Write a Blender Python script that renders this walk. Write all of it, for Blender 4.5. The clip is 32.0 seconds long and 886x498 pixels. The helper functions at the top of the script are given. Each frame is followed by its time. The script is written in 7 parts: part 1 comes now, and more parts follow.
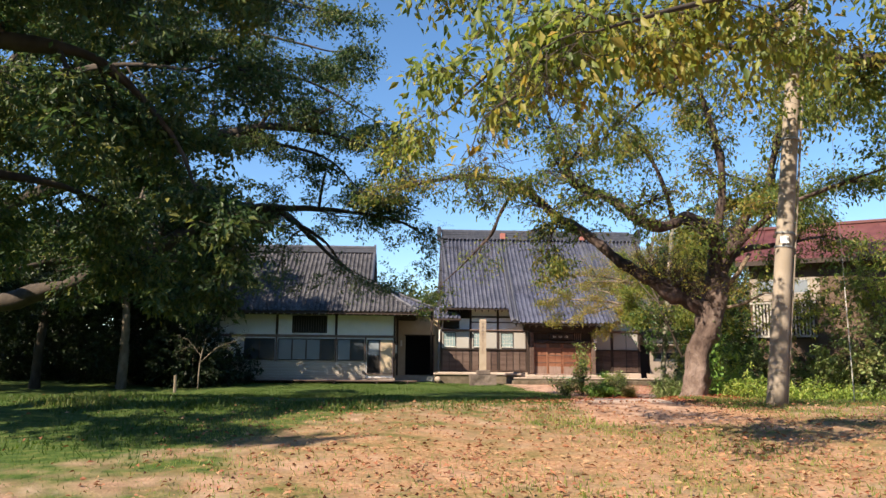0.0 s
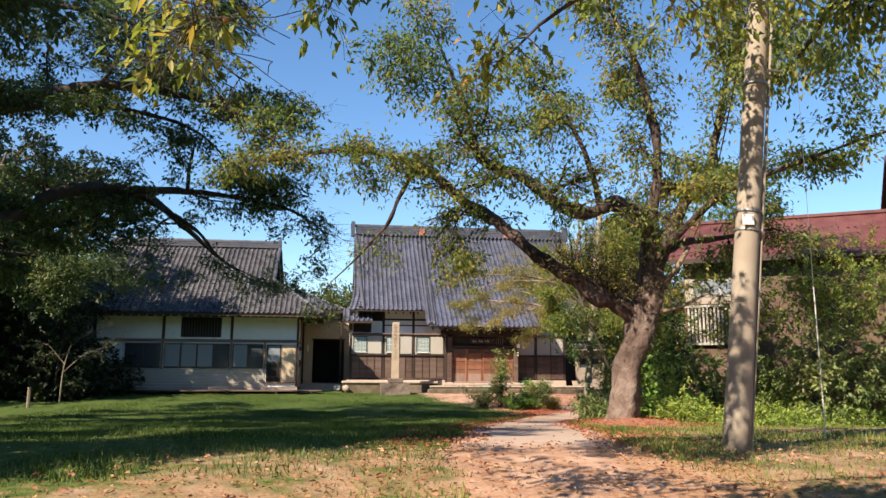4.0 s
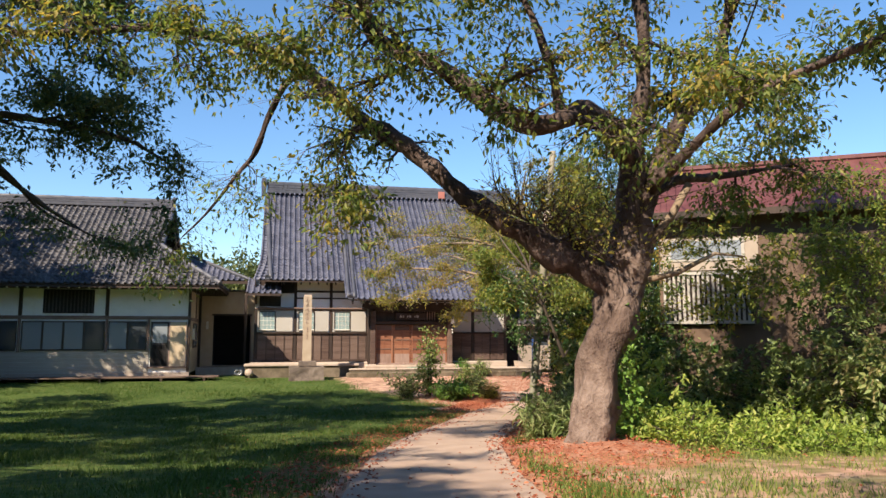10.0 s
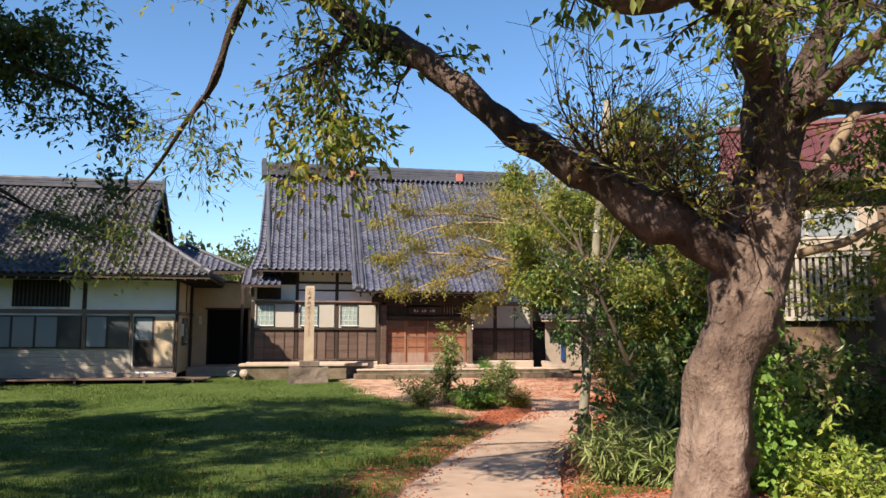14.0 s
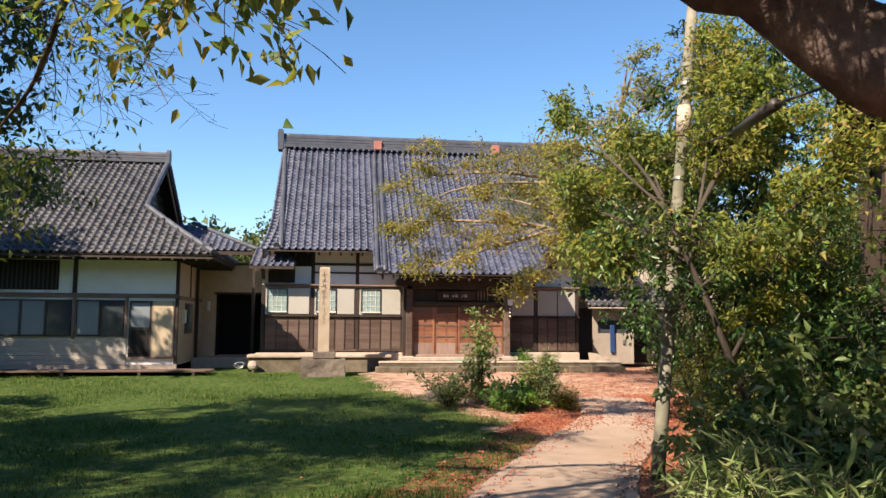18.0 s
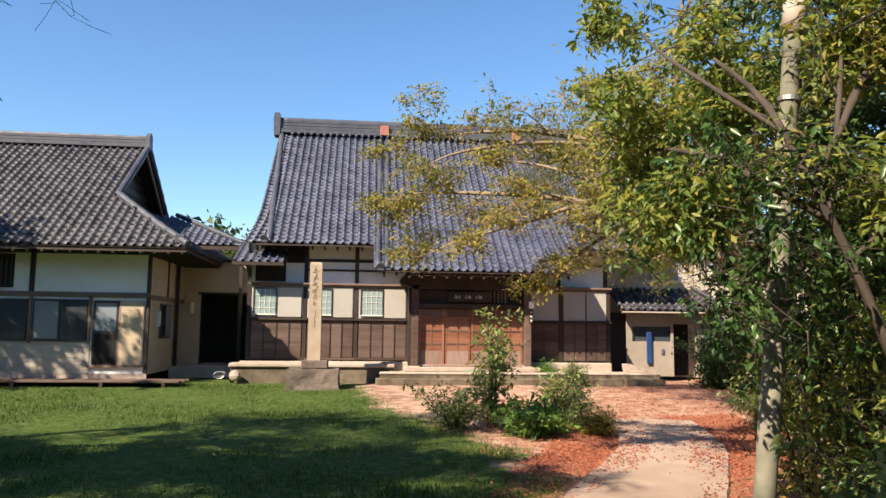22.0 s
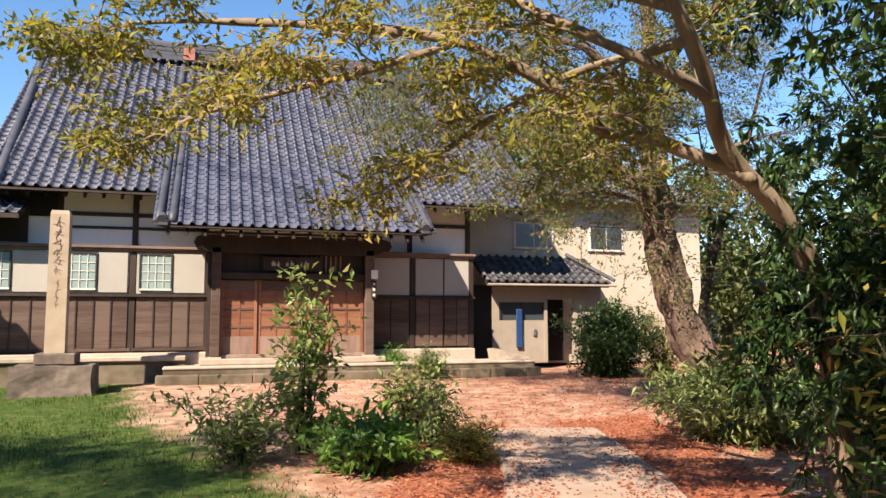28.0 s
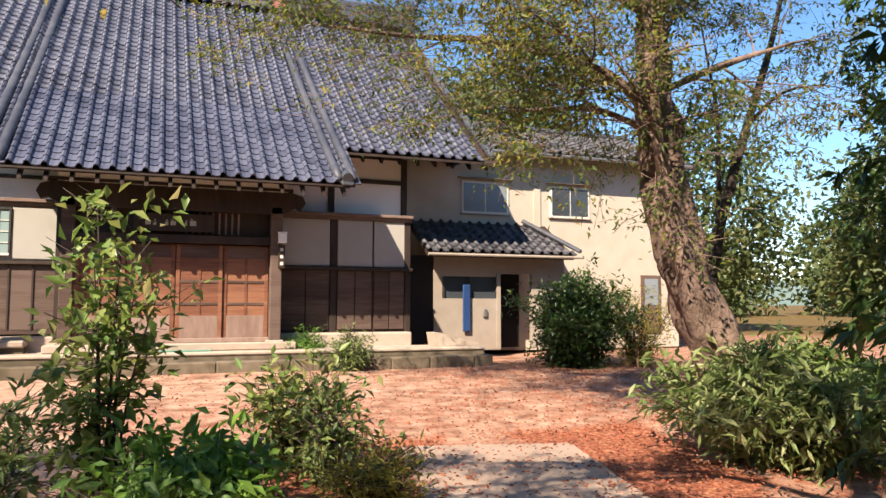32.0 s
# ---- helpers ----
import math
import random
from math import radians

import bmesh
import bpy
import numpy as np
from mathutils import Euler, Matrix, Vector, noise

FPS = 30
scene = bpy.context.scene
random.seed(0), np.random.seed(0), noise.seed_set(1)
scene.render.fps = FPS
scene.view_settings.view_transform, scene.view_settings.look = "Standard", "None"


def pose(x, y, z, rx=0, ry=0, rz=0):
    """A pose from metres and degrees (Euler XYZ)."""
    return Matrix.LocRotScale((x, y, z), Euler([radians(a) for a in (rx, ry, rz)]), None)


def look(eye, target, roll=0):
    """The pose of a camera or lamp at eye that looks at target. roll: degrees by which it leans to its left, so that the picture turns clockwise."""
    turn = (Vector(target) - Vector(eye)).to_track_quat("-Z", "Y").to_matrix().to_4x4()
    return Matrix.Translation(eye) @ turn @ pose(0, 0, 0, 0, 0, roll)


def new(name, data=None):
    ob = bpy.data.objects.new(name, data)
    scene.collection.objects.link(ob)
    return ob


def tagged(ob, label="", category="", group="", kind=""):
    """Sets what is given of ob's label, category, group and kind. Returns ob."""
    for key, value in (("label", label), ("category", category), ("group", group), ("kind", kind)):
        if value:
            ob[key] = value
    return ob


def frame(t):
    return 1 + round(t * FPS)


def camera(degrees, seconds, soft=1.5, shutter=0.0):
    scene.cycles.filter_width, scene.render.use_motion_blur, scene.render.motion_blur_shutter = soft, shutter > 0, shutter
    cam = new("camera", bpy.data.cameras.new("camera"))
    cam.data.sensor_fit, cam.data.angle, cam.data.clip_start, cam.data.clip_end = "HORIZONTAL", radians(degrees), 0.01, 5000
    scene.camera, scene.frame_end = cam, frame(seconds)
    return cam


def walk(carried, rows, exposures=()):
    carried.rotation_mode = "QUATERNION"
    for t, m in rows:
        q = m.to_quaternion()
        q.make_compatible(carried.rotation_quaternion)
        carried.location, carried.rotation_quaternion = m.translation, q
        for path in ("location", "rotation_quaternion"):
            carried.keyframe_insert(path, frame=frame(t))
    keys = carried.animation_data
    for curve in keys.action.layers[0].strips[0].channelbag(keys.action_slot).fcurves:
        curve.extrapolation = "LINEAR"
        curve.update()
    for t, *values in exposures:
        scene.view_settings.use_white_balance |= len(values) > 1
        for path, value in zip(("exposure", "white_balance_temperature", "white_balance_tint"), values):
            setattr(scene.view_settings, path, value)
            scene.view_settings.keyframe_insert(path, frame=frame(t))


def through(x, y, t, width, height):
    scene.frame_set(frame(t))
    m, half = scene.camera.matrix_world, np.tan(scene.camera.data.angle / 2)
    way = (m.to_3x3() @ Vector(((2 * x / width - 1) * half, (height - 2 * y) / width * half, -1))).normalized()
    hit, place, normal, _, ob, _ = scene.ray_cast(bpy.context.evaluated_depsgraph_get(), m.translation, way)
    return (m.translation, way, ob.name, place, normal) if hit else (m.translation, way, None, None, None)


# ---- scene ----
cam = camera(61.28, 32.0)
# seconds, x, y, z, tilt above level, roll, yaw
ROWS = [
    (0, -10.089, -1.204, 1.177, 8.62, -0.53, -2.53),
    (0.5, -9.930, -0.730, 1.223, 8.64, -0.43, -3.04),
    (1, -9.745, -0.287, 1.257, 8.62, -0.43, -3.56),
    (1.5, -9.577, 0.164, 1.296, 8.61, -0.56, -4.06),
    (2, -9.397, 0.633, 1.322, 8.63, -0.58, -4.69),
    (2.5, -9.231, 1.134, 1.362, 8.68, -0.58, -5.35),
    (3, -9.035, 1.634, 1.408, 8.71, -0.44, -6.10),
    (3.5, -8.832, 2.155, 1.466, 8.72, -0.43, -6.93),
    (5.5, -8.159, 4.165, 1.669, 8.84, -0.07, -9.85),
    (6, -8.012, 4.664, 1.707, 8.90, -0.01, -10.92),
    (6.5, -7.815, 5.144, 1.743, 8.86, 0.18, -12.07),
    (7, -7.621, 5.620, 1.756, 8.54, 0.32, -12.69),
    (7.5, -7.424, 6.043, 1.772, 7.35, 0.33, -12.94),
    (8, -7.283, 6.505, 1.811, 6.40, 0.28, -13.00),
    (8.5, -7.153, 6.963, 1.854, 6.18, 0.33, -12.92),
    (9, -7.034, 7.459, 1.878, 6.24, 0.24, -12.74),
    (9.5, -6.954, 8.017, 1.883, 6.43, 0.11, -12.35),
    (10, -6.838, 8.556, 1.899, 6.57, 0.00, -12.00),
    (10.5, -6.747, 9.070, 1.924, 6.65, 0.07, -11.67),
    (11, -6.630, 9.542, 1.950, 6.81, 0.07, -11.50),
    (11.5, -6.558, 10.029, 1.975, 6.97, -0.05, -11.25),
    (12, -6.508, 10.519, 1.993, 7.06, -0.10, -11.00),
    (12.5, -6.445, 11.017, 2.004, 7.07, -0.08, -10.76),
    (13, -6.386, 11.530, 2.011, 7.07, -0.14, -10.59),
    (13.5, -6.297, 12.052, 2.003, 6.82, -0.05, -10.75),
    (14, -6.213, 12.554, 1.988, 6.16, -0.12, -10.93),
    (14.5, -6.095, 13.044, 1.965, 5.04, -0.21, -11.06),
    (16.5, -5.610, 14.970, 1.955, 5.60, -0.24, -9.08),
    (17, -5.503, 15.428, 1.927, 5.49, -0.29, -8.57),
    (17.5, -5.393, 15.876, 1.899, 5.41, -0.33, -8.17),
    (18, -5.277, 16.321, 1.876, 5.42, -0.33, -7.98),
    (18.5, -5.164, 16.771, 1.855, 5.48, -0.34, -7.86),
    (19, -5.054, 17.233, 1.835, 5.45, -0.43, -7.75),
    (19.5, -4.951, 17.695, 1.828, 5.43, -0.53, -7.45),
    (20, -4.845, 18.156, 1.830, 5.46, -0.50, -7.18),
    (20.5, -4.736, 18.622, 1.830, 5.62, -0.52, -6.86),
    (21, -4.613, 19.092, 1.818, 5.74, -0.60, -6.62),
    (21.5, -4.483, 19.557, 1.799, 5.85, -0.67, -6.30),
    (22, -4.344, 19.999, 1.774, 6.00, -0.66, -6.21),
    (22.5, -4.212, 20.444, 1.745, 6.23, -0.75, -6.07),
    (23, -4.083, 20.913, 1.723, 6.40, -0.75, -6.12),
    (23.5, -3.954, 21.395, 1.726, 6.48, -0.74, -6.43),
    (24, -3.818, 21.848, 1.739, 6.43, -0.69, -7.20),
    (24.5, -3.667, 22.284, 1.753, 6.28, -0.57, -8.54),
    (25, -3.486, 22.728, 1.758, 6.12, -0.45, -10.23),
    (25.5, -3.278, 23.197, 1.740, 6.02, -0.34, -11.93),
    (26, -3.074, 23.677, 1.704, 5.85, -0.21, -13.36),
    (26.5, -2.888, 24.186, 1.666, 5.70, -0.03, -14.48),
    (28.5, -2.701, 26.415, 1.534, 4.81, -0.01, -18.27),
    (29, -2.571, 26.884, 1.548, 4.77, -0.02, -18.93),
    (29.5, -2.396, 27.358, 1.556, 4.74, -0.09, -19.64),
    (30, -2.179, 27.825, 1.540, 4.78, -0.06, -20.37),
    (30.5, -1.930, 28.275, 1.495, 4.71, -0.01, -20.91),
    (31, -1.652, 28.730, 1.418, 4.44, -0.01, -21.17),
    (31.5, -1.368, 29.172, 1.341, 4.16, -0.04, -21.21),
    (32, -1.065, 29.640, 1.273, 4.05, -0.14, -21.25),
]
# seconds, exposure in stops: the picture brightens in the shady court
EXPOSURES = [(0, 1.30), (14, 1.30), (17, 1.36), (26, 1.36), (29, 1.46), (32, 1.46)]
walk(cam, [(t, pose(x, y, z, 90 + tilt, roll, yaw)) for t, x, y, z, tilt, roll, yaw in ROWS], EXPOSURES)

# ---- light ----
SUN_DIR = Vector((1.15, 1.0, -1.34)).normalized()      # the way the sunlight travels
SUN_EL = math.asin(-SUN_DIR.z)
SUN_ROT = math.atan2(-SUN_DIR.x, -SUN_DIR.y)
world = bpy.data.worlds.new("sky")
scene.world = world
world.use_nodes = True
wn = world.node_tree.nodes
wl = world.node_tree.links
sky = wn.new("ShaderNodeTexSky")
sky.sky_type, sky.sun_disc = "NISHITA", False
sky.sun_elevation, sky.sun_rotation = SUN_EL, SUN_ROT
sky.air_density, sky.dust_density, sky.ozone_density = 1.0, 0.1, 3.5
rich = wn.new("ShaderNodeHueSaturation")
rich.inputs["Saturation"].default_value = 1.12
wl.new(sky.outputs[0], rich.inputs["Color"])
wl.new(rich.outputs[0], wn["Background"].inputs[0])
wn["Background"].inputs[1].default_value = 0.082
sun = new("sun", bpy.data.lights.new("sun", "SUN"))
sun.data.energy, sun.data.angle, sun.data.color = 4.75, radians(0.55), (1.0, 0.84, 0.66)
sun.matrix_world = look((0, 0, 30), Vector((0, 0, 30)) + SUN_DIR)

# ---- mesh helpers ----
def mesh_from(name, bm, material=None, smooth=False):
    me = bpy.data.meshes.new(name)
    bm.normal_update()
    bm.to_mesh(me)
    bm.free()
    if material:
        me.materials.append(material)
    if smooth:
        for p in me.polygons:
            p.use_smooth = True
    return me


def wloc(ob):
    v = Vector((0, 0, 0))
    while ob:
        v = v + ob.location
        ob = ob.parent
    return v


def part(name, bm, material, parent=None, label="", smooth=False):
    """Links a bmesh, given in world metres, as one mesh under a thing or a part."""
    me = mesh_from(name, bm, material, smooth)
    ob = new(name, me)
    if parent:
        me.transform(Matrix.Translation(-wloc(parent)))
        ob.parent = parent
    if label:
        tagged(ob, label)
    return ob


def empty(name, x, y, z, label="", category="", group="", kind=""):
    ob = new(name)
    ob.empty_display_size = 0.2
    ob.location = (x, y, z)
    return tagged(ob, label, category, group, kind)


def add_box(bm, x0, x1, y0, y1, z0, z1, bevel=0.0):
    vs = [bm.verts.new((x, y, z)) for z in (z0, z1) for y in (y0, y1) for x in (x0, x1)]
    fs = [bm.faces.new([vs[i] for i in f]) for f in ((0, 2, 3, 1), (4, 5, 7, 6), (0, 1, 5, 4), (2, 6, 7, 3), (0, 4, 6, 2), (1, 3, 7, 5))]
    if bevel > 0:
        edges = {e for f in fs for e in f.edges}
        bmesh.ops.bevel(bm, geom=list(edges), offset=bevel, segments=1, affect="EDGES")
    return vs


def box(x0, x1, y0, y1, z0, z1, bevel=0.0):
    bm = bmesh.new()
    add_box(bm, x0, x1, y0, y1, z0, z1, bevel)
    return bm


def add_tube(bm, pts, radii, sides=10, cap=True, wob=0.0):
    """A tapered tube along pts, in parallel-transported rings."""
    pts = [Vector(p) for p in pts]
    rings = []
    side = None
    for i, p in enumerate(pts):
        d = (pts[min(i + 1, len(pts) - 1)] - pts[max(i - 1, 0)]).normalized()
        if side is None:
            side = d.orthogonal().normalized()
        else:
            side = (side - d * side.dot(d)).normalized()
        up = d.cross(side)
        ring = []
        for k in range(sides):
            a = 2 * math.pi * k / sides
            o = Vector((math.cos(a), math.sin(a), 0))
            r = radii[i] * (1 + wob * (noise.noise(p * 1.7 + o * 1.3) + 0.35 * noise.noise(p * 4.5 + o * 4.0))) if wob else radii[i]
            ring.append(bm.verts.new(p + (side * math.cos(a) + up * math.sin(a)) * r))
        rings.append(ring)
    for a, b in zip(rings, rings[1:]):
        for k in range(sides):
            bm.faces.new((a[k], a[(k + 1) % sides], b[(k + 1) % sides], b[k]))
    if cap:
        bm.faces.new(rings[0][::-1])
        bm.faces.new(rings[-1])
    return rings


def smooth_line(pts, n=6):
    """A Catmull-Rom line through pts."""
    pts = [Vector(p) for p in pts]
    out = []
    for i in range(len(pts) - 1):
        p0, p1, p2, p3 = pts[max(i - 1, 0)], pts[i], pts[i + 1], pts[min(i + 2, len(pts) - 1)]
        for k in range(n):
            t = k / n
            out.append(0.5 * ((2 * p1) + (p2 - p0) * t + (2 * p0 - 5 * p1 + 4 * p2 - p3) * t * t + (3 * p1 - p0 - 3 * p2 + p3) * t ** 3))
    out.append(pts[-1])
    return out


GY = (-12, -1, 5, 11, 15, 20, 27, 35, 41, 45, 60)
GZ = (-0.4, -0.38, 0.15, 0.52, 0.42, 0.08, -0.3, -0.45, -0.2, -0.08, 0.0)


def gz(x, y):
    """The ground's height."""
    z = float(np.interp(y, GY, GZ))
    return z + 0.22 * math.exp(-((x + 2.0) ** 2 + (y - 19.5) ** 2) / 2.2)


def raw_mesh(name, verts, faces, material):
    """A mesh of equal-sided faces from number arrays."""
    me = bpy.data.meshes.new(name)
    n, k = faces.shape
    me.vertices.add(len(verts))
    me.vertices.foreach_set("co", np.ascontiguousarray(verts, dtype=np.float32).ravel())
    me.loops.add(n * k)
    me.loops.foreach_set("vertex_index", np.ascontiguousarray(faces, dtype=np.int32).ravel())
    me.polygons.add(n)
    me.polygons.foreach_set("loop_start", np.arange(0, n * k, k, dtype=np.int32))
    me.polygons.foreach_set("loop_total", np.full(n, k, dtype=np.int32))
    me.materials.append(material)
    me.update(calc_edges=True)
    return me


def raw_part(name, verts, faces, material, parent=None, label=""):
    me = raw_mesh(name, verts, faces, material)
    ob = new(name, me)
    if parent:
        me.transform(Matrix.Translation(-wloc(parent)))
        ob.parent = parent
    if label:
        tagged(ob, label)
    return ob


def prism(pts, y0, y1):
    """A polygon in x and z, pushed from y0 to y1."""
    bm = bmesh.new()
    a = [bm.verts.new((x, y0, z)) for x, z in pts]
    b = [bm.verts.new((x, y1, z)) for x, z in pts]
    bm.faces.new(a)
    bm.faces.new(b[::-1])
    for i in range(len(pts)):
        j = (i + 1) % len(pts)
        bm.faces.new((a[j], a[i], b[i], b[j]))
    bmesh.ops.recalc_face_normals(bm, faces=bm.faces)
    return bm


def prism_x(pts, x0, x1):
    """A polygon in y and z, pushed from x0 to x1."""
    bm = bmesh.new()
    a = [bm.verts.new((x0, y, z)) for y, z in pts]
    b = [bm.verts.new((x1, y, z)) for y, z in pts]
    bm.faces.new(a)
    bm.faces.new(b[::-1])
    for i in range(len(pts)):
        j = (i + 1) % len(pts)
        bm.faces.new((a[j], a[i], b[i], b[j]))
    bmesh.ops.recalc_face_normals(bm, faces=bm.faces)
    return bm


def tube(pts, radii, sides=10, wob=0.0):
    bm = bmesh.new()
    if not hasattr(radii, "__len__"):
        radii = [radii] * len(pts)
    add_tube(bm, pts, radii, sides, True, wob)
    return bm

# ---- materials ----
def surface(name, colours, scale=6.0, rough=0.7, bump=0.15, stretch=(1, 1, 1), fine=60.0, metal=0.0, spread=0.0, island=False, big=0.7, spec=0.4, deep=0.02):
    """A procedural surface: colours are mixed by noise at two scales; spread varies it from object to object or piece to piece."""
    m = bpy.data.materials.new(name)
    m.use_nodes = True
    nt = m.node_tree
    nd, ln = nt.nodes, nt.links
    bsdf = nd["Principled BSDF"]
    geo = nd.new("ShaderNodeNewGeometry")
    mp = nd.new("ShaderNodeMapping")
    mp.inputs["Scale"].default_value = stretch
    ln.new(geo.outputs["Position"], mp.inputs["Vector"])
    n1 = nd.new("ShaderNodeTexNoise")
    n1.inputs["Scale"].default_value, n1.inputs["Detail"].default_value = scale, 6
    n2 = nd.new("ShaderNodeTexNoise")
    n2.inputs["Scale"].default_value, n2.inputs["Detail"].default_value = scale * 0.13, 3
    n3 = nd.new("ShaderNodeTexNoise")
    n3.inputs["Scale"].default_value, n3.inputs["Detail"].default_value = fine, 4
    for n in (n1, n2, n3):
        ln.new(mp.outputs[0], n.inputs["Vector"])
    mixn = nd.new("ShaderNodeMath")
    mixn.operation = "MULTIPLY_ADD"
    mixn.inputs[1].default_value = big
    ln.new(n2.outputs[0], mixn.inputs[0])
    half = nd.new("ShaderNodeMath")
    half.operation = "MULTIPLY_ADD"
    half.inputs[1].default_value, half.inputs[2].default_value = 1.0 - big * 0.55, -0.1 * big
    ln.new(n1.outputs[0], half.inputs[0])
    ln.new(half.outputs[0], mixn.inputs[2])
    last = mixn
    if spread > 0:
        sp = nd.new("ShaderNodeMath")
        sp.operation = "MULTIPLY_ADD"
        sp.inputs[1].default_value = spread
        if island:
            ln.new(geo.outputs["Random Per Island"], sp.inputs[0])
        else:
            oi = nd.new("ShaderNodeObjectInfo")
            ln.new(oi.outputs["Random"], sp.inputs[0])
        off = nd.new("ShaderNodeMath")
        off.operation = "SUBTRACT"
        off.inputs[1].default_value = spread * 0.5
        ln.new(mixn.outputs[0], off.inputs[0])
        ln.new(off.outputs[0], sp.inputs[2])
        last = sp
    ramp = nd.new("ShaderNodeValToRGB")
    el = ramp.color_ramp.elements
    k = len(colours)
    while len(el) < k:
        el.new(0.5)
    for i, c in enumerate(colours):
        el[i].position = 0.25 + 0.5 * i / max(k - 1, 1)
        el[i].color = (*c, 1)
    ln.new(last.outputs[0], ramp.inputs[0])
    ln.new(ramp.outputs[0], bsdf.inputs["Base Color"])
    rr = nd.new("ShaderNodeMapRange")
    rr.inputs["To Min"].default_value, rr.inputs["To Max"].default_value = max(rough - 0.12, 0.02), min(rough + 0.12, 1)
    ln.new(n3.outputs[0], rr.inputs["Value"])
    ln.new(rr.outputs[0], bsdf.inputs["Roughness"])
    bsdf.inputs["Metallic"].default_value = metal
    bsdf.inputs["Specular IOR Level"].default_value = spec
    if bump > 0:
        bp = nd.new("ShaderNodeBump")
        bp.inputs["Strength"].default_value, bp.inputs["Distance"].default_value = bump, deep
        add = nd.new("ShaderNodeMath")
        add.operation = "MULTIPLY_ADD"
        add.inputs[1].default_value = 0.5
        ln.new(n3.outputs[0], add.inputs[0])
        ln.new(n1.outputs[0], add.inputs[2])
        ln.new(add.outputs[0], bp.inputs["Height"])
        ln.new(bp.outputs[0], bsdf.inputs["Normal"])
    return m


def leafy(name, colours, through=0.4, rough=0.5):
    """Leaves: each leaf takes its own colour from the ramp, and light shines through it."""
    m = bpy.data.materials.new(name)
    m.use_nodes = True
    nt = m.node_tree
    nd, ln = nt.nodes, nt.links
    bsdf = nd["Principled BSDF"]
    geo = nd.new("ShaderNodeNewGeometry")
    nz = nd.new("ShaderNodeTexNoise")
    nz.inputs["Scale"].default_value = 0.55
    ln.new(geo.outputs["Position"], nz.inputs["Vector"])
    ad = nd.new("ShaderNodeMath")
    ad.operation = "MULTIPLY_ADD"
    ad.inputs[1].default_value = 0.55
    ln.new(geo.outputs["Random Per Island"], ad.inputs[0])
    sc = nd.new("ShaderNodeMath")
    sc.operation = "MULTIPLY_ADD"
    sc.inputs[1].default_value, sc.inputs[2].default_value = 1.1, -0.33
    ln.new(nz.outputs[0], sc.inputs[0])
    ln.new(sc.outputs[0], ad.inputs[2])
    ramp = nd.new("ShaderNodeValToRGB")
    el = ramp.color_ramp.elements
    while len(el) < len(colours):
        el.new(0.5)
    for i, c in enumerate(colours):
        el[i].position = 0.05 + 0.9 * i / (len(colours) - 1)
        el[i].color = (*c, 1)
    ln.new(ad.outputs[0], ramp.inputs[0])
    ln.new(ramp.outputs[0], bsdf.inputs["Base Color"])
    bsdf.inputs["Roughness"].default_value = rough
    bsdf.inputs["Specular IOR Level"].default_value = 0.35
    tr = nd.new("ShaderNodeBsdfTranslucent")
    br = nd.new("ShaderNodeHueSaturation")
    br.inputs["Value"].default_value, br.inputs["Saturation"].default_value = 1.5, 1.1
    ln.new(ramp.outputs[0], br.inputs["Color"])
    ln.new(br.outputs[0], tr.inputs["Color"])
    mx = nd.new("ShaderNodeMixShader")
    mx.inputs[0].default_value = through
    ln.new(bsdf.outputs[0], mx.inputs[1])
    ln.new(tr.outputs[0], mx.inputs[2])
    ln.new(mx.outputs[0], nd["Material Output"].inputs["Surface"])
    return m


def glassy(name, colour, rough=0.08):
    m = bpy.data.materials.new(name)
    m.use_nodes = True
    b = m.node_tree.nodes["Principled BSDF"]
    b.inputs["Base Color"].default_value = (*colour, 1)
    b.inputs["Roughness"].default_value = rough
    b.inputs["Specular IOR Level"].default_value = 0.6
    return m


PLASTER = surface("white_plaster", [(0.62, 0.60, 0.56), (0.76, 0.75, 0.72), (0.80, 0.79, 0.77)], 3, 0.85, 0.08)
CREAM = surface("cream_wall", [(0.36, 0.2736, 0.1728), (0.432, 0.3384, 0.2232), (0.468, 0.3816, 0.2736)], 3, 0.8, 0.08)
PALE = surface("pale_yellow_wall", [(0.38, 0.325, 0.255), (0.45, 0.39, 0.312), (0.5, 0.445, 0.365)], 2.5, 0.85, 0.1)
BEIGE = surface("beige_render", [(0.24, 0.2, 0.16), (0.296, 0.248, 0.2), (0.336, 0.288, 0.24)], 3, 0.85, 0.1)
SIDING = surface("painted_siding", [(0.328, 0.2888, 0.236), (0.3936, 0.348, 0.2888), (0.4328, 0.3936, 0.3344)], 5, 0.7, 0.12, (0.3, 1, 3))
BEAM = surface("dark_timber", [(0.0144, 0.0088, 0.0072), (0.028, 0.0176, 0.0136), (0.048, 0.0304, 0.0224)], 9, 0.65, 0.2, (1, 1, 0.25))
BOARD = surface("weathered_boards", [(0.04, 0.023, 0.018), (0.075, 0.046, 0.036), (0.125, 0.085, 0.068)], 6, 0.75, 0.35, (0.35, 1, 5), spread=0.3)
LEDGE = surface("brown_ledge", [(0.096, 0.06, 0.048), (0.152, 0.1, 0.08), (0.208, 0.144, 0.12)], 8, 0.7, 0.2, (0.3, 1, 1))
REDWOOD = surface("red_brown_door_wood", [(0.1, 0.04, 0.024), (0.17, 0.066, 0.036), (0.25, 0.115, 0.065)], 6, 0.6, 0.25, (0.4, 1, 4), spread=0.3)
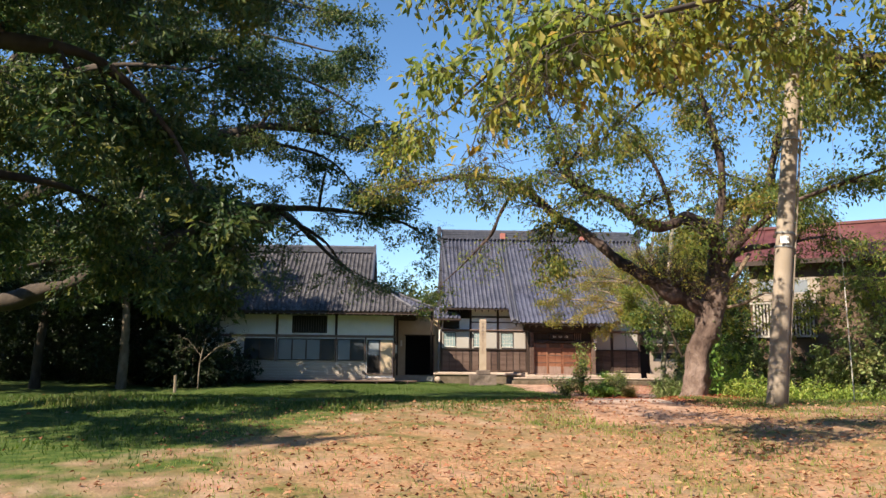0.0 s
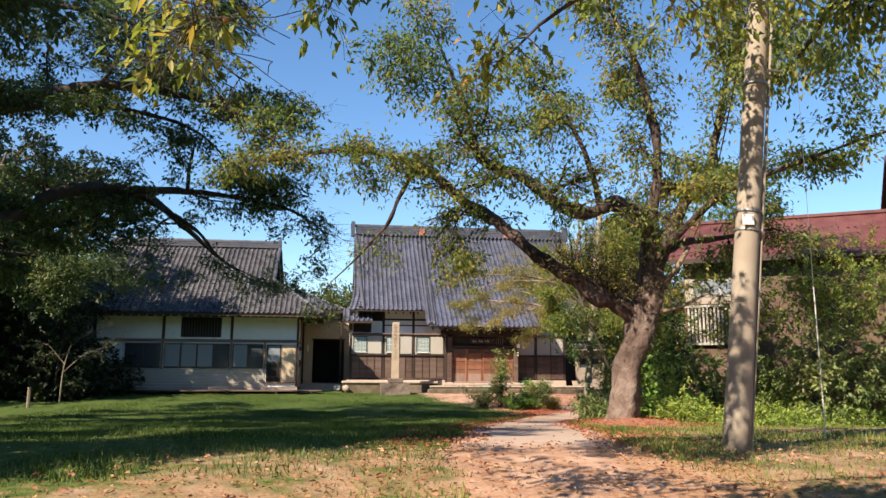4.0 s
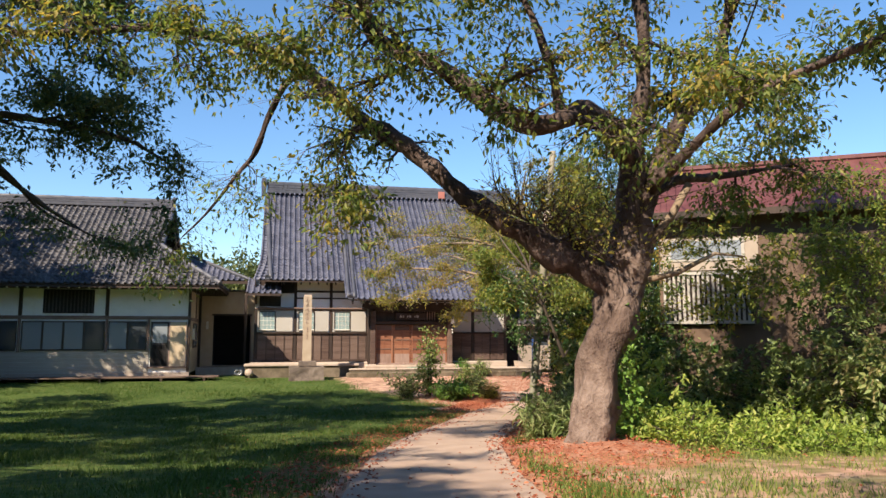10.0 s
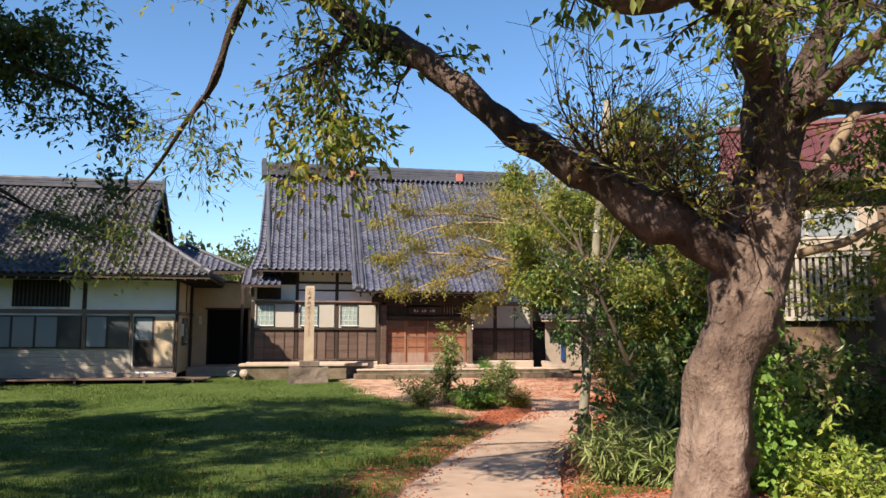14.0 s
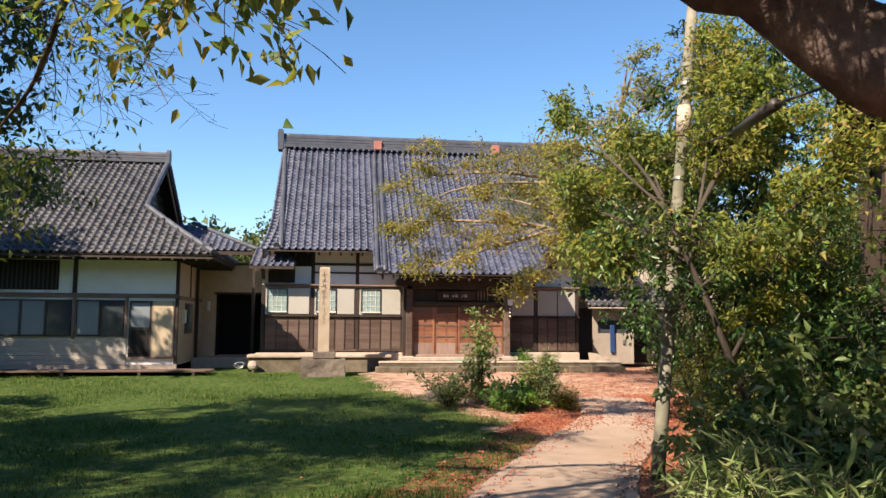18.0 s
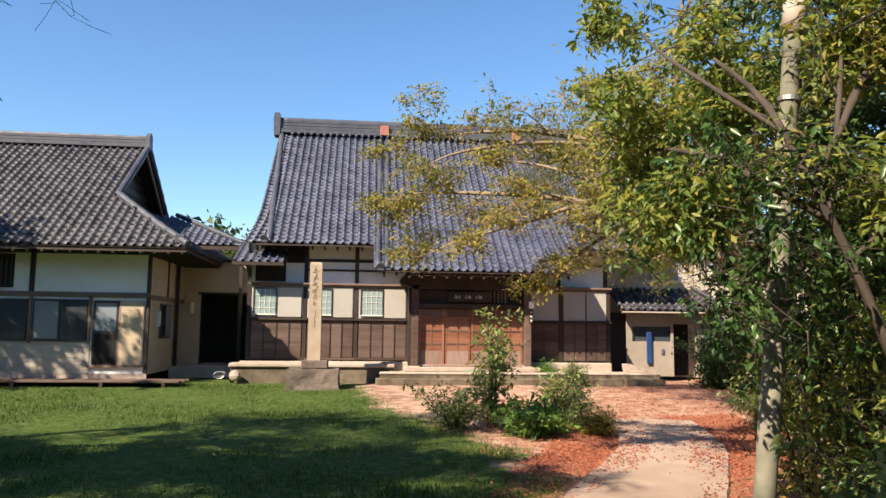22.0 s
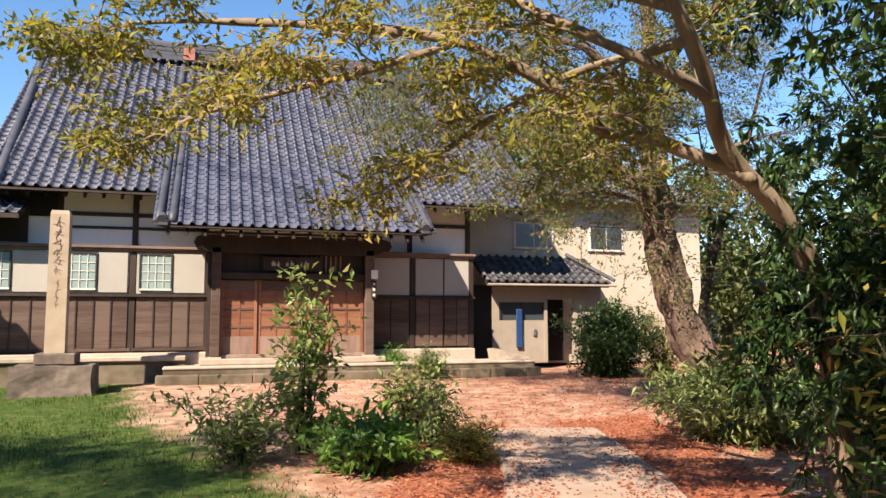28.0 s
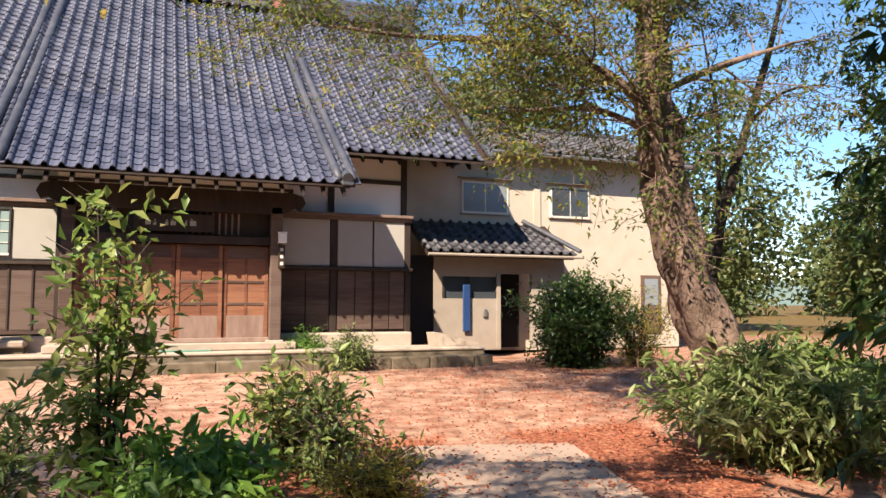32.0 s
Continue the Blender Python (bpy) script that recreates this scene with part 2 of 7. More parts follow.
FADED = surface("sun_bleached_wood", [(0.15, 0.095, 0.075), (0.21, 0.14, 0.112), (0.28, 0.2, 0.165)], 8, 0.8, 0.25, (1.2, 1, 0.3), spread=0.2)
PANEL = surface("beige_panel", [(0.30, 0.28, 0.25), (0.355, 0.335, 0.3), (0.385, 0.365, 0.33)], 2, 0.6, 0.05)
FRAME_W = surface("pale_sash", [(0.55, 0.52, 0.46), (0.68, 0.66, 0.60)], 10, 0.5, 0.05)
FRAME_D = surface("dark_sash", [(0.024, 0.0176, 0.016), (0.048, 0.04, 0.036)], 10, 0.5, 0.05)
PANE_PALE = glassy("paper_backed_pane", (0.25, 0.33, 0.33), 0.2)
PANE_DARK = glassy("dark_pane", (0.05, 0.06, 0.07), 0.06)
PANE_MID = glassy("curtained_pane", (0.21, 0.24, 0.27), 0.15)
# near-black colour that stands in for unlit depth behind openings
BLACK = surface("painted_dark_interior", [(0.0064, 0.0056, 0.0056), (0.0128, 0.0112, 0.0104)], 4, 0.9, 0.0)
TILE = surface("roof_tile", [(0.032, 0.035, 0.056), (0.056, 0.061, 0.096), (0.092, 0.099, 0.142)], 5, 0.5, 0.12, spread=0.35, island=True, spec=0.5)
TILE_OB = surface("roof_tile_piece", [(0.032, 0.035, 0.056), (0.056, 0.061, 0.096), (0.092, 0.099, 0.142)], 5, 0.5, 0.12, spread=0.35, spec=0.5)
TILE_B = surface("weathered_roof_tile", [(0.024, 0.0235, 0.029), (0.044, 0.0435, 0.052), (0.082, 0.08, 0.089)], 4, 0.5, 0.15, spread=0.45, island=True)
RIDGE = surface("ridge_tile", [(0.028, 0.031, 0.043), (0.05, 0.054, 0.07), (0.082, 0.084, 0.1)], 4, 0.5, 0.15)
PINK = surface("faded_red_crest", [(0.304, 0.104, 0.08), (0.368, 0.144, 0.112)], 5, 0.7, 0.1)
CONCRETE = surface("old_concrete", [(0.264, 0.208, 0.16), (0.368, 0.296, 0.24), (0.44, 0.368, 0.304)], 4, 0.9, 0.3)
MOSSY = surface("mossy_stone", [(0.05, 0.043, 0.024), (0.105, 0.083, 0.055), (0.2, 0.16, 0.115)], 4, 0.9, 0.45)
PATHWAY = surface("worn_concrete_path", [(0.232, 0.164, 0.124), (0.312, 0.228, 0.176), (0.376, 0.288, 0.228)], 2.2, 0.9, 0.3, fine=90)
PILLAR = surface("tan_stone", [(0.24, 0.18, 0.125), (0.32, 0.25, 0.18), (0.4, 0.325, 0.245)], 3, 0.85, 0.25)
GRANITE = surface("dark_granite", [(0.055, 0.043, 0.036), (0.105, 0.082, 0.068), (0.2, 0.16, 0.13)], 5, 0.85, 0.5)
POLE = surface("pole_concrete", [(0.216, 0.18, 0.136), (0.28, 0.236, 0.184), (0.336, 0.288, 0.232)], 3, 0.85, 0.15)
# mottled grey-green concrete, darkened to carry the shade of the boughs round it
POLE_SHADED = surface("shaded_pole_concrete", [(0.075, 0.08, 0.055), (0.14, 0.138, 0.1), (0.25, 0.23, 0.18)], 5, 0.9, 0.25)
STEEL = surface("galvanised_steel", [(0.24, 0.24, 0.232), (0.36, 0.36, 0.344)], 12, 0.45, 0.05, metal=0.8)
WHITE = surface("white_enamel", [(0.78, 0.78, 0.77), (0.84, 0.84, 0.83)], 5, 0.4, 0.0)
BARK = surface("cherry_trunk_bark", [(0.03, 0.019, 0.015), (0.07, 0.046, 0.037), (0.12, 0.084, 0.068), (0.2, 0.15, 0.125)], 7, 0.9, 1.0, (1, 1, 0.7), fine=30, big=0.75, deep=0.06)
# cherry bark darkened for limbs and shoots, with their shaded side in the colour
BARK_L = surface("shaded_limb_bark", [(0.009, 0.006, 0.005), (0.023, 0.015, 0.013), (0.052, 0.034, 0.028), (0.14, 0.1, 0.085)], 6, 0.9, 1.0, (1, 1, 0.7), fine=32, big=0.8, deep=0.05)
BARK_C = surface("scarred_bark", [(0.04, 0.026, 0.02), (0.105, 0.068, 0.052), (0.24, 0.165, 0.128)], 5, 0.9, 1.0, (1, 1, 0.6), fine=30, deep=0.05)
BARK_D = surface("dark_bark", [(0.016, 0.012, 0.0096), (0.036, 0.0272, 0.0208), (0.068, 0.0528, 0.04)], 6, 0.9, 0.7, (1, 1, 0.4), fine=35)
BARK_T = surface("tan_bark", [(0.088, 0.064, 0.044), (0.184, 0.136, 0.092), (0.288, 0.224, 0.16)], 6, 0.85, 0.6, (1, 1, 0.5))
BARK_P = surface("pale_bark", [(0.056, 0.044, 0.032), (0.12, 0.096, 0.068), (0.216, 0.184, 0.136)], 5, 0.85, 0.6, (1, 1, 0.5))
REDROOF = surface("red_sheet_roof", [(0.045, 0.016, 0.017), (0.085, 0.028, 0.028), (0.13, 0.05, 0.047)], 3, 0.5, 0.1)
BROWNWALL = surface("brown_wall", [(0.0728, 0.044, 0.0312), (0.104, 0.068, 0.0464), (0.1408, 0.0936, 0.068)], 3, 0.8, 0.15)
TEAL = surface("green_mat", [(0.048, 0.192, 0.144), (0.08, 0.264, 0.2)], 20, 0.9, 0.3)
BLUE = surface("blue_sheet", [(0.0096, 0.0336, 0.1152), (0.0192, 0.0576, 0.1728)], 6, 0.6, 0.1)

LEAF_CHERRY = leafy("cherry_leaves", [(0.05, 0.085, 0.03), (0.085, 0.135, 0.036), (0.145, 0.19, 0.044), (0.25, 0.23, 0.05), (0.35, 0.24, 0.062)], 0.48)
LEAF_LIME = leafy("lime_green_leaves", [(0.07, 0.115, 0.036), (0.135, 0.185, 0.045), (0.21, 0.245, 0.052), (0.3, 0.265, 0.06), (0.34, 0.21, 0.066)], 0.46)
LEAF_DARK = leafy("dark_green_leaves", [(0.0229, 0.0458, 0.0229), (0.0385, 0.0728, 0.0291), (0.0634, 0.103, 0.0343), (0.1244, 0.1435, 0.0426), (0.2, 0.19, 0.05)], 0.36)
# near-black green: the gloom inside the woods is put into the leaf colour
LEAF_DIM = leafy("shade_dark_green_leaves", [(0.0096, 0.0176, 0.008), (0.016, 0.0288, 0.0112), (0.0272, 0.0432, 0.0144), (0.048, 0.064, 0.0208)], 0.2)
LEAF_YELLOW = leafy("yellowing_leaves", [(0.1, 0.13, 0.036), (0.18, 0.2, 0.046), (0.27, 0.25, 0.055), (0.35, 0.28, 0.064), (0.36, 0.22, 0.07)], 0.46)
LEAF_EVER = leafy("glossy_evergreen_leaves", [(0.022, 0.05, 0.018), (0.04, 0.085, 0.024), (0.07, 0.125, 0.03), (0.125, 0.185, 0.042)], 0.25, 0.35)
# darkened copy of LEAF_EVER: shade is put into the leaf colour
LEAF_SHADE = leafy("shaded_evergreen_leaves", [(0.015, 0.034, 0.012), (0.027, 0.058, 0.017), (0.048, 0.088, 0.022), (0.1, 0.15, 0.035)], 0.22, 0.38)
LEAF_BRIGHT = leafy("bright_green_leaves", [(0.0676, 0.1352, 0.0343), (0.1217, 0.2298, 0.0447), (0.1893, 0.311, 0.0582), (0.2974, 0.3515, 0.078)])
LEAF_SHRUB = leafy("shrub_leaves", [(0.075, 0.11, 0.042), (0.13, 0.18, 0.06), (0.2, 0.25, 0.08), (0.28, 0.22, 0.11)], 0.3, 0.4)
LEAF_MIXED = leafy("mixed_green_leaves", [(0.08, 0.135, 0.036), (0.14, 0.2, 0.046), (0.22, 0.26, 0.058), (0.33, 0.31, 0.07)], 0.48, 0.42)
LEAF_BAMBOO = leafy("bamboo_grass_leaves", [(0.08, 0.13, 0.04), (0.14, 0.2, 0.06), (0.22, 0.26, 0.1), (0.3, 0.29, 0.14)], 0.3, 0.45)
LEAF_COURT = leafy("court_shrub_leaves", [(0.06, 0.11, 0.035), (0.1, 0.17, 0.045), (0.17, 0.24, 0.06), (0.25, 0.27, 0.09), (0.27, 0.16, 0.09)], 0.35, 0.4)
# yellow-green raised in brightness, so sunshine is part of the weeds' colour
LEAF_WEED = leafy("sun_brightened_weed_leaves", [(0.12, 0.19, 0.045), (0.2, 0.29, 0.06), (0.3, 0.37, 0.08), (0.42, 0.41, 0.11)], 0.45, 0.5)
LEAF_FAR = leafy("far_tree_leaves", [(0.044, 0.068, 0.0256), (0.072, 0.1, 0.0336), (0.112, 0.132, 0.044), (0.152, 0.144, 0.056)], 0.3)
LITTER = leafy("fallen_leaves", [(0.12, 0.044, 0.028), (0.232, 0.088, 0.048), (0.328, 0.152, 0.08), (0.4, 0.256, 0.144), (0.304, 0.224, 0.096)], 0.12, 0.7)
LITTER_RED = leafy("red_brown_fallen_leaves", [(0.13, 0.035, 0.02), (0.27, 0.07, 0.035), (0.36, 0.12, 0.06), (0.40, 0.21, 0.12)], 0.12, 0.7)
# dry yellowish grass, with sunlight also put into its lighter colour
GRASS_SUN = leafy("dry_sun_brightened_grass", [(0.08, 0.13, 0.028), (0.15, 0.2, 0.045), (0.24, 0.26, 0.07), (0.32, 0.28, 0.11)], 0.4, 0.6)
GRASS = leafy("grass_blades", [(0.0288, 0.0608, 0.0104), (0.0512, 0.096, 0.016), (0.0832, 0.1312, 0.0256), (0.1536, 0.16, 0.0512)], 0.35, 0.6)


def ground_material():
    m = bpy.data.materials.new("ground_cover")
    m.use_nodes = True
    nt = m.node_tree
    nd, ln = nt.nodes, nt.links
    bsdf = nd["Principled BSDF"]
    geo = nd.new("ShaderNodeNewGeometry")

    def nz(scale, detail=5):
        n = nd.new("ShaderNodeTexNoise")
        n.inputs["Scale"].default_value, n.inputs["Detail"].default_value = scale, detail
        ln.new(geo.outputs["Position"], n.inputs["Vector"])
        return n

    def ramp(src, cols):
        r = nd.new("ShaderNodeValToRGB")
        e = r.color_ramp.elements
        while len(e) < len(cols):
            e.new(0.5)
        for i, c in enumerate(cols):
            e[i].position = 0.3 + 0.4 * i / (len(cols) - 1)
            e[i].color = (*c, 1)
        ln.new(src.outputs[0], r.inputs[0])
        return r

    def mask(name, noisy, sharp):
        at = nd.new("ShaderNodeAttribute")
        at.attribute_name = name
        a = nd.new("ShaderNodeMath")
        a.operation = "MULTIPLY_ADD"
        a.inputs[1].default_value = 0.9
        a.inputs[2].default_value = -0.45
        ln.new(noisy.outputs[0], a.inputs[0])
        b = nd.new("ShaderNodeMath")
        b.operation = "ADD"
        ln.new(at.outputs["Fac"], b.inputs[0])
        ln.new(a.outputs[0], b.inputs[1])
        r = nd.new("ShaderNodeMapRange")
        r.inputs["From Min"].default_value, r.inputs["From Max"].default_value = 0.5 - sharp, 0.5 + sharp
        ln.new(b.outputs[0], r.inputs["Value"])
        return r

    soil = ramp(nz(3.0), [(0.16, 0.095, 0.065), (0.31, 0.19, 0.135), (0.41, 0.265, 0.19), (0.48, 0.34, 0.26)])
    grass = ramp(nz(7.0), [(0.029, 0.056, 0.011), (0.053, 0.09, 0.018), (0.115, 0.125, 0.038)])
    litter = ramp(nz(26.0), [(0.18, 0.085, 0.045), (0.32, 0.175, 0.095), (0.43, 0.3, 0.175)])
    m1 = nd.new("ShaderNodeMix")
    m1.data_type = "RGBA"
    ln.new(mask("grassy", nz(1.6, 8), 0.16).outputs[0], m1.inputs[0])
    ln.new(soil.outputs[0], m1.inputs[6])
    ln.new(grass.outputs[0], m1.inputs[7])
    m2 = nd.new("ShaderNodeMix")
    m2.data_type = "RGBA"
    ln.new(mask("littered", nz(4.5, 8), 0.2).outputs[0], m2.inputs[0])
    ln.new(m1.outputs[2], m2.inputs[6])
    red = ramp(nz(22.0), [(0.13, 0.045, 0.027), (0.27, 0.09, 0.05), (0.4, 0.2, 0.12)])
    hue = nd.new("ShaderNodeMix")
    hue.data_type = "RGBA"
    at = nd.new("ShaderNodeAttribute")
    at.attribute_name = "reddish"
    ln.new(at.outputs["Fac"], hue.inputs[0])
    ln.new(litter.outputs[0], hue.inputs[6])
    ln.new(red.outputs[0], hue.inputs[7])
    ln.new(hue.outputs[2], m2.inputs[7])
    ln.new(m2.outputs[2], bsdf.inputs["Base Color"])
    bsdf.inputs["Roughness"].default_value = 0.95
    bsdf.inputs["Specular IOR Level"].default_value = 0.15
    bp = nd.new("ShaderNodeBump")
    bp.inputs["Strength"].default_value, bp.inputs["Distance"].default_value = 0.6, 0.03
    ln.new(nz(32.0, 6).outputs[0], bp.inputs["Height"])
    ln.new(bp.outputs[0], bsdf.inputs["Normal"])
    return m


GROUND = ground_material()

# ---- ground and path ----
PATH_MID = ((-6.3, 11.6), (-6.15, 12.2), (-5.6, 14.2), (-4.9, 18.0), (-4.0, 21.6), (-2.3, 26.1), (-0.6, 29.6), (1.28, 33.3), (2.0, 35.2), (2.5, 37.4))


def path_x(y):
    return float(np.interp(y, [p[1] for p in PATH_MID], [p[0] for p in PATH_MID]))


def grassy(x, y):
    """How much grass grows at a place, 0 to 1."""
    if y > 52 or y < -14 or x < -45 or x > 26:
        return 0.9
    g = 0.95
    d = abs(x - path_x(min(max(y, 9), 37.4)))
    if 9 < y < 38:
        g = min(g, (d - 0.85) * 1.3)
    if y < 14.5:
        line = float(np.interp(x, (-22, -15, -13, -12, -11, -9.6, -6, 4), (4.0, 6.2, 6.9, 8.4, 10.8, 13.2, 13.0, 14.5)))
        open_ground = min(1.0, max(0.0, (line + 1.2 - y) / 2.6)) * min(1.0, max(0.0, (x + 18) / 5.0))
        g = min(g, 1 - 0.46 * open_ground)
    if x > -3.6 and y < 20.5:
        wave = 0.35 * noise.noise(Vector((x * 0.3, y * 0.3, 7)))
        g = min(g, 0.45 + min(0.5, max(0.0, wave + (x - 4) * 0.12, wave + (y - 17.8) * 0.25)))
    if y > 31.5:
        edge = x - float(np.interp(y, (31.5, 34.2, 37.5, 39.6, 42.3, 44.5), (-0.9, -1.65, -2.8, -3.8, -4.15, -4.4)))
        g = min(g, max(0.1, 0.5 - 0.45 * edge - 0.5 * max(0.0, 33.0 - y)) if y < 45.5 else 0.3) if edge > -1.2 else g
    if x > -1.5 and 21 < y < 33:
        g = min(g, 0.42)
    if (x + 2.2) ** 2 + (y - 19.4) ** 2 < 1.6:
        g = min(g, 0.15)
    return max(0.0, g)


def littered(x, y):
    """How thickly fallen leaves lie at a place, 0 to 1."""
    d = x - path_x(min(max(y, 9), 37.4))
    l = 0.08
    if y < 14.5:
        l = max(l, (0.58 - abs(y - 6.5) * 0.05) * min(1.0, max(0.1, (x + 14.5) / 4)) * min(1.0, max(0.3, (14.5 - y) / 3)))
    if 9 < y < 34 and 0.7 < abs(d) < 2.3:
        l = max(l, (0.62 if d < 1.7 else 0.42) if d > 0 else 0.46)
    if (x + 2.2) ** 2 + (y - 18.9) ** 2 < 3.0 and d > 0:
        l = max(l, 0.6)
    if y > 32 and x > -2.2:
        l = max(l, 0.30 + 0.16 * min(1, max(0, (x - 2.0) / 3)))
    if 31 < y < 38 and abs(abs(d) - 1.4) < 1.0:
        l = max(l, 0.80)
    if 34 < y < 41 and -1.5 < x < 7:
        l = max(l, 0.42)
    return l


def build_ground():
    xs = [-900, -300, -120, -70, -50, -40] + [-34 + 0.3 * i for i in range(167)] + [20, 30, 45, 80, 200, 900]
    ys = [-300, -100, -40, -22] + [-14 + 0.3 * i for i in range(221)] + [56, 62, 75, 100, 200, 1200]
    nx, ny = len(xs), len(ys)
    v = np.zeros((ny, nx, 3))
    ga = np.zeros((ny, nx))
    la = np.zeros((ny, nx))
    for j, y in enumerate(ys):
        for i, x in enumerate(xs):
            dent = 0.0
            if -34 < x < 18 and -14 < y < 52:
                d = abs(x - path_x(min(max(y, 9), 37.4)))
                dent = 0.05 * noise.noise(Vector((x * 0.35, y * 0.35, 0))) + 0.02 * noise.noise(Vector((x * 1.6, y * 1.6, 3)))
                if d < 1.3 and 12.5 < y < 38:
                    dent = -0.03
            v[j, i] = (x, y, gz(x, y) + dent)
            ga[j, i], la[j, i] = grassy(x, y), littered(x, y)
    idx = np.arange(nx * ny).reshape(ny, nx)
    f = np.stack([idx[:-1, :-1], idx[:-1, 1:], idx[1:, 1:], idx[1:, :-1]], -1).reshape(-1, 4)
    ob = raw_part("ground", v.reshape(-1, 3), f, GROUND)
    ra = np.broadcast_to(np.clip((np.array(ys)[:, None] - 14.0) / 5.0, 0, 1), (ny, nx)).copy()
    for nm, arr in (("grassy", ga), ("littered", la), ("reddish", ra)):
        at = ob.data.attributes.new(nm, "FLOAT", "POINT")
        at.data.foreach_set("value", arr.ravel().astype(np.float32))
    for p in ob.data.polygons:
        p.use_smooth = True
    return tagged(ob, "shaded lawn, bare earth and fallen leaves round the buildings", "ground", kind="structure")


build_ground()


def build_path():
    line = smooth_line([(x, y, 0) for x, y in PATH_MID], 10)
    bm = bmesh.new()
    prev = None
    for i, p in enumerate(line):
        d = (line[min(i + 1, len(line) - 1)] - line[max(i - 1, 0)]).normalized()
        s = Vector((d.y, -d.x, 0))
        row = []
        for k, off in enumerate((-1.0, -0.96, -0.5, 0, 0.5, 0.96, 1.0)):
            jag = 0.05 * noise.noise(Vector((i * 0.7, off * 9, 1))) if abs(off) > 0.9 else 0
            q = p + s * (off + jag)
            z = gz(q.x, q.y) + ((0.028 if i > 12 else 0.028 - 0.012 * (12 - i)) + 0.01 * noise.noise(q * 0.8) if abs(off) < 0.99 else -0.06)
            row.append(bm.verts.new((q.x, q.y, z)))
        if prev:
            for a in range(6):
                bm.faces.new((prev[a], prev[a + 1], row[a + 1], row[a]))
        prev = row
    bmesh.ops.recalc_face_normals(bm, faces=bm.faces)
    ob = part("pavement", bm, PATHWAY, None, smooth=False)
    return tagged(ob, "worn concrete footpath with leaf-strewn ragged edges", "path", kind="structure")


build_path()

# ---- roof tiles ----
TW, TL = 0.27, 0.26
TILE_PROFILE = ((0.0, 0.0), (0.07, 0.054), (0.20, 0.080), (0.33, 0.058), (0.43, 0.004), (0.72, -0.014), (1.0, 0.0))


def tile_shape(w=TW, l=TL):
    """One wavy roof tile: x across, y up the slope, z away from the roof, with a thick lower lip."""
    v, f = [], []
    n = len(TILE_PROFILE)
    for y, dz in ((0.0, 0.020), (l * 1.04, 0.0)):
        for u, z in TILE_PROFILE:
            v.append((u * w * 1.02, y, z + dz))
    for u, z in TILE_PROFILE:
        v.append((u * w * 1.02, 0.012, z - 0.012))
    for i in range(n - 1):
        f.append((i, i + 1, n + i + 1, n + i))
        f.append((2 * n + i, 2 * n + i + 1, i + 1, i))
    return np.array(v), np.array(f)


TV, TF = tile_shape()


def lay_tiles(places):
    """Joined tiles at places: rows of (origin, across, up, normal)."""
    o = np.array([p[0] for p in places])
    a = np.array([p[1] for p in places])
    u = np.array([p[2] for p in places])
    n = np.array([p[3] for p in places])
    jit = np.random.RandomState(5).normal(0, 0.004, (len(places), 1, 1))
    v = o[:, None] + a[:, None] * TV[None, :, 0:1] + u[:, None] * TV[None, :, 1:2] + n[:, None] * (TV[None, :, 2:3] + jit)
    f = TF[None] + (np.arange(len(places)) * len(TV))[:, None, None]
    return v.reshape(-1, 3), f.reshape(-1, 4)


# ---- temple hall ----
RX0, RX1 = -7.5, 6.25          # main tile field
EAVE_Y, PORCH_Y, RIDGE_Y = 45.3, 44.0, 52.0
PX0, PX1 = -3.75, 2.55         # porch roof


def roof_z(y):
    d = y - PORCH_Y
    return 3.60 + 0.735 * d + 0.0078 * d * d


def roof_frame(x, y):
    s = 0.735 + 0.0156 * (y - PORCH_Y)
    c = 1 / math.hypot(1, s)
    return (np.array((x, y, roof_z(y))), np.array((1.0, 0, 0)), np.array((0, c, s * c)), np.array((0, -s * c, c)))


temple = empty("temple_hall", -1.8, 46.0, 0.0, "old temple hall with white plaster, dark timber and grey tile roof", "temple")


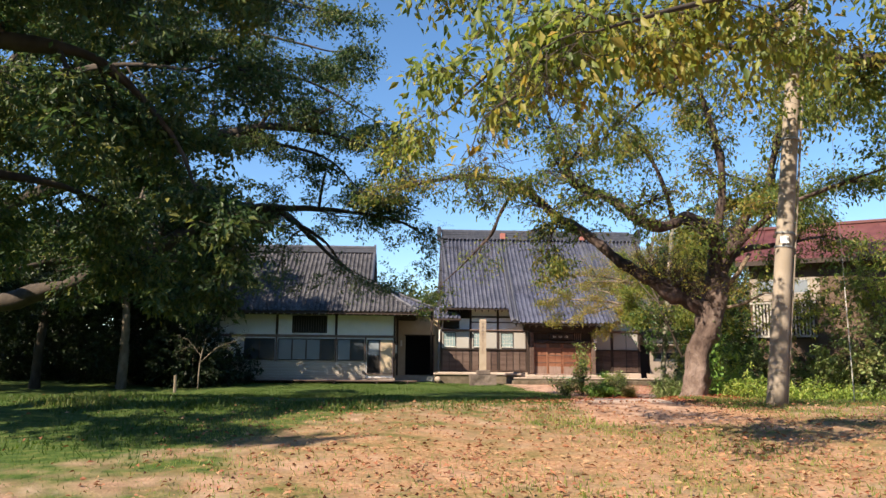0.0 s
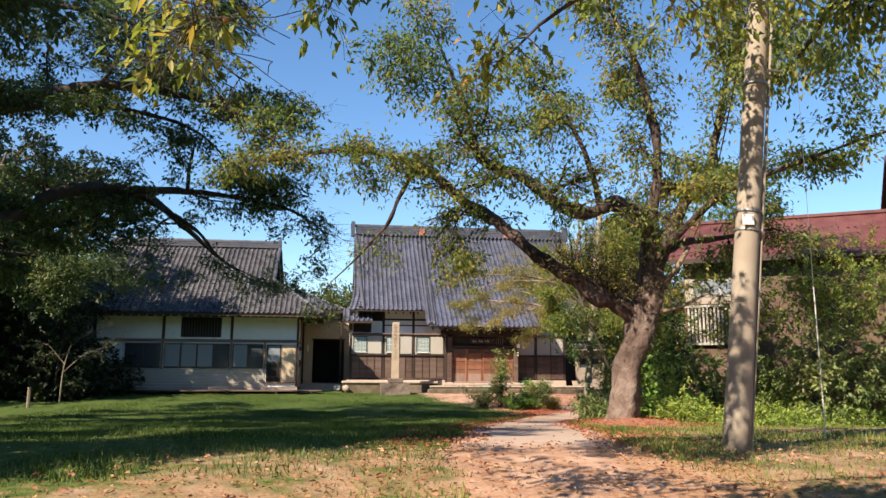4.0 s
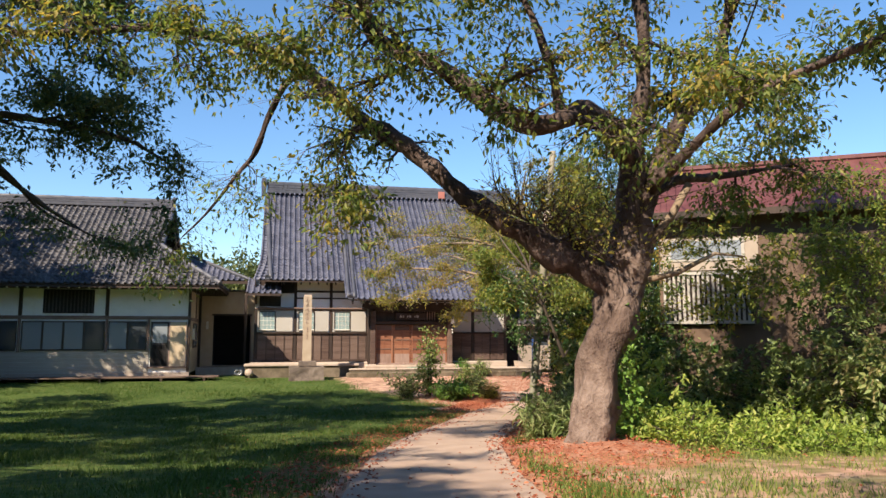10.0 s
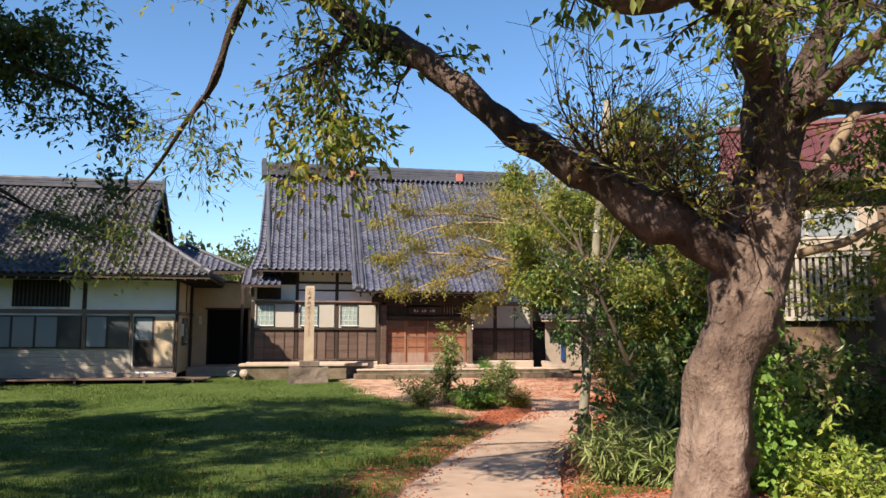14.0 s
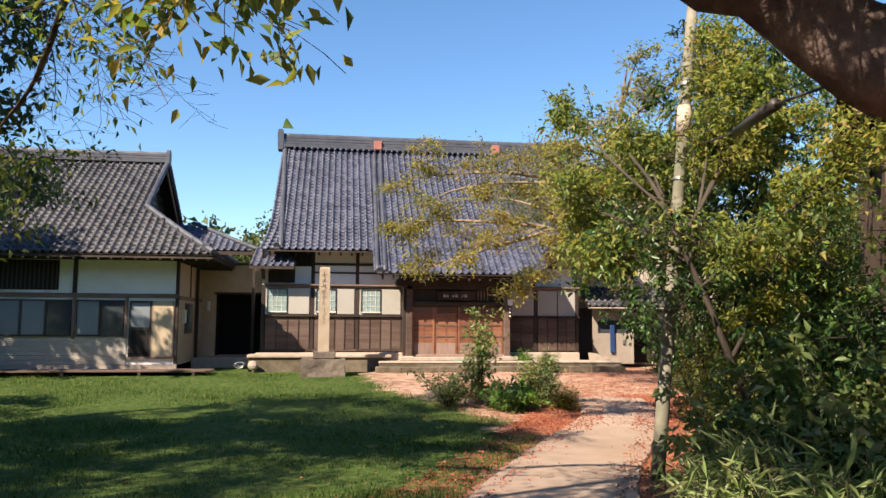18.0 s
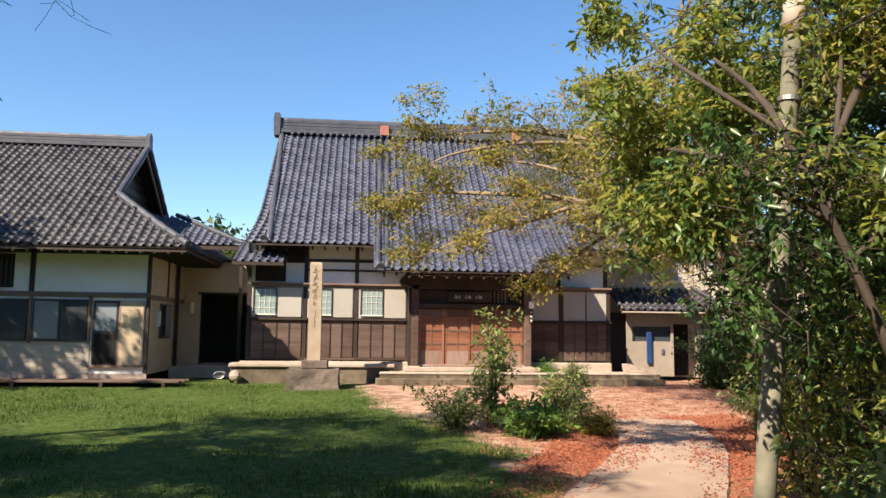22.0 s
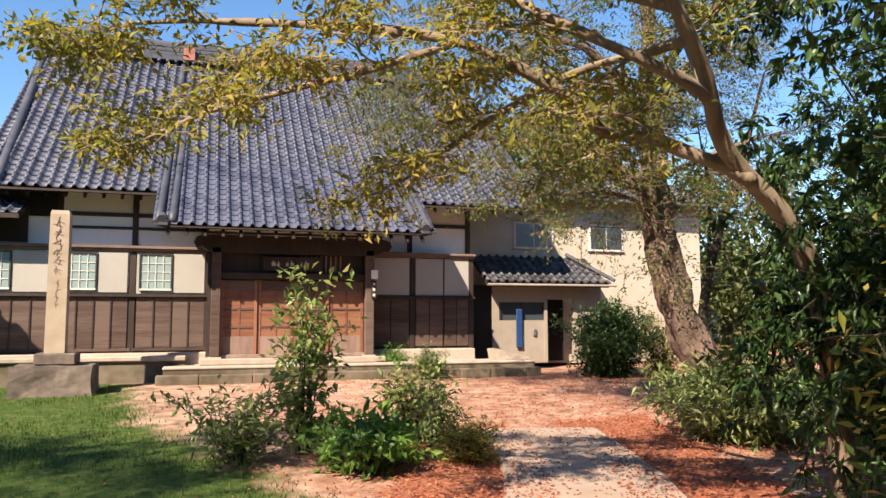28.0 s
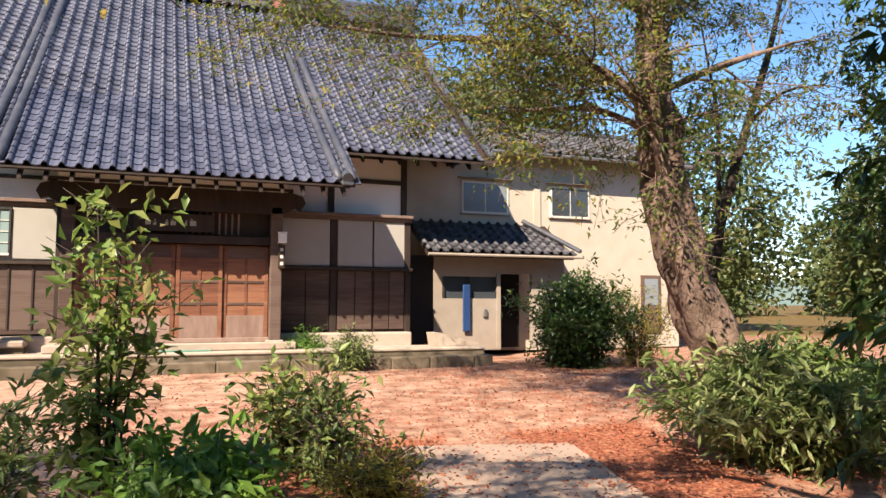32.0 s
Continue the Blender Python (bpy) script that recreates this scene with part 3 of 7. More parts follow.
def temple_walls():
    part("wall", box(-8.2, 4.45, 46.0, 46.2, 0.5, 3.119), PLASTER, temple, "white plaster front wall")
    part("wall", box(-8.2, 4.45, 46.28, 46.42, 3.181, 4.85), PLASTER, temple, "recessed upper plaster wall")
    part("wall_top", box(-8.2, 4.45, 46.0, 46.28, 3.12, 3.18), LEDGE, temple)
    part("wall", box(-8.2, -8.0, 46.2, 57.8, 0.5, 4.85), PLASTER, temple)
    # dark sheet stands in for the unlit void above the pent roof
    part("side_shade_sheet", box(-8.24, -8.203, 46.0, 57.8, 3.3, 4.85), BEAM, temple)
    part("wall", box(4.25, 4.45, 46.2, 57.8, 0.5, 3.119), PLASTER, temple)
    part("wall", box(4.25, 4.45, 46.42, 57.8, 3.12, 4.85), PLASTER, temple)
    part("wall", box(-8.2, 4.45, 57.8, 58.0, 0.5, 4.85), PLASTER, temple)
    for x in (-8.0, 6.0):
        part("gable", prism_x([(45.9, 4.8), (58.1, 4.8), (52.0, 9.75)], x, x + 0.2), BEAM, temple)
    part("foundation", box(-8.3, 4.5, 45.95, 58.1, -0.3, 0.5), CONCRETE, temple, "pale concrete footing")
    for x in (-8.14, -6.27, -4.53, -2.76, 1.42, 2.67, 4.40):
        part("post", box(x - 0.07, x + 0.07, 45.94, 46.06, 0.55, 3.20, 0.008), BEAM, temple)
        part("post", box(x - 0.07, x + 0.07, 46.22, 46.30, 3.20, 4.62, 0.008), BEAM, temple)
    for z0, z1, x0, x1 in ((4.0, 4.1, -6.2, -2.8), (3.68, 3.75, -6.2, -2.8), (4.58, 4.78, -8.1, 4.35), (4.0, 4.1, 1.5, 4.33), (3.20, 3.27, 1.5, 4.33)):
        part("beam", box(x0, x1, 46.235, 46.30, z0, z1, 0.006), BEAM, temple)
    # dark sheet hides the white wall where the eave leaves only deep shade
    part("upper_shade_sheet", box(-8.2, -6.97, 46.24, 46.279, 3.3, 4.85), BEAM, temple)
    # a flat black panel paints the darkness of the opening
    part("vent", box(-6.95, -6.34, 46.22, 46.30, 3.95, 4.56), BLACK, temple, "flat black panel for the dark opening under the eave")
    # brown ledges over the shutters
    for x0, x1 in ((-8.1, -2.70), (1.5, 4.50)):
        part("ledge", box(x0, x1, 45.82, 46.0, 3.17, 3.24, 0.01), LEDGE, temple)
        part("ledge", box(x0 + 0.02, x1 - 0.02, 45.88, 46.0, 3.10, 3.168, 0.008), LEDGE, temple)
        part("sill", box(x0, x1, 45.86, 46.0, 1.97, 2.04, 0.008), BEAM, temple)


def lattice_window(x0, x1, z0, z1, y, cols, rows, parent, lit=True):
    win = part("window", box(x0, x1, y, y + 0.02, z0, z1), PANE_PALE if lit else PANE_DARK, parent, "square-latticed window with pale paper-backed panes" if lit else "")
    fr = bmesh.new()
    t = 0.035
    for a, b, c, d in ((x0 - t, x1 + t, z1, z1 + t), (x0 - t, x1 + t, z0 - t, z0), (x0 - t, x0, z0, z1), (x1, x1 + t, z0, z1)):
        add_box(fr, a, b, y - 0.03, y + 0.03, c, d)
    part("frame", fr, FRAME_D, win)
    part("sill", box(x0 - 0.02, x1 + 0.02, y - 0.05, y - 0.031, z0 - 0.035, z0 + 0.01), FRAME_W, win)
    for i in range(1, cols):
        x = x0 + (x1 - x0) * i / cols
        part("bar", box(x - 0.008, x + 0.008, y - 0.018, y - 0.002, z0, z1), FRAME_W, win)
    for i in range(1, rows):
        z = z0 + (z1 - z0) * i / rows
        part("bar", box(x0, x1, y - 0.016, y - 0.002, z - 0.008, z + 0.008), FRAME_W, win)
    return win


def temple_bays():
    for x0, x1 in ((-8.05, -6.36), (-6.18, -4.62), (-4.44, -2.80)):
        mid = x0 + 0.80
        part("panel", box(x0, x1, 45.93, 45.995, 2.05, 3.09, 0.006), PANEL, temple, "beige shutter box")
        lattice_window(x0 + 0.09, mid, 2.17, 3.02, 45.90, 4, 4, temple)
        part("shutter", box(mid + 0.05, x1 - 0.03, 45.905, 45.928, 2.08, 3.06, 0.004), PANEL, temple)
        n = 4
        for i in range(n):
            a, b = x0 + (x1 - x0) * i / n, x0 + (x1 - x0) * (i + 1) / n
            part("board", box(a + 0.012, b - 0.012, 45.95, 45.992, 0.72, 1.96, 0.004), BOARD, temple)
            if i:
                part("batten", box(a - 0.016, a + 0.016, 45.925, 45.949, 0.70, 1.965), BEAM, temple)
        part("rail", box(x0 - 0.1, x1 + 0.1, 45.93, 45.99, 0.64, 0.715), BOARD, temple)
    part("backing_board", box(1.45, 4.36, 45.986, 45.999, 0.6, 3.1), BEAM, temple)
    part("backing_board", box(-8.1, -2.75, 45.993, 45.999, 0.6, 2.05), BEAM, temple)
    for x0, x1 in ((1.52, 2.58), (2.76, 3.56), (3.60, 4.32)):
        part("shutter", box(x0, x1, 45.93, 45.985, 2.06, 3.09, 0.006), PANEL, temple)
        for i in range(2):
            a, b = x0 + (x1 - x0) * i / 2, x0 + (x1 - x0) * (i + 1) / 2
            part("board", box(a + 0.01, b - 0.01, 45.945, 45.985, 0.66, 1.96, 0.004), BOARD, temple)


def temple_roof():
    roof = part("roof", prism_x([(45.25, roof_z(45.25) - 0.05), (48.6, roof_z(48.6) - 0.06), (52.0, roof_z(52) - 0.06), (58.8, roof_z(45.25) - 0.05), (58.8, roof_z(45.25) - 0.2), (52.0, roof_z(52) - 0.3), (48.6, roof_z(48.6) - 0.3), (45.25, roof_z(45.25) - 0.09)], RX0 - 0.5, RX1 + 0.1), BEAM, temple, "grey interlocking clay tile roof")
    part("porch_roof", prism_x([(44.02, roof_z(44.02) - 0.04), (45.4, roof_z(45.4) - 0.04), (45.4, roof_z(45.4) - 0.11), (44.02, roof_z(44.02) - 0.075)], PX0 - 0.1, PX1 + 0.1), BEAM, temple)
    places, near = [], []
    rows = int((RIDGE_Y - PORCH_Y) / (TL * 0.79))
    dy = (RIDGE_Y - 0.1 - PORCH_Y) / rows
    cols = int((RX1 - RX0) / TW)
    for c in range(cols):
        x = RX0 + c * TW
        for r in range(rows):
            y = PORCH_Y + r * dy
            porch = PX0 - 0.15 < x + TW / 2 < PX1 + 0.15
            if not porch and y < EAVE_Y - 0.12:
                continue
            fr = roof_frame(x, y)
            if porch and r < 13 and len(near) < 300:
                near.append(fr)
            else:
                places.append(fr)
    # the rounded verge at the left, its tiles turned down towards the gable
    for r in range(rows):
        y = PORCH_Y + r * dy
        if y < EAVE_Y - 0.12:
            continue
        o, a, u, n = roof_frame(RX0 - 0.52 - 0.25 * max(0, 1 - (y - EAVE_Y) / 2.0) ** 2, y)
        for k in range(2):
            q = o + np.array((k * TW, 0, -0.05 + 0.03 * k))
            places.append((q, np.array((0.96, 0, 0.16)), u, n))
    v, f = lay_tiles(places)
    tagged(raw_part("tile_field", v, f, TILE, roof), kind="stuff")
    part("back_slope", prism_x([(52.0, 10.02), (58.9, 4.55), (58.9, 4.50), (52.0, 9.97)], RX0 - 0.5, RX1 + 0.1), TILE, roof)
    # ridge of layered tiles
    for h0, h1, t in ((9.98, 10.14, 0.26), (10.15, 10.28, 0.21), (10.29, 10.42, 0.20), (10.43, 10.55, 0.19)):
        part("ridge_course", box(RX0 - 0.42, RX1 + 0.1, RIDGE_Y - t, RIDGE_Y + t, h0, h1, 0.012), RIDGE, roof)
    cap = bmesh.new()
    add_tube(cap, [(RX0 - 0.45 + i * 0.28, RIDGE_Y, 10.57 + 0.01 * (i % 2)) for i in range(50)], [0.115] * 50, 8)
    part("ridge_cap", cap, RIDGE, roof, smooth=True)
    for x in (RX0 - 0.62, RX1 + 0.12):
        part("end_tile", prism([(x - 0.10, 9.85), (x + 0.14, 9.85), (x + 0.17, 10.6), (x + 0.12, 10.82), (x - 0.08, 10.82), (x - 0.13, 10.6)], RIDGE_Y - 0.3, RIDGE_Y + 0.3), RIDGE, roof, "ridge-end ornament tile")
    for x in (-3.52, 2.25):
        part("crest", box(x - 0.19, x + 0.19, RIDGE_Y - 0.33, RIDGE_Y - 0.2, 9.99, 10.42, 0.02), PINK, roof, "faded red crest block")
    # descending ridges, and the row of round tile ends under the ridge
    def down_ridge(x0, x1, y0, y1, r, m=RIDGE):
        n = 26
        pts = [(x0 + (x1 - x0) * i / n, y0 + (y1 - y0) * i / n, roof_z(y0 + (y1 - y0) * i / n) + 0.07) for i in range(n + 1)]
        part("down_ridge", tube(pts, [r + 0.012 * (i % 2) for i in range(n + 1)], 8), m, roof, smooth=True)
    for dx in (-0.17, 0.12):
        down_ridge(-3.52 + dx, -3.68 + dx, RIDGE_Y - 0.3, PORCH_Y + 0.02, 0.085)
        down_ridge(2.25 + dx, 2.50 + dx, RIDGE_Y - 0.3, PORCH_Y + 0.02, 0.085)
    down_ridge(RX0 - 0.38, RX0 + 0.02, RIDGE_Y - 0.2, EAVE_Y, 0.10)
    down_ridge(RX1 - 0.02, RX1 + 0.02, RIDGE_Y - 0.2, EAVE_Y, 0.10)
    for x, y in ((PX0 + 0.02, PORCH_Y), (RX0 - 0.1, EAVE_Y), (PX1 - 0.02, PORCH_Y)):
        bm = tube([(x - 0.05, y - 0.06, roof_z(y) + 0.10), (x - 0.05, y + 0.12, roof_z(y) + 0.2)], [0.11, 0.1], 12)
        add_box(bm, x - 0.15, x + 0.09, y - 0.03, y + 0.05, roof_z(y) - 0.04, roof_z(y) + 0.09, 0.02)
        part("corner_tile", bm, RIDGE, roof)
    for c in range(cols):
        x = RX0 + c * TW + 0.06
        bm = tube([(x, RIDGE_Y - 0.36, 9.86), (x, RIDGE_Y - 0.22, 9.98)], [0.055, 0.055], 7)
        part("round_tile", bm, TILE_OB, roof)
    # rafters and fascia
    for x0, x1, y in ((RX0 - 0.3, PX0 - 0.1, EAVE_Y), (PX1 + 0.1, RX1, EAVE_Y), (PX0, PX1, PORCH_Y)):
        part("eave_batten", box(x0, x1, y + 0.05, y + 0.09, roof_z(y) - 0.075, roof_z(y) - 0.03), BEAM, temple)
        n = int((x1 - x0) / 0.42)
        for i in range(n + 1):
            x = x0 + 0.1 + (x1 - x0 - 0.2) * i / n
            part("rafter", prism_x([(y + 0.10, roof_z(y) - 0.24), (y + 0.10, roof_z(y) - 0.14), (46.0, roof_z(46.0) - 0.20), (46.0, roof_z(46.0) - 0.30)], x - 0.035, x + 0.035), BEAM, temple)
    return roof, near


def temple_porch():
    for x in (-2.55, 1.28):
        p = part("porch_post", box(x - 0.115, x + 0.115, 45.020, 45.250, 0.50, 3.20, 0.015), BOARD, temple, "square porch post bleached at the foot")
        part("footing", box(x - 0.17, x + 0.17, 44.970, 45.300, 0.40, 0.50, 0.02), CONCRETE, p)
    # head beam with carved ends
    beam = [(-3.10, 3.30), (-3.02, 3.16), (-2.9, 3.20), (-2.75, 3.10), (-2.6, 3.06), (1.35, 3.06), (1.5, 3.10), (1.66, 3.20), (1.77, 3.16), (1.86, 3.30), (1.80, 3.44), (1.6, 3.50), (-2.85, 3.50), (-3.03, 3.44)]
    part("head_beam", prism(beam, 45.020, 45.220), BEAM, temple, "dark carved head beam")
    part("plaster_strip", box(-2.75, 1.5, 45.03, 45.06, 3.505, 3.9), PLASTER, temple, "white plaster strip under the porch eave")
    part("tie_beam", box(-2.5, 1.2, 45.120, 45.240, 2.42, 2.58, 0.01), BEAM, temple)
    part("transom", box(-2.44, 1.17, 45.340, 45.380, 2.58, 3.10), BEAM, temple)
    for i in range(9):
        x = -0.45 + i * 0.125
        part("transom_bar", box(x - 0.018, x + 0.018, 45.300, 45.335, 2.62, 3.05), FADED, temple)
    part("side_wall", box(-2.76, -2.60, 45.260, 46.0, 0.5, 3.4), BEAM, temple)
    part("side_wall", box(1.20, 1.36, 45.260, 46.0, 0.5, 3.4), BEAM, temple)
    part("porch_ceiling", box(-2.9, 1.6, 45.020, 46.0, 3.52, 3.58), BEAM, temple)
    edges = (-2.44, -1.54, -0.64, 0.26, 1.17)
    for i in range(4):
        a, b = edges[i] + 0.008, edges[i + 1] - 0.008
        y = 45.270 + 0.045 * (i % 2)
        door = part("door", box(a, b, y, y + 0.03, 0.55, 2.40), REDWOOD, temple, "red-brown panelled sliding door leaf" if i == 0 else "")
        for x0, x1 in ((a, a + 0.075), (b - 0.075, b)):
            part("stile", box(x0, x1, y - 0.018, y - 0.001, 0.55, 2.40, 0.003), REDWOOD, door)
        part("stile", box((a + b) / 2 - 0.03, (a + b) / 2 + 0.03, y - 0.014, y - 0.001, 0.98, 2.22, 0.003), REDWOOD, door)
        for z, h, m in ((0.55, 0.44, FADED), (1.20, 0.05, BOARD), (1.64, 0.05, BOARD), (2.14, 0.24, BOARD)):
            part("rail", box(a + 0.076, b - 0.076, y - 0.016, y - 0.001, z, z + h, 0.003), m, door)
    part("threshold", box(-2.5, 1.25, 45.170, 45.470, 0.46, 0.55, 0.01), FADED, temple)
    back = part("inner_wall", box(-2.5, 1.25, 45.520, 45.580, 0.55, 3.4), BLACK, temple)
    # name board: worn pale writing that cannot be read
    plate = part("name_board", box(-1.45, 0.05, 45.170, 45.220, 2.64, 3.0, 0.01), BEAM, temple, "dark name board with worn pale characters")
    for x, w in ((-1.22, 0.10), (-1.08, 0.06), (-0.86, 0.06), (-0.76, 0.10), (-0.50, 0.05), (-0.40, 0.12)):
        part("mark", box(x, x + w, 45.165, 45.169, 2.76, 2.80 + 0.5 * w), PANEL, plate)
        part("mark", box(x + 0.02, x + 0.05, 45.165, 45.169, 2.81 + 0.5 * w, 2.84 + 0.5 * w), PANEL, plate)


def stone_steps():
    plinth = part("plinth", box(-8.6, -3.2, 45.12, 45.95, 0.42, 0.55, 0.03), CONCRETE, temple, "pale concrete apron")
    part("footing", box(-8.55, -3.22, 45.20, 45.90, -0.2, 0.419), MOSSY, temple, "mossy apron footing")
    part("plinth", box(-8.35, 4.4, 45.60, 45.949, 0.0, 0.60, 0.03), CONCRETE, temple)
    return plinth


temple_walls()
temple_bays()
TEMPLE_ROOF, NEAR_TILES = temple_roof()
temple_porch()
stone_steps()


def platform():
    base = empty("stone_platform", 1.0, 45.0, 0.0, "low mossy stone platform before the temple door", "platform")
    rng = random.Random(3)
    x = -3.85
    while x < 5.8:
        w = min(rng.uniform(0.8, 1.5), 5.86 - x)
        part("stone", box(x + 0.002, x + w - 0.002, 44.42 + rng.uniform(0, 0.03), 44.735, -0.25, 0.13 + rng.uniform(-0.012, 0.012), 0.025), MOSSY, base)
        x += w
    part("slab", box(-3.72, 5.82, 44.74, 45.62, 0.22, 0.31, 0.03), CONCRETE, base, "worn concrete slab top")
    part("slab_front", box(-3.70, 5.80, 44.77, 45.60, -0.25, 0.219), MOSSY, base, "mossy stone riser under the slab")
    part("step", box(-2.9, 1.7, 44.95, 45.64, 0.311, 0.46, 0.02), CONCRETE, base)
    return base


platform()
tagged(part("fallen_slab", prism([(4.75, 0.315), (5.75, 0.315), (5.75, 0.37), (4.85, 0.60), (4.70, 0.60)], 44.98, 45.5), CONCRETE), "pale tilted stone slab lying on the platform", "slab")
tagged(part("door_mat", box(-0.9, 0.05, 44.80, 45.0, 0.312, 0.33, 0.006), TEAL), "faded green door mat on the stone platform", "mat")


def porch_signs():
    s = empty("sign_plate", 1.44, 45.000, 2.2, "black vertical sign plate with pale characters on the porch post", "sign")
    part("plate", box(1.31, 1.44, 44.970, 45.005, 1.95, 2.42, 0.004), BEAM, s)
    for z in (2.32, 2.18, 2.04):
        part("mark", box(1.345, 1.405, 44.964, 44.969, z - 0.03, z + 0.035), FRAME_W, s)
    b = empty("letter_box", 1.40, 44.980, 2.5, "small white metal box above the sign plate", "box")
    part("body", box(1.30, 1.47, 44.920, 45.010, 2.46, 2.66, 0.01), WHITE, b)
    part("lid", box(1.29, 1.48, 44.905, 45.015, 2.665, 2.685, 0.004), WHITE, b)


porch_signs()


def pent_roof():
    """Small tiled roof over the left end bay."""
    r = empty("pent_roof", -8.3, 45.4, 3.9, "small tiled pent roof at the end of the hall", "roof")
    part("deck", prism_x([(45.15, 3.86), (47.2, 4.68), (47.2, 4.58), (45.15, 3.76)], -8.62, -6.95), BEAM, r)
    sl = 0.82 / 2.05
    c = 1 / math.hypot(1, sl)
    places = []
    for i in range(6):
        for k in range(9):
            y = 45.15 + k * 0.235
            places.append((np.array((-8.6 + i * TW, y, 3.88 + (y - 45.15) * sl)), np.array((1.0, 0, 0)), np.array((0, c, sl * c)), np.array((0, -sl * c, c))))
    v, f = lay_tiles(places)
    tagged(raw_part("tile_field", v, f, TILE, r), kind="stuff")
    part("bracket", prism_x([(45.3, 3.76), (46.0, 3.76), (46.0, 3.4)], -8.2, -8.1), BEAM, r)


pent_roof()

# ---- priests' house on the left ----
LX0, LX1, LY = -23.6, -11.0, 44.5
house = empty("priests_house", -15.6, 44.5, 0.0, "single-storey house with hipped grey tile roof and white upper wall", "house")


def sash_window(x0, x1, z0, z1, y, n, parent, mats, frame=None):
    win = part("window", box(x0, x1, y, y + 0.03, z0, z1), frame or FRAME_D, parent, "dark-framed sliding window")
    w = (x1 - x0) / n
    for i in range(n):
        a, b = x0 + i * w + 0.03, x0 + (i + 1) * w - 0.03
        part("pane", box(a, b, y - 0.012 - 0.012 * (i % 2), y - 0.002, z0 + 0.06, z1 - 0.06), mats[i % len(mats)], win)
        fr = bmesh.new()
        for p in ((a - 0.03, a + 0.012, z0, z1), (b - 0.012, b + 0.03, z0, z1), (a, b, z0, z0 + 0.07), (a, b, z1 - 0.05, z1)):
            add_box(fr, p[0], p[1], y - 0.045, y - 0.026, p[2], p[3])
        part("sash", fr, FRAME_D, win)
    return win


def left_house_walls():
    part("wall", box(LX0, LX1, LY, LY + 0.2, 0.2, 4.2), PLASTER, house, "white plaster upper wall")
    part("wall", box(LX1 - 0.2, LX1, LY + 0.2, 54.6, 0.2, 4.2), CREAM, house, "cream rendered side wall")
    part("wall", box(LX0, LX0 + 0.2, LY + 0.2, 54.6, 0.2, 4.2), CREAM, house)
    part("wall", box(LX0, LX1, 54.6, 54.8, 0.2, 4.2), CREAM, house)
    for i in range(6):
        z = 0.24 + i * 0.16
        part("board", box(LX0, -12.72, LY - 0.028 - 0.004 * (i % 2), LY - 0.002, z, z + 0.155, 0.004), SIDING, house)
    part("wall_foot", box(LX0 - 0.03, LX1 + 0.03, LY - 0.06, LY + 0.05, -0.15, 0.235), CONCRETE, house)
    for x in (-16.85, -15.45):
        part("wall_bracket", box(x - 0.1, x + 0.1, LY - 0.16, LY - 0.072, 2.765, 2.85, 0.02), FRAME_W, house, "small pale bracket on the beam")
    for x in (-21.6, -18.1, -14.55):
        part("post", box(x - 0.075, x + 0.075, LY - 0.05, LY + 0.02, 2.76, 4.1, 0.008), BEAM, house)
    part("post", box(-11.09, LX1 + 0.02, LY - 0.05, LY + 0.10, 0.25, 4.1, 0.008), BEAM, house)
    part("beam", box(LX0, LX1 + 0.03, LY - 0.07, LY + 0.01, 2.60, 2.755, 0.01), LEDGE, house)
    part("beam", box(LX0, LX1 + 0.03, LY - 0.05, LY + 0.01, 3.95, 4.12, 0.01), BEAM, house)
    vent = part("upper_window", box(-17.2, -15.1, LY - 0.03, LY - 0.002, 2.86, 3.92), BLACK, house, "black-slatted upper window")
    for i in range(14):
        x = -17.1 + i * 0.148
        part("slat", box(x - 0.025, x + 0.025, LY - 0.05, LY - 0.031, 2.90, 3.90), FRAME_D, vent)
    sash_window(-20.0, -18.2, 1.22, 2.52, LY - 0.03, 2, house, (PANE_DARK,))
    sash_window(-18.0, -14.62, 1.22, 2.52, LY - 0.03, 4, house, (PANE_MID, PANE_MID, PANE_MID, PANE_DARK))
    sash_window(-14.46, -12.84, 1.22, 2.52, LY - 0.03, 2, house, (PANE_MID, PANE_DARK))
    for x in (-18.1, -14.54, -12.76):
        part("window_post", box(x - 0.05, x + 0.05, LY - 0.08, LY - 0.03, 1.16, 2.6, 0.006), LEDGE, house)
    # the entrance: a half-glazed leaf and a cream leaf
    d1 = part("door", box(-12.66, -11.88, LY - 0.05, LY - 0.02, 0.50, 2.50), FRAME_D, house, "half-glazed sliding door")
    part("pane", box(-12.58, -11.96, LY - 0.062, LY - 0.052, 1.55, 2.42), PANE_MID, d1)
    part("kick_panel", box(-12.58, -11.96, LY - 0.062, LY - 0.052, 0.56, 1.46), BLACK, d1)
    d2 = part("door", box(-11.87, -11.12, LY - 0.08, LY - 0.05, 0.50, 2.50, 0.006), CREAM, house, "cream flush door")
    part("frame", box(-11.87, -11.83, LY - 0.09, LY - 0.081, 0.50, 2.50), FADED, d2)
    part("frame", box(-11.16, -11.12, LY - 0.09, LY - 0.081, 0.50, 2.50), FADED, d2)
    part("door_sill", box(-12.75, -11.05, LY - 0.10, LY - 0.01, 0.43, 0.495), LEDGE, house)
    # side wall: panels above, a window below
    part("post", box(LX1 - 0.02, LX1 + 0.04, 46.6, 46.7, 2.6, 4.1), BEAM, house)
    part("beam", box(LX1 - 0.02, LX1 + 0.05, LY + 0.11, 49.5, 2.55, 2.70), LEDGE, house)
    sw = part("window", box(LX1 + 0.002, LX1 + 0.03, 45.75, 47.2, 1.30, 2.46), FRAME_D, house, "dark side window")
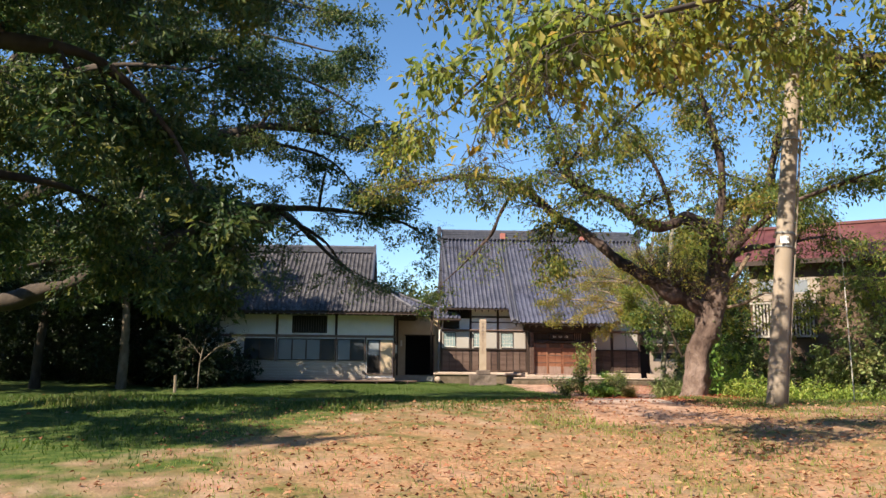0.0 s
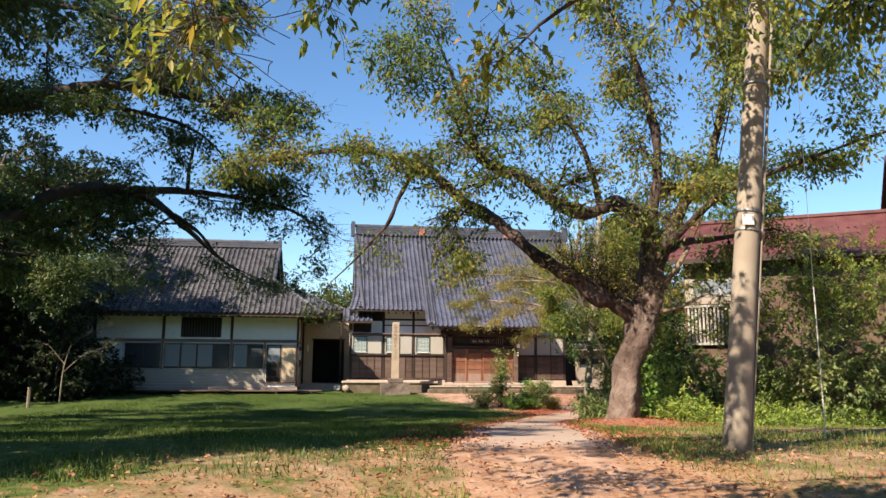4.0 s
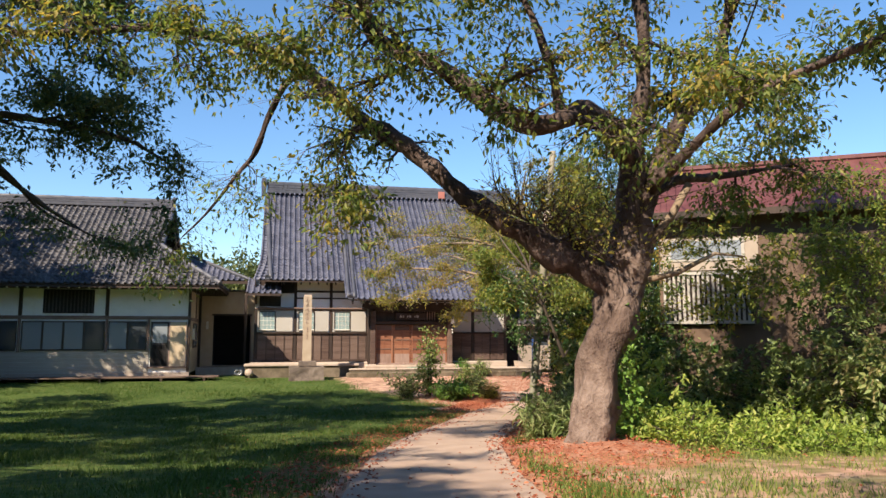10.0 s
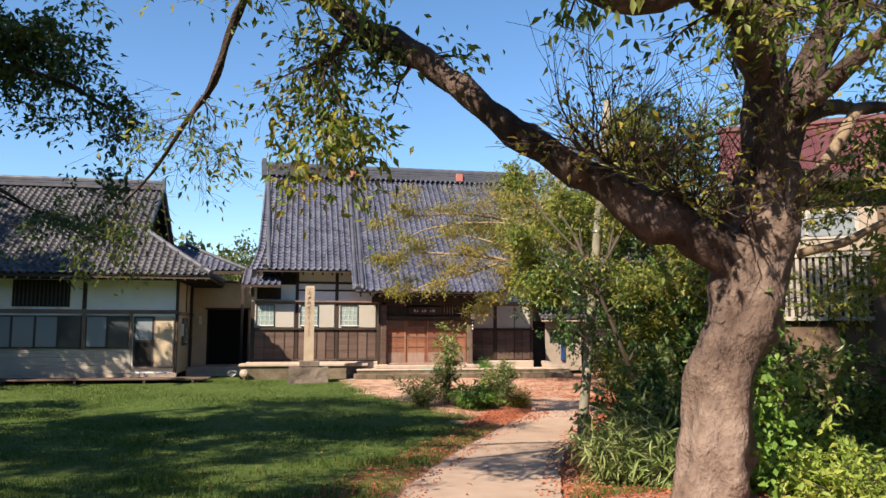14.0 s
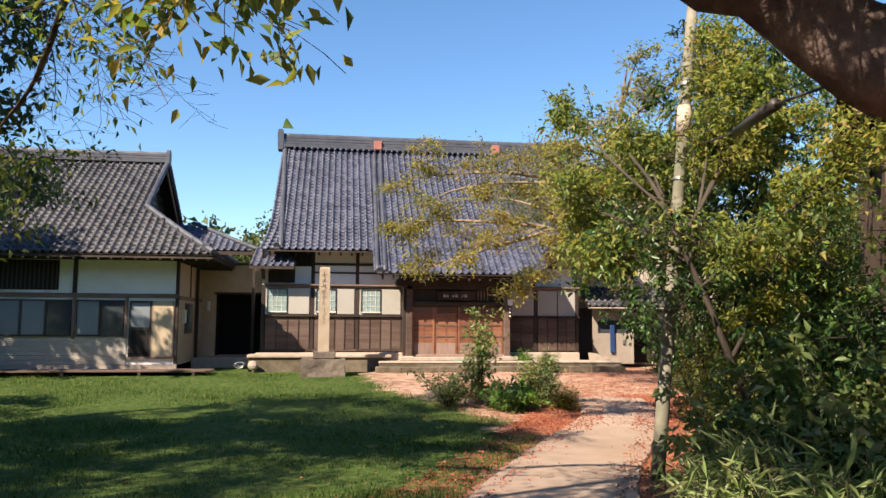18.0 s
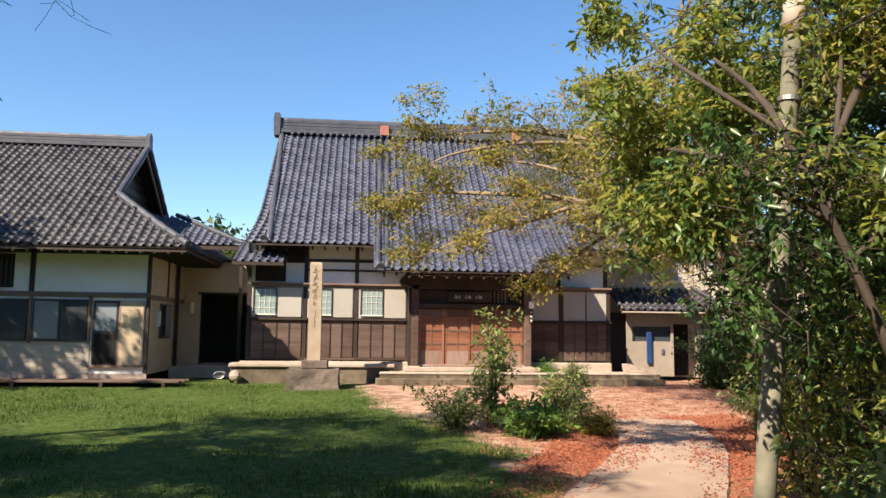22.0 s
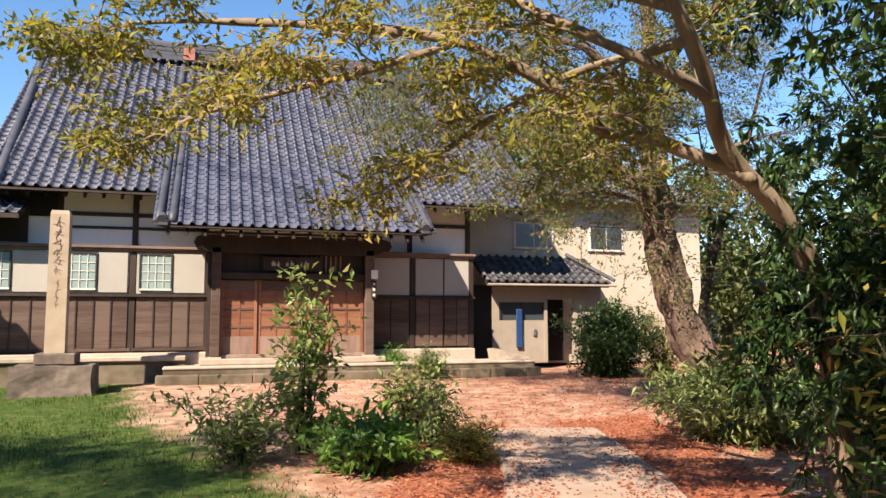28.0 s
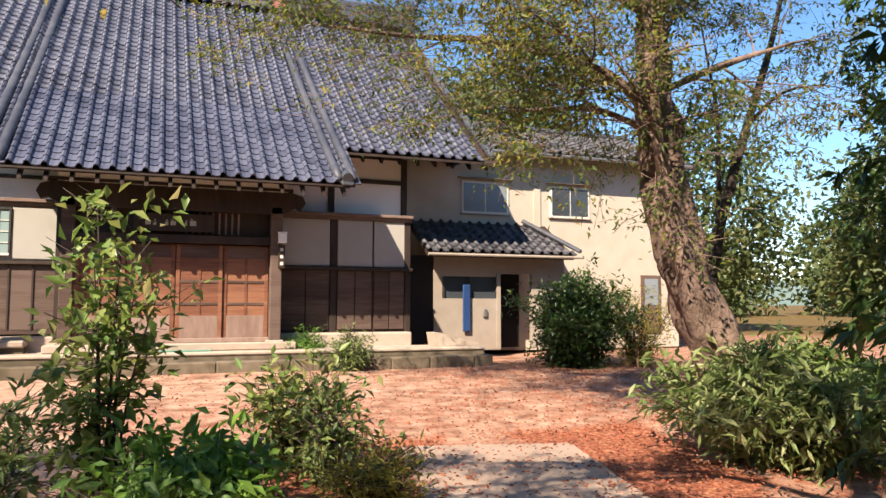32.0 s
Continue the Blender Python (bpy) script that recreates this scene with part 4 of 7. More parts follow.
    part("pane", box(LX1 + 0.031, LX1 + 0.04, 46.5, 47.12, 1.38, 2.40), PANE_MID, sw)
    part("pane", box(LX1 + 0.031, LX1 + 0.04, 45.83, 46.44, 1.38, 2.40), PANE_DARK, sw)
    part("meter_box", box(LX1 + 0.001, LX1 + 0.12, 45.3, 45.5, 1.7, 2.2, 0.01), FRAME_W, house)


def left_house_roof():
    ey, ez, ry, rz = 43.2, 4.10, 49.0, 8.45
    sl = (rz - ez) / (ry - ey)
    ex0, ex1 = -25.0, -9.62
    gx0, gx1 = -22.4, -12.52           # gable ends
    hip = 2.55                          # depth of the hipped skirt
    gy = ey + hip
    gzz = ez + hip * sl
    roof = empty("roof", -15.6, 49.0, 4.1)
    roof.parent = house
    roof.location = Vector((-15.6, 49.0, 4.1)) - house.location
    bm = bmesh.new()
    th = 0.12
    yb = 2 * ry - ey
    ring = lambda o: [bm.verts.new(p) for p in ((ex0, ey, ez - o), (ex1, ey, ez - o), (ex1, yb, ez - o), (ex0, yb, ez - o), (gx0, gy, gzz - o), (gx1, gy, gzz - o), (gx1, 2 * ry - gy, gzz - o), (gx0, 2 * ry - gy, gzz - o), (gx0, ry, rz - o), (gx1, ry, rz - o))]
    for o in (0.03, th + 0.03):
        v = ring(o)
        for q in ((0, 1, 5, 4), (1, 2, 6, 5), (2, 3, 7, 6), (3, 0, 4, 7), (4, 5, 9, 8), (6, 7, 8, 9)):
            bm.faces.new([v[i] for i in q])
    part("deck", bm, BEAM, roof)
    part("gable", prism_x([(gy + 0.1, gzz), (2 * ry - gy - 0.1, gzz), (ry, rz - 0.15)], gx1 - 0.75, gx1 - 0.6), BEAM, roof, "dark boarded gable")
    for i in range(6):
        z = gzz + 0.25 + i * 0.36
        hw = (rz - 0.25 - z) / sl
        if hw > 0.2:
            part("gable_board", box(gx1 - 0.599, gx1 - 0.57, ry - hw, ry + hw, z, z + 0.2), FRAME_D, roof)
    part("gable", prism_x([(gy + 0.1, gzz), (2 * ry - gy - 0.1, gzz), (ry, rz - 0.15)], gx0 + 0.6, gx0 + 0.75), BEAM, roof)
    c = 1 / math.hypot(1, sl)
    up, nn, ac = np.array((0, c, sl * c)), np.array((0, -sl * c, c)), np.array((1.0, 0, 0))
    places = []
    rows = int((ry - ey) / (TL * 0.80))
    dy = (ry - 0.15 - ey) / rows
    for r in range(rows):
        y = ey + r * dy
        z = ez + (y - ey) * sl
        x0 = ex0 + (y - ey) * (gx0 - ex0) / hip if y < gy else gx0
        x1 = ex1 + (y - ey) * (gx1 - ex1) / hip if y < gy else gx1
        n0, n1 = math.ceil((x0 - ex0) / TW - 0.4), math.floor((x1 - ex0) / TW + 0.1)
        for k in range(n0, n1):
            places.append((np.array((ex0 + k * TW, y, z)), ac, up, nn))
    # right skirt, facing the temple
    sl2 = (gzz - ez) / (ex1 - gx1)
    c2 = 1 / math.hypot(1, sl2)
    up2, nn2, ac2 = np.array((-c2, 0, sl2 * c2)), np.array((sl2 * c2, 0, c2)), np.array((0, 1.0, 0))
    rows2 = int((ex1 - gx1) / (TL * 0.8))
    for r in range(rows2):
        x = ex1 - r * (ex1 - gx1 - 0.1) / rows2
        q = (ex1 - x) / (ex1 - gx1)
        y0, y1 = ey + hip * q, yb - hip * q
        for k in range(math.ceil((y0 - ey) / TW - 0.4), math.floor((y1 - ey) / TW + 0.1)):
            places.append((np.array((x, ey + k * TW, ez + (ex1 - x) * sl2)), ac2, up2, nn2))
    v, f = lay_tiles(places)
    tagged(raw_part("tile_field", v, f, TILE_B, roof), kind="stuff")
    part("back_slope", prism_x([(ry, rz + 0.02), (yb, ez + 0.02), (yb, ez), (ry, rz)], gx0, gx1), TILE_B, roof)
    for h0, h1, t in ((rz - 0.02, rz + 0.13, 0.2), (rz + 0.14, rz + 0.25, 0.16), (rz + 0.26, rz + 0.36, 0.15)):
        part("ridge_course", box(gx0 + 0.1, gx1 - 0.05, ry - t, ry + t, h0, h1, 0.012), RIDGE, roof)
    part("ridge_cap", tube([(gx0 + 0.1 + i * (gx1 - gx0 - 0.15) / 24, ry, rz + 0.38) for i in range(25)], [0.08 + 0.012 * (i % 2) for i in range(25)], 8), RIDGE, roof)
    part("end_tile", prism_x([(ry - 0.22, rz - 0.1), (ry + 0.22, rz - 0.1), (ry + 0.2, rz + 0.42), (ry + 0.06, rz + 0.56), (ry - 0.06, rz + 0.56), (ry - 0.2, rz + 0.42)], gx1 - 0.08, gx1 + 0.06), RIDGE, roof)
    for s in (-1, 1):
        pts = [(gx1 - 0.02, ry + s * (0.15 + (ry - gy - 0.1) * i / 12), rz + 0.06 - (0.15 + (ry - gy - 0.1) * i / 12) * sl) for i in range(13)]
        part("verge", tube(pts, [0.10 + 0.01 * (i % 2) for i in range(13)], 8), RIDGE, roof)
        part("barge_board", prism_x([(ry, rz - 0.12), (ry + s * (ry - gy), gzz - 0.12), (ry + s * (ry - gy), gzz - 0.30), (ry, rz - 0.32)], gx1 - 0.12, gx1 - 0.06), FADED, roof)
    hipline = [(gx1 + (ex1 - gx1) * i / 14, gy + (ey - gy) * i / 14, gzz + 0.10 + (ez - gzz) * i / 14 - 0.05 * math.sin(math.pi * i / 14)) for i in range(15)]
    part("hip", tube(hipline, [0.11 + 0.012 * (i % 2) for i in range(15)], 8), RIDGE, roof)
    hb = [(gx1 + (ex1 - gx1) * i / 14, 2 * ry - gy - (ey - gy) * i / 14, gzz + 0.10 + (ez - gzz) * i / 14) for i in range(15)]
    part("hip", tube(hb, [0.11] * 15, 8), RIDGE, roof)
    part("corner_tile", box(ex1 - 0.42, ex1 - 0.12, ey + 0.12, ey + 0.40, ez + 0.12, ez + 0.42, 0.03), RIDGE, roof)
    part("fascia", box(ex0 + 0.05, ex1 - 0.05, ey + 0.04, ey + 0.10, ez - 0.14, ez - 0.03), BEAM, roof)
    part("fascia", box(ex1 - 0.10, ex1 - 0.04, ey + 0.1, yb, ez - 0.14, ez - 0.03), BEAM, roof)
    n = 36
    for i in range(n + 1):
        x = -24.4 + i * (14.6 / n)
        ra = part("rafter", prism_x([(ey + 0.11, ez - 0.20), (ey + 0.11, ez - 0.11), (LY, ez - 0.11 + (LY - ey - 0.11) * 0.3), (LY, ez - 0.2 + (LY - ey - 0.11) * 0.3)], x - 0.035, x + 0.035), BEAM, roof)
        part("white_tip", box(x - 0.036, x + 0.036, ey + 0.10, ey + 0.111, ez - 0.201, ez - 0.105), PLASTER, ra)
    for i in range(16):
        y = 43.9 + i * 0.5
        part("rafter", box(LX1, ex1 - 0.11, y - 0.035, y + 0.035, ez - 0.2, ez - 0.11), BEAM, roof)


left_house_walls()
left_house_roof()


def deck():
    d = empty("house_deck", -15.0, 43.9, 0.0, "low grey timber deck along the house front", "deck")
    for i in range(4):
        y = 43.45 + i * 0.255
        part("plank", box(-23.6, -9.75 + 0.12 * (i % 2), y, y + 0.245, 0.03, 0.085, 0.006), BOARD, d)
    for x in (-22.5, -19.5, -17, -14.5, -12, -10.2):
        part("bearer", box(x - 0.05, x + 0.05, 43.46, 44.42, -0.25, 0.029), BEAM, d)


deck()


def passage():
    p = empty("passage_wall", -9.6, 49.0, 0.0, "cream linking wall with a dark open doorway", "wall")
    part("wall", box(-11.0, -10.38, 49.0, 49.2, 0.0, 4.15), CREAM, p)
    part("wall", box(-10.38, -8.50, 49.0, 49.2, 2.95, 4.15), CREAM, p)
    part("wall", box(-8.50, -8.2, 49.0, 49.2, 0.0, 4.15), CREAM, p)
    part("coping", box(-11.0, -8.2, 48.9, 49.3, 4.15, 4.24, 0.01), BEAM, p)
    part("lintel", box(-10.45, -8.43, 48.96, 49.02, 2.90, 2.99), BEAM, p)
    part("jamb", box(-8.52, -8.46, 48.96, 49.0, 0.3, 2.90), FADED, p)
    # black linings paint the doorway's depth as unlit
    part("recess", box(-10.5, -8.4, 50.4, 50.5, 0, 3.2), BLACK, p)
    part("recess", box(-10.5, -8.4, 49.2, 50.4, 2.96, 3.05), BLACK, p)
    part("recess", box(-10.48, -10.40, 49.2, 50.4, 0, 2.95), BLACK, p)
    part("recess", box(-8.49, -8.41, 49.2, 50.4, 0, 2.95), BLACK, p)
    part("wall_lamp", box(-10.72, -10.60, 48.88, 49.0, 2.2, 2.6, 0.02), FRAME_W, p)
    part("floor_slab", box(-10.98, -8.21, 47.2, 50.4, -0.1, 0.32), CONCRETE, p)


passage()

# ---- two-storey annex behind the hall ----
annex = empty("annex_house", 9.0, 47.6, 0.0, "two-storey pale yellow annex with tiled eaves", "house")


def tiled_slope(x0, x1, y0, z0, y1, z1, material, parent, right_cut=0.0):
    sl = (z1 - z0) / (y1 - y0)
    c = 1 / math.hypot(1, sl)
    rows = max(2, int((y1 - y0) / (TL * c)))
    places = []
    for r in range(rows):
        y = y0 + (y1 - y0 - 0.05) * r / rows
        xe = x1 - right_cut * r / rows
        for k in range(int((xe - x0) / TW)):
            places.append((np.array((x0 + k * TW, y, z0 + (y - y0) * sl)), np.array((1.0, 0, 0)), np.array((0, c, sl * c)), np.array((0, -sl * c, c))))
    v, f = lay_tiles(places)
    return tagged(raw_part("tile_field", v, f, material, parent), kind="stuff")


def build_annex():
    part("wall", box(4.9, 13.3, 47.6, 47.8, 0.0, 5.4), PALE, annex, "pale yellow rendered wall")
    part("wall", box(4.9, 5.1, 47.8, 53.0, 0.0, 5.4), PALE, annex)
    part("wall", box(13.1, 13.3, 47.8, 53.0, 0.0, 5.4), PALE, annex)
    part("wall", box(4.9, 13.3, 53.0, 53.2, 0.0, 5.4), PALE, annex)
    part("recess_band", box(8.55, 8.75, 47.56, 47.6, 3.2, 5.3), PALE, annex)
    for a, b in ((6.42, 7.78), (9.05, 10.30)):
        w = part("window", box(a, b, 47.56, 47.60, 3.60, 4.46), FRAME_W, annex, "aluminium sliding window")
        part("pane", box(a + 0.06, (a + b) / 2 - 0.02, 47.545, 47.559, 3.66, 4.40), PANE_DARK if a > 8 else PANE_MID, w)
        part("pane", box((a + b) / 2 + 0.02, b - 0.06, 47.548, 47.559, 3.66, 4.40), PANE_DARK if a > 8 else PANE_MID, w)
        part("hood", box(a - 0.1, b + 0.1, 47.42, 47.60, 4.52, 4.56, 0.01), BEIGE, w)
        part("sill", box(a - 0.05, b + 0.05, 47.53, 47.60, 3.565, 3.60, 0.01), BEIGE, w)
    d = part("door", box(12.0, 12.66, 47.55, 47.60, 0.42, 2.05), BROWNWALL, annex, "brown door with a pale upper pane")
    part("pane", box(12.1, 12.56, 47.535, 47.549, 1.2, 1.95), PANE_MID, d)
    part("gutter", tube([(4.8, 47.0, 5.18), (13.4, 47.0, 5.18)], 0.05, 8), STEEL, annex)
    r = part("roof", prism_x([(47.05, 5.22), (50.2, 6.52), (53.6, 5.22), (53.6, 5.12), (50.2, 6.40), (47.05, 5.12)], 4.6, 13.6), BEAM, annex, "grey tile roof")
    tiled_slope(4.7, 13.5, 47.05, 5.26, 50.2, 6.56, TILE_B, r)
    part("ridge", tube([(4.7 + i * 0.3, 50.2, 6.62) for i in range(30)], [0.13 + 0.012 * (i % 2) for i in range(30)], 8), RIDGE, r)
    # lean-to
    part("lean_to_wall", box(5.3, 7.02, 46.6, 46.72, 0.1, 1.36), BEIGE, annex)
    part("lean_to_wall", box(5.3, 7.02, 46.6, 46.72, 1.90, 2.6), BEIGE, annex)
    part("lean_to_wall", box(5.3, 5.52, 46.6, 46.72, 1.36, 1.90), BEIGE, annex)
    part("lean_to_wall", box(7.95, 8.9, 46.6, 46.72, 0.1, 2.6), BEIGE, annex)
    part("lean_to_wall", box(7.02, 7.95, 46.6, 46.72, 2.0, 2.6), BEIGE, annex)
    w = part("window", box(5.52, 7.02, 46.66, 46.70, 1.36, 1.90), PANE_DARK, annex, "dark lean-to window")
    for x in (5.54, 6.26, 6.98):
        part("frame", box(x - 0.03, x + 0.03, 46.60, 46.66, 1.36, 1.90), FRAME_D, w)
    # black sheets in place of the shade in the side gap and lean-to doorway
    part("side_gap_sheet", box(4.50, 5.30, 46.66, 46.72, 0.0, 2.4), BLACK, annex, "black sheet for the unlit gap beside the hall")
    part("recess", box(7.02, 7.95, 47.3, 47.4, 0.1, 2.0), BLACK, annex)
    part("door_post", box(6.96, 7.06, 46.56, 46.60, 0.1, 2.0), BEIGE, annex)
    part("hanging_sheet", box(6.02, 6.22, 46.50, 46.55, 0.55, 1.7, 0.02), BLUE, annex, "blue cloth by the window")
    part("meter", box(6.58, 6.70, 46.54, 46.60, 0.9, 1.10, 0.02), STEEL, annex)
    part("lean_to_deck", prism_x([(46.1, 2.44), (47.6, 3.34), (47.6, 3.24), (46.1, 2.34)], 4.95, 8.9), BEAM, annex)
    tiled_slope(4.95, 9.15, 46.1, 2.47, 47.6, 3.37, TILE_B, annex, 0.9)
    part("hip", tube([(9.1, 46.1, 2.56), (8.2, 47.55, 3.45)], 0.06, 8), RIDGE, annex)
    part("gutter", tube([(4.95, 46.05, 2.40), (9.15, 46.05, 2.40)], 0.035, 8), BEIGE, annex)


build_annex()


def rear_roof():
    """The tiled roof over the link between house and hall, hipped at its end."""
    r = empty("rear_roof", -9.8, 47.2, 4.5, "low hipped tile roof over the linking passage", "roof")
    tiled_slope(-12.6, -8.6, 47.2, 4.62, 49.8, 5.95, TILE, r, 3.0)
    bm = bmesh.new()
    top = [bm.verts.new(q) for q in ((-12.6, 47.2, 4.56), (-8.6, 47.2, 4.56), (-11.6, 49.8, 5.89), (-12.6, 49.8, 5.89))]
    low = [bm.verts.new((v.co.x, v.co.y, v.co.z - 0.12)) for v in top]
    bm.faces.new(top)
    bm.faces.new(low[::-1])
    for k in range(4):
        bm.faces.new((low[k], low[(k + 1) % 4], top[(k + 1) % 4], top[k]))
    part("deck", bm, BEAM, r)
    part("hip", tube([(-8.58 - 3.0 * i / 10, 47.2 + 2.6 * i / 10, 4.69 + 1.33 * i / 10) for i in range(11)], [0.08 + 0.01 * (i % 2) for i in range(11)], 8), RIDGE, r)
    for x in (-10.9, -8.7):
        part("post", box(x - 0.06, x + 0.06, 47.6, 47.72, 0.0, 4.62), BEAM, r)


rear_roof()


# ---- red-roofed building among the trees ----
def red_building():
    b = empty("red_roofed_house", 7.0, 25.0, 0.0, "brown house with a red sheet-metal roof behind trees", "house")
    m = Matrix.Translation((3.34, 27.6, 0.42)) @ Matrix.Rotation(math.atan2(-0.535, 0.845), 4, "Z") @ Matrix.Scale(0.78, 4)

    def put(name, bm, mat, parent=b, label=""):
        bmesh.ops.transform(bm, matrix=m, verts=bm.verts)
        return part(name, bm, mat, parent, label)

    put("wall", box(0.2, 16, -2.4, -2.2, -1.2, 5.8), BROWNWALL, b, "brown boarded wall")
    put("wall", box(0.2, 0.4, -2.2, 3.0, -1.2, 5.8), BROWNWALL)
    put("wall", box(0.4, 16, 2.8, 3.0, -1.2, 5.8), BROWNWALL)
    r = put("roof", prism_x([(-3.0, 5.80), (0, 7.75), (3.2, 5.80), (3.2, 5.70), (0, 7.62), (-3.0, 5.68)], -0.3, 16.4), REDROOF, b, "faded red sheet roof")
    for i in range(37):
        x = -0.15 + i * 0.45
        put("seam", prism_x([(-3.0, 5.80), (0, 7.75), (0, 7.79), (-3.0, 5.84)], x - 0.02, x + 0.02), REDROOF, r)
    put("ridge", box(-0.4, 16.5, -0.16, 0.16, 7.70, 7.86, 0.03), REDROOF, r)
    put("fascia", box(-0.3, 16.4, -3.03, -2.98, 5.58, 5.79), BEAM)
    up = put("upper_roof", prism_x([(-3.4, 8.1), (0.2, 10.2), (3.6, 8.1), (3.6, 7.95), (0.2, 10.0), (-3.4, 7.95)], 8.2, 17.0), REDROOF, b)
    put("upper_wall", box(8.8, 16.6, -2.6, 2.8, 6.0, 8.6), BEAM)
    put("upper_panel", box(0.25, 3.2, -2.44, -2.405, 3.95, 5.0), BEIGE, b, "beige upper wall with a window band")
    w = put("window", box(0.5, 2.8, -2.47, -2.445, 4.25, 4.95), PANEL)
    for i in range(2):
        put("pane", box(0.58 + i * 1.1, 1.6 + i * 1.1, -2.485, -2.471, 4.32, 4.88), PANE_MID, w)
    put("lattice_back", box(0.3, 3.0, -2.46, -2.405, 2.2, 3.95), BEAM)
    for i in range(18):
        x = 0.36 + i * 0.147
        put("lattice_bar", box(x - 0.04, x + 0.04, -2.53, -2.475, 2.25, 3.9), PANEL)
    for z in (2.3, 3.85):
        put("lattice_rail", box(0.2, 3.0, -2.57, -2.535, z - 0.05, z + 0.05), PANEL)


red_building()


# ---- stone pillar ----
def stone_pillar():
    p = empty("stone_pillar", -5.74, 43.45, -0.14, "tall tan stone pillar with worn carved writing on a granite base", "monument")
    bm = box(-6.52, -4.98, 42.97, 43.96, -0.3, 0.50)
    bmesh.ops.subdivide_edges(bm, edges=bm.edges, cuts=6, use_grid_fill=True)
    for v in bm.verts:
        d = noise.noise_vector(v.co * 2.2) * 0.05 + noise.noise_vector(v.co * 7.0) * 0.018
        v.co += Vector((d.x, d.y, d.z if v.co.z < 0.49 else -abs(d.z)))
    part("pedestal", bm, GRANITE, p, "rough dark granite block")
    part("plinth", box(-6.12, -5.33, 43.14, 43.78, 0.50, 0.74, 0.025), GRANITE, p)
    bm = bmesh.new()
    prev = None
    for z, w, d in ((0.74, 0.195, 0.175), (2.2, 0.190, 0.170), (3.66, 0.185, 0.165), (3.74, 0.165, 0.145)):
        ring = [bm.verts.new((-5.76 + sx * w, 43.45 + sy * d, z)) for sx, sy in ((-1, -1), (1, -1), (1, 1), (-1, 1))]
        if prev:
            for k in range(4):
                bm.faces.new((prev[k], prev[(k + 1) % 4], ring[(k + 1) % 4], ring[k]))
        prev = ring
    bm.faces.new(prev)
    shaft = part("shaft", bm, PILLAR, p)
    # worn flowing characters that cannot be read
    rng = random.Random(8)
    for i in range(10):
        z = 3.5 - 0.2 * i if i < 6 else 2.22 - 0.15 * (i - 6)
        w = 0.105 if i < 6 else 0.06
        for k in range(4 if i < 6 else 3):
            a = rng.uniform(-0.5, 0.5) if k % 2 else rng.uniform(1.0, 2.1)
            l = rng.uniform(0.5, 1.0) * w
            x, zz = -5.76 + rng.uniform(-0.4, 0.4) * w, z - 0.03 * k
            pts = [(x - l * math.cos(a), 43.279, zz - l * math.sin(a)), (x + rng.uniform(-0.02, 0.02), 43.277, zz + 0.015), (x + l * math.cos(a), 43.279, zz + l * math.sin(a))]
            part("carved_stroke", tube(smooth_line(pts, 4), 0.007, 5), LEDGE, shaft)


stone_pillar()


# ---- utility pole, its stay and cable ----
def pole_x(z):
    """The leaning roadside pole's middle at a height."""
    return -3.895 + 0.112 * (z - 1.0)


def utility_pole():
    y = 11.3
    p = empty("utility_pole", pole_x(0.5), y, 0.45, "tapered concrete utility pole with a small white plate", "pole")
    part("shaft", tube([(pole_x(z), y, z) for z in (0.25 + 0.68 * i for i in range(14))], [0.160 - 0.0034 * i for i in range(14)], 28), POLE, p, smooth=True)
    x = pole_x(3.3) - 0.085
    part("plate", box(x - 0.075, x + 0.075, y - 0.175, y - 0.162, 3.24, 3.37, 0.004), WHITE, p, "small white number plate")
    for z in (3.18, 3.42, 5.1):
        part("band", tube([(pole_x(z), y, z), (pole_x(z + 0.03), y, z + 0.03)], [0.161, 0.161], 24), STEEL, p)
    for i in range(5):
        z = 5.3 + i * 0.7
        x = pole_x(z)
        part("step_bolt", tube([(x + (-0.34 if i % 2 else 0.12), y - 0.07, z), (x + (-0.12 if i % 2 else 0.34), y - 0.07, z)], 0.012, 6), STEEL, p)
    part("conduit", tube([(pole_x(z) + 0.165, y - 0.05, z) for z in (0.4, 1.5, 3.0, 5.0, 8.0)], 0.02, 8), POLE, p)


utility_pole()


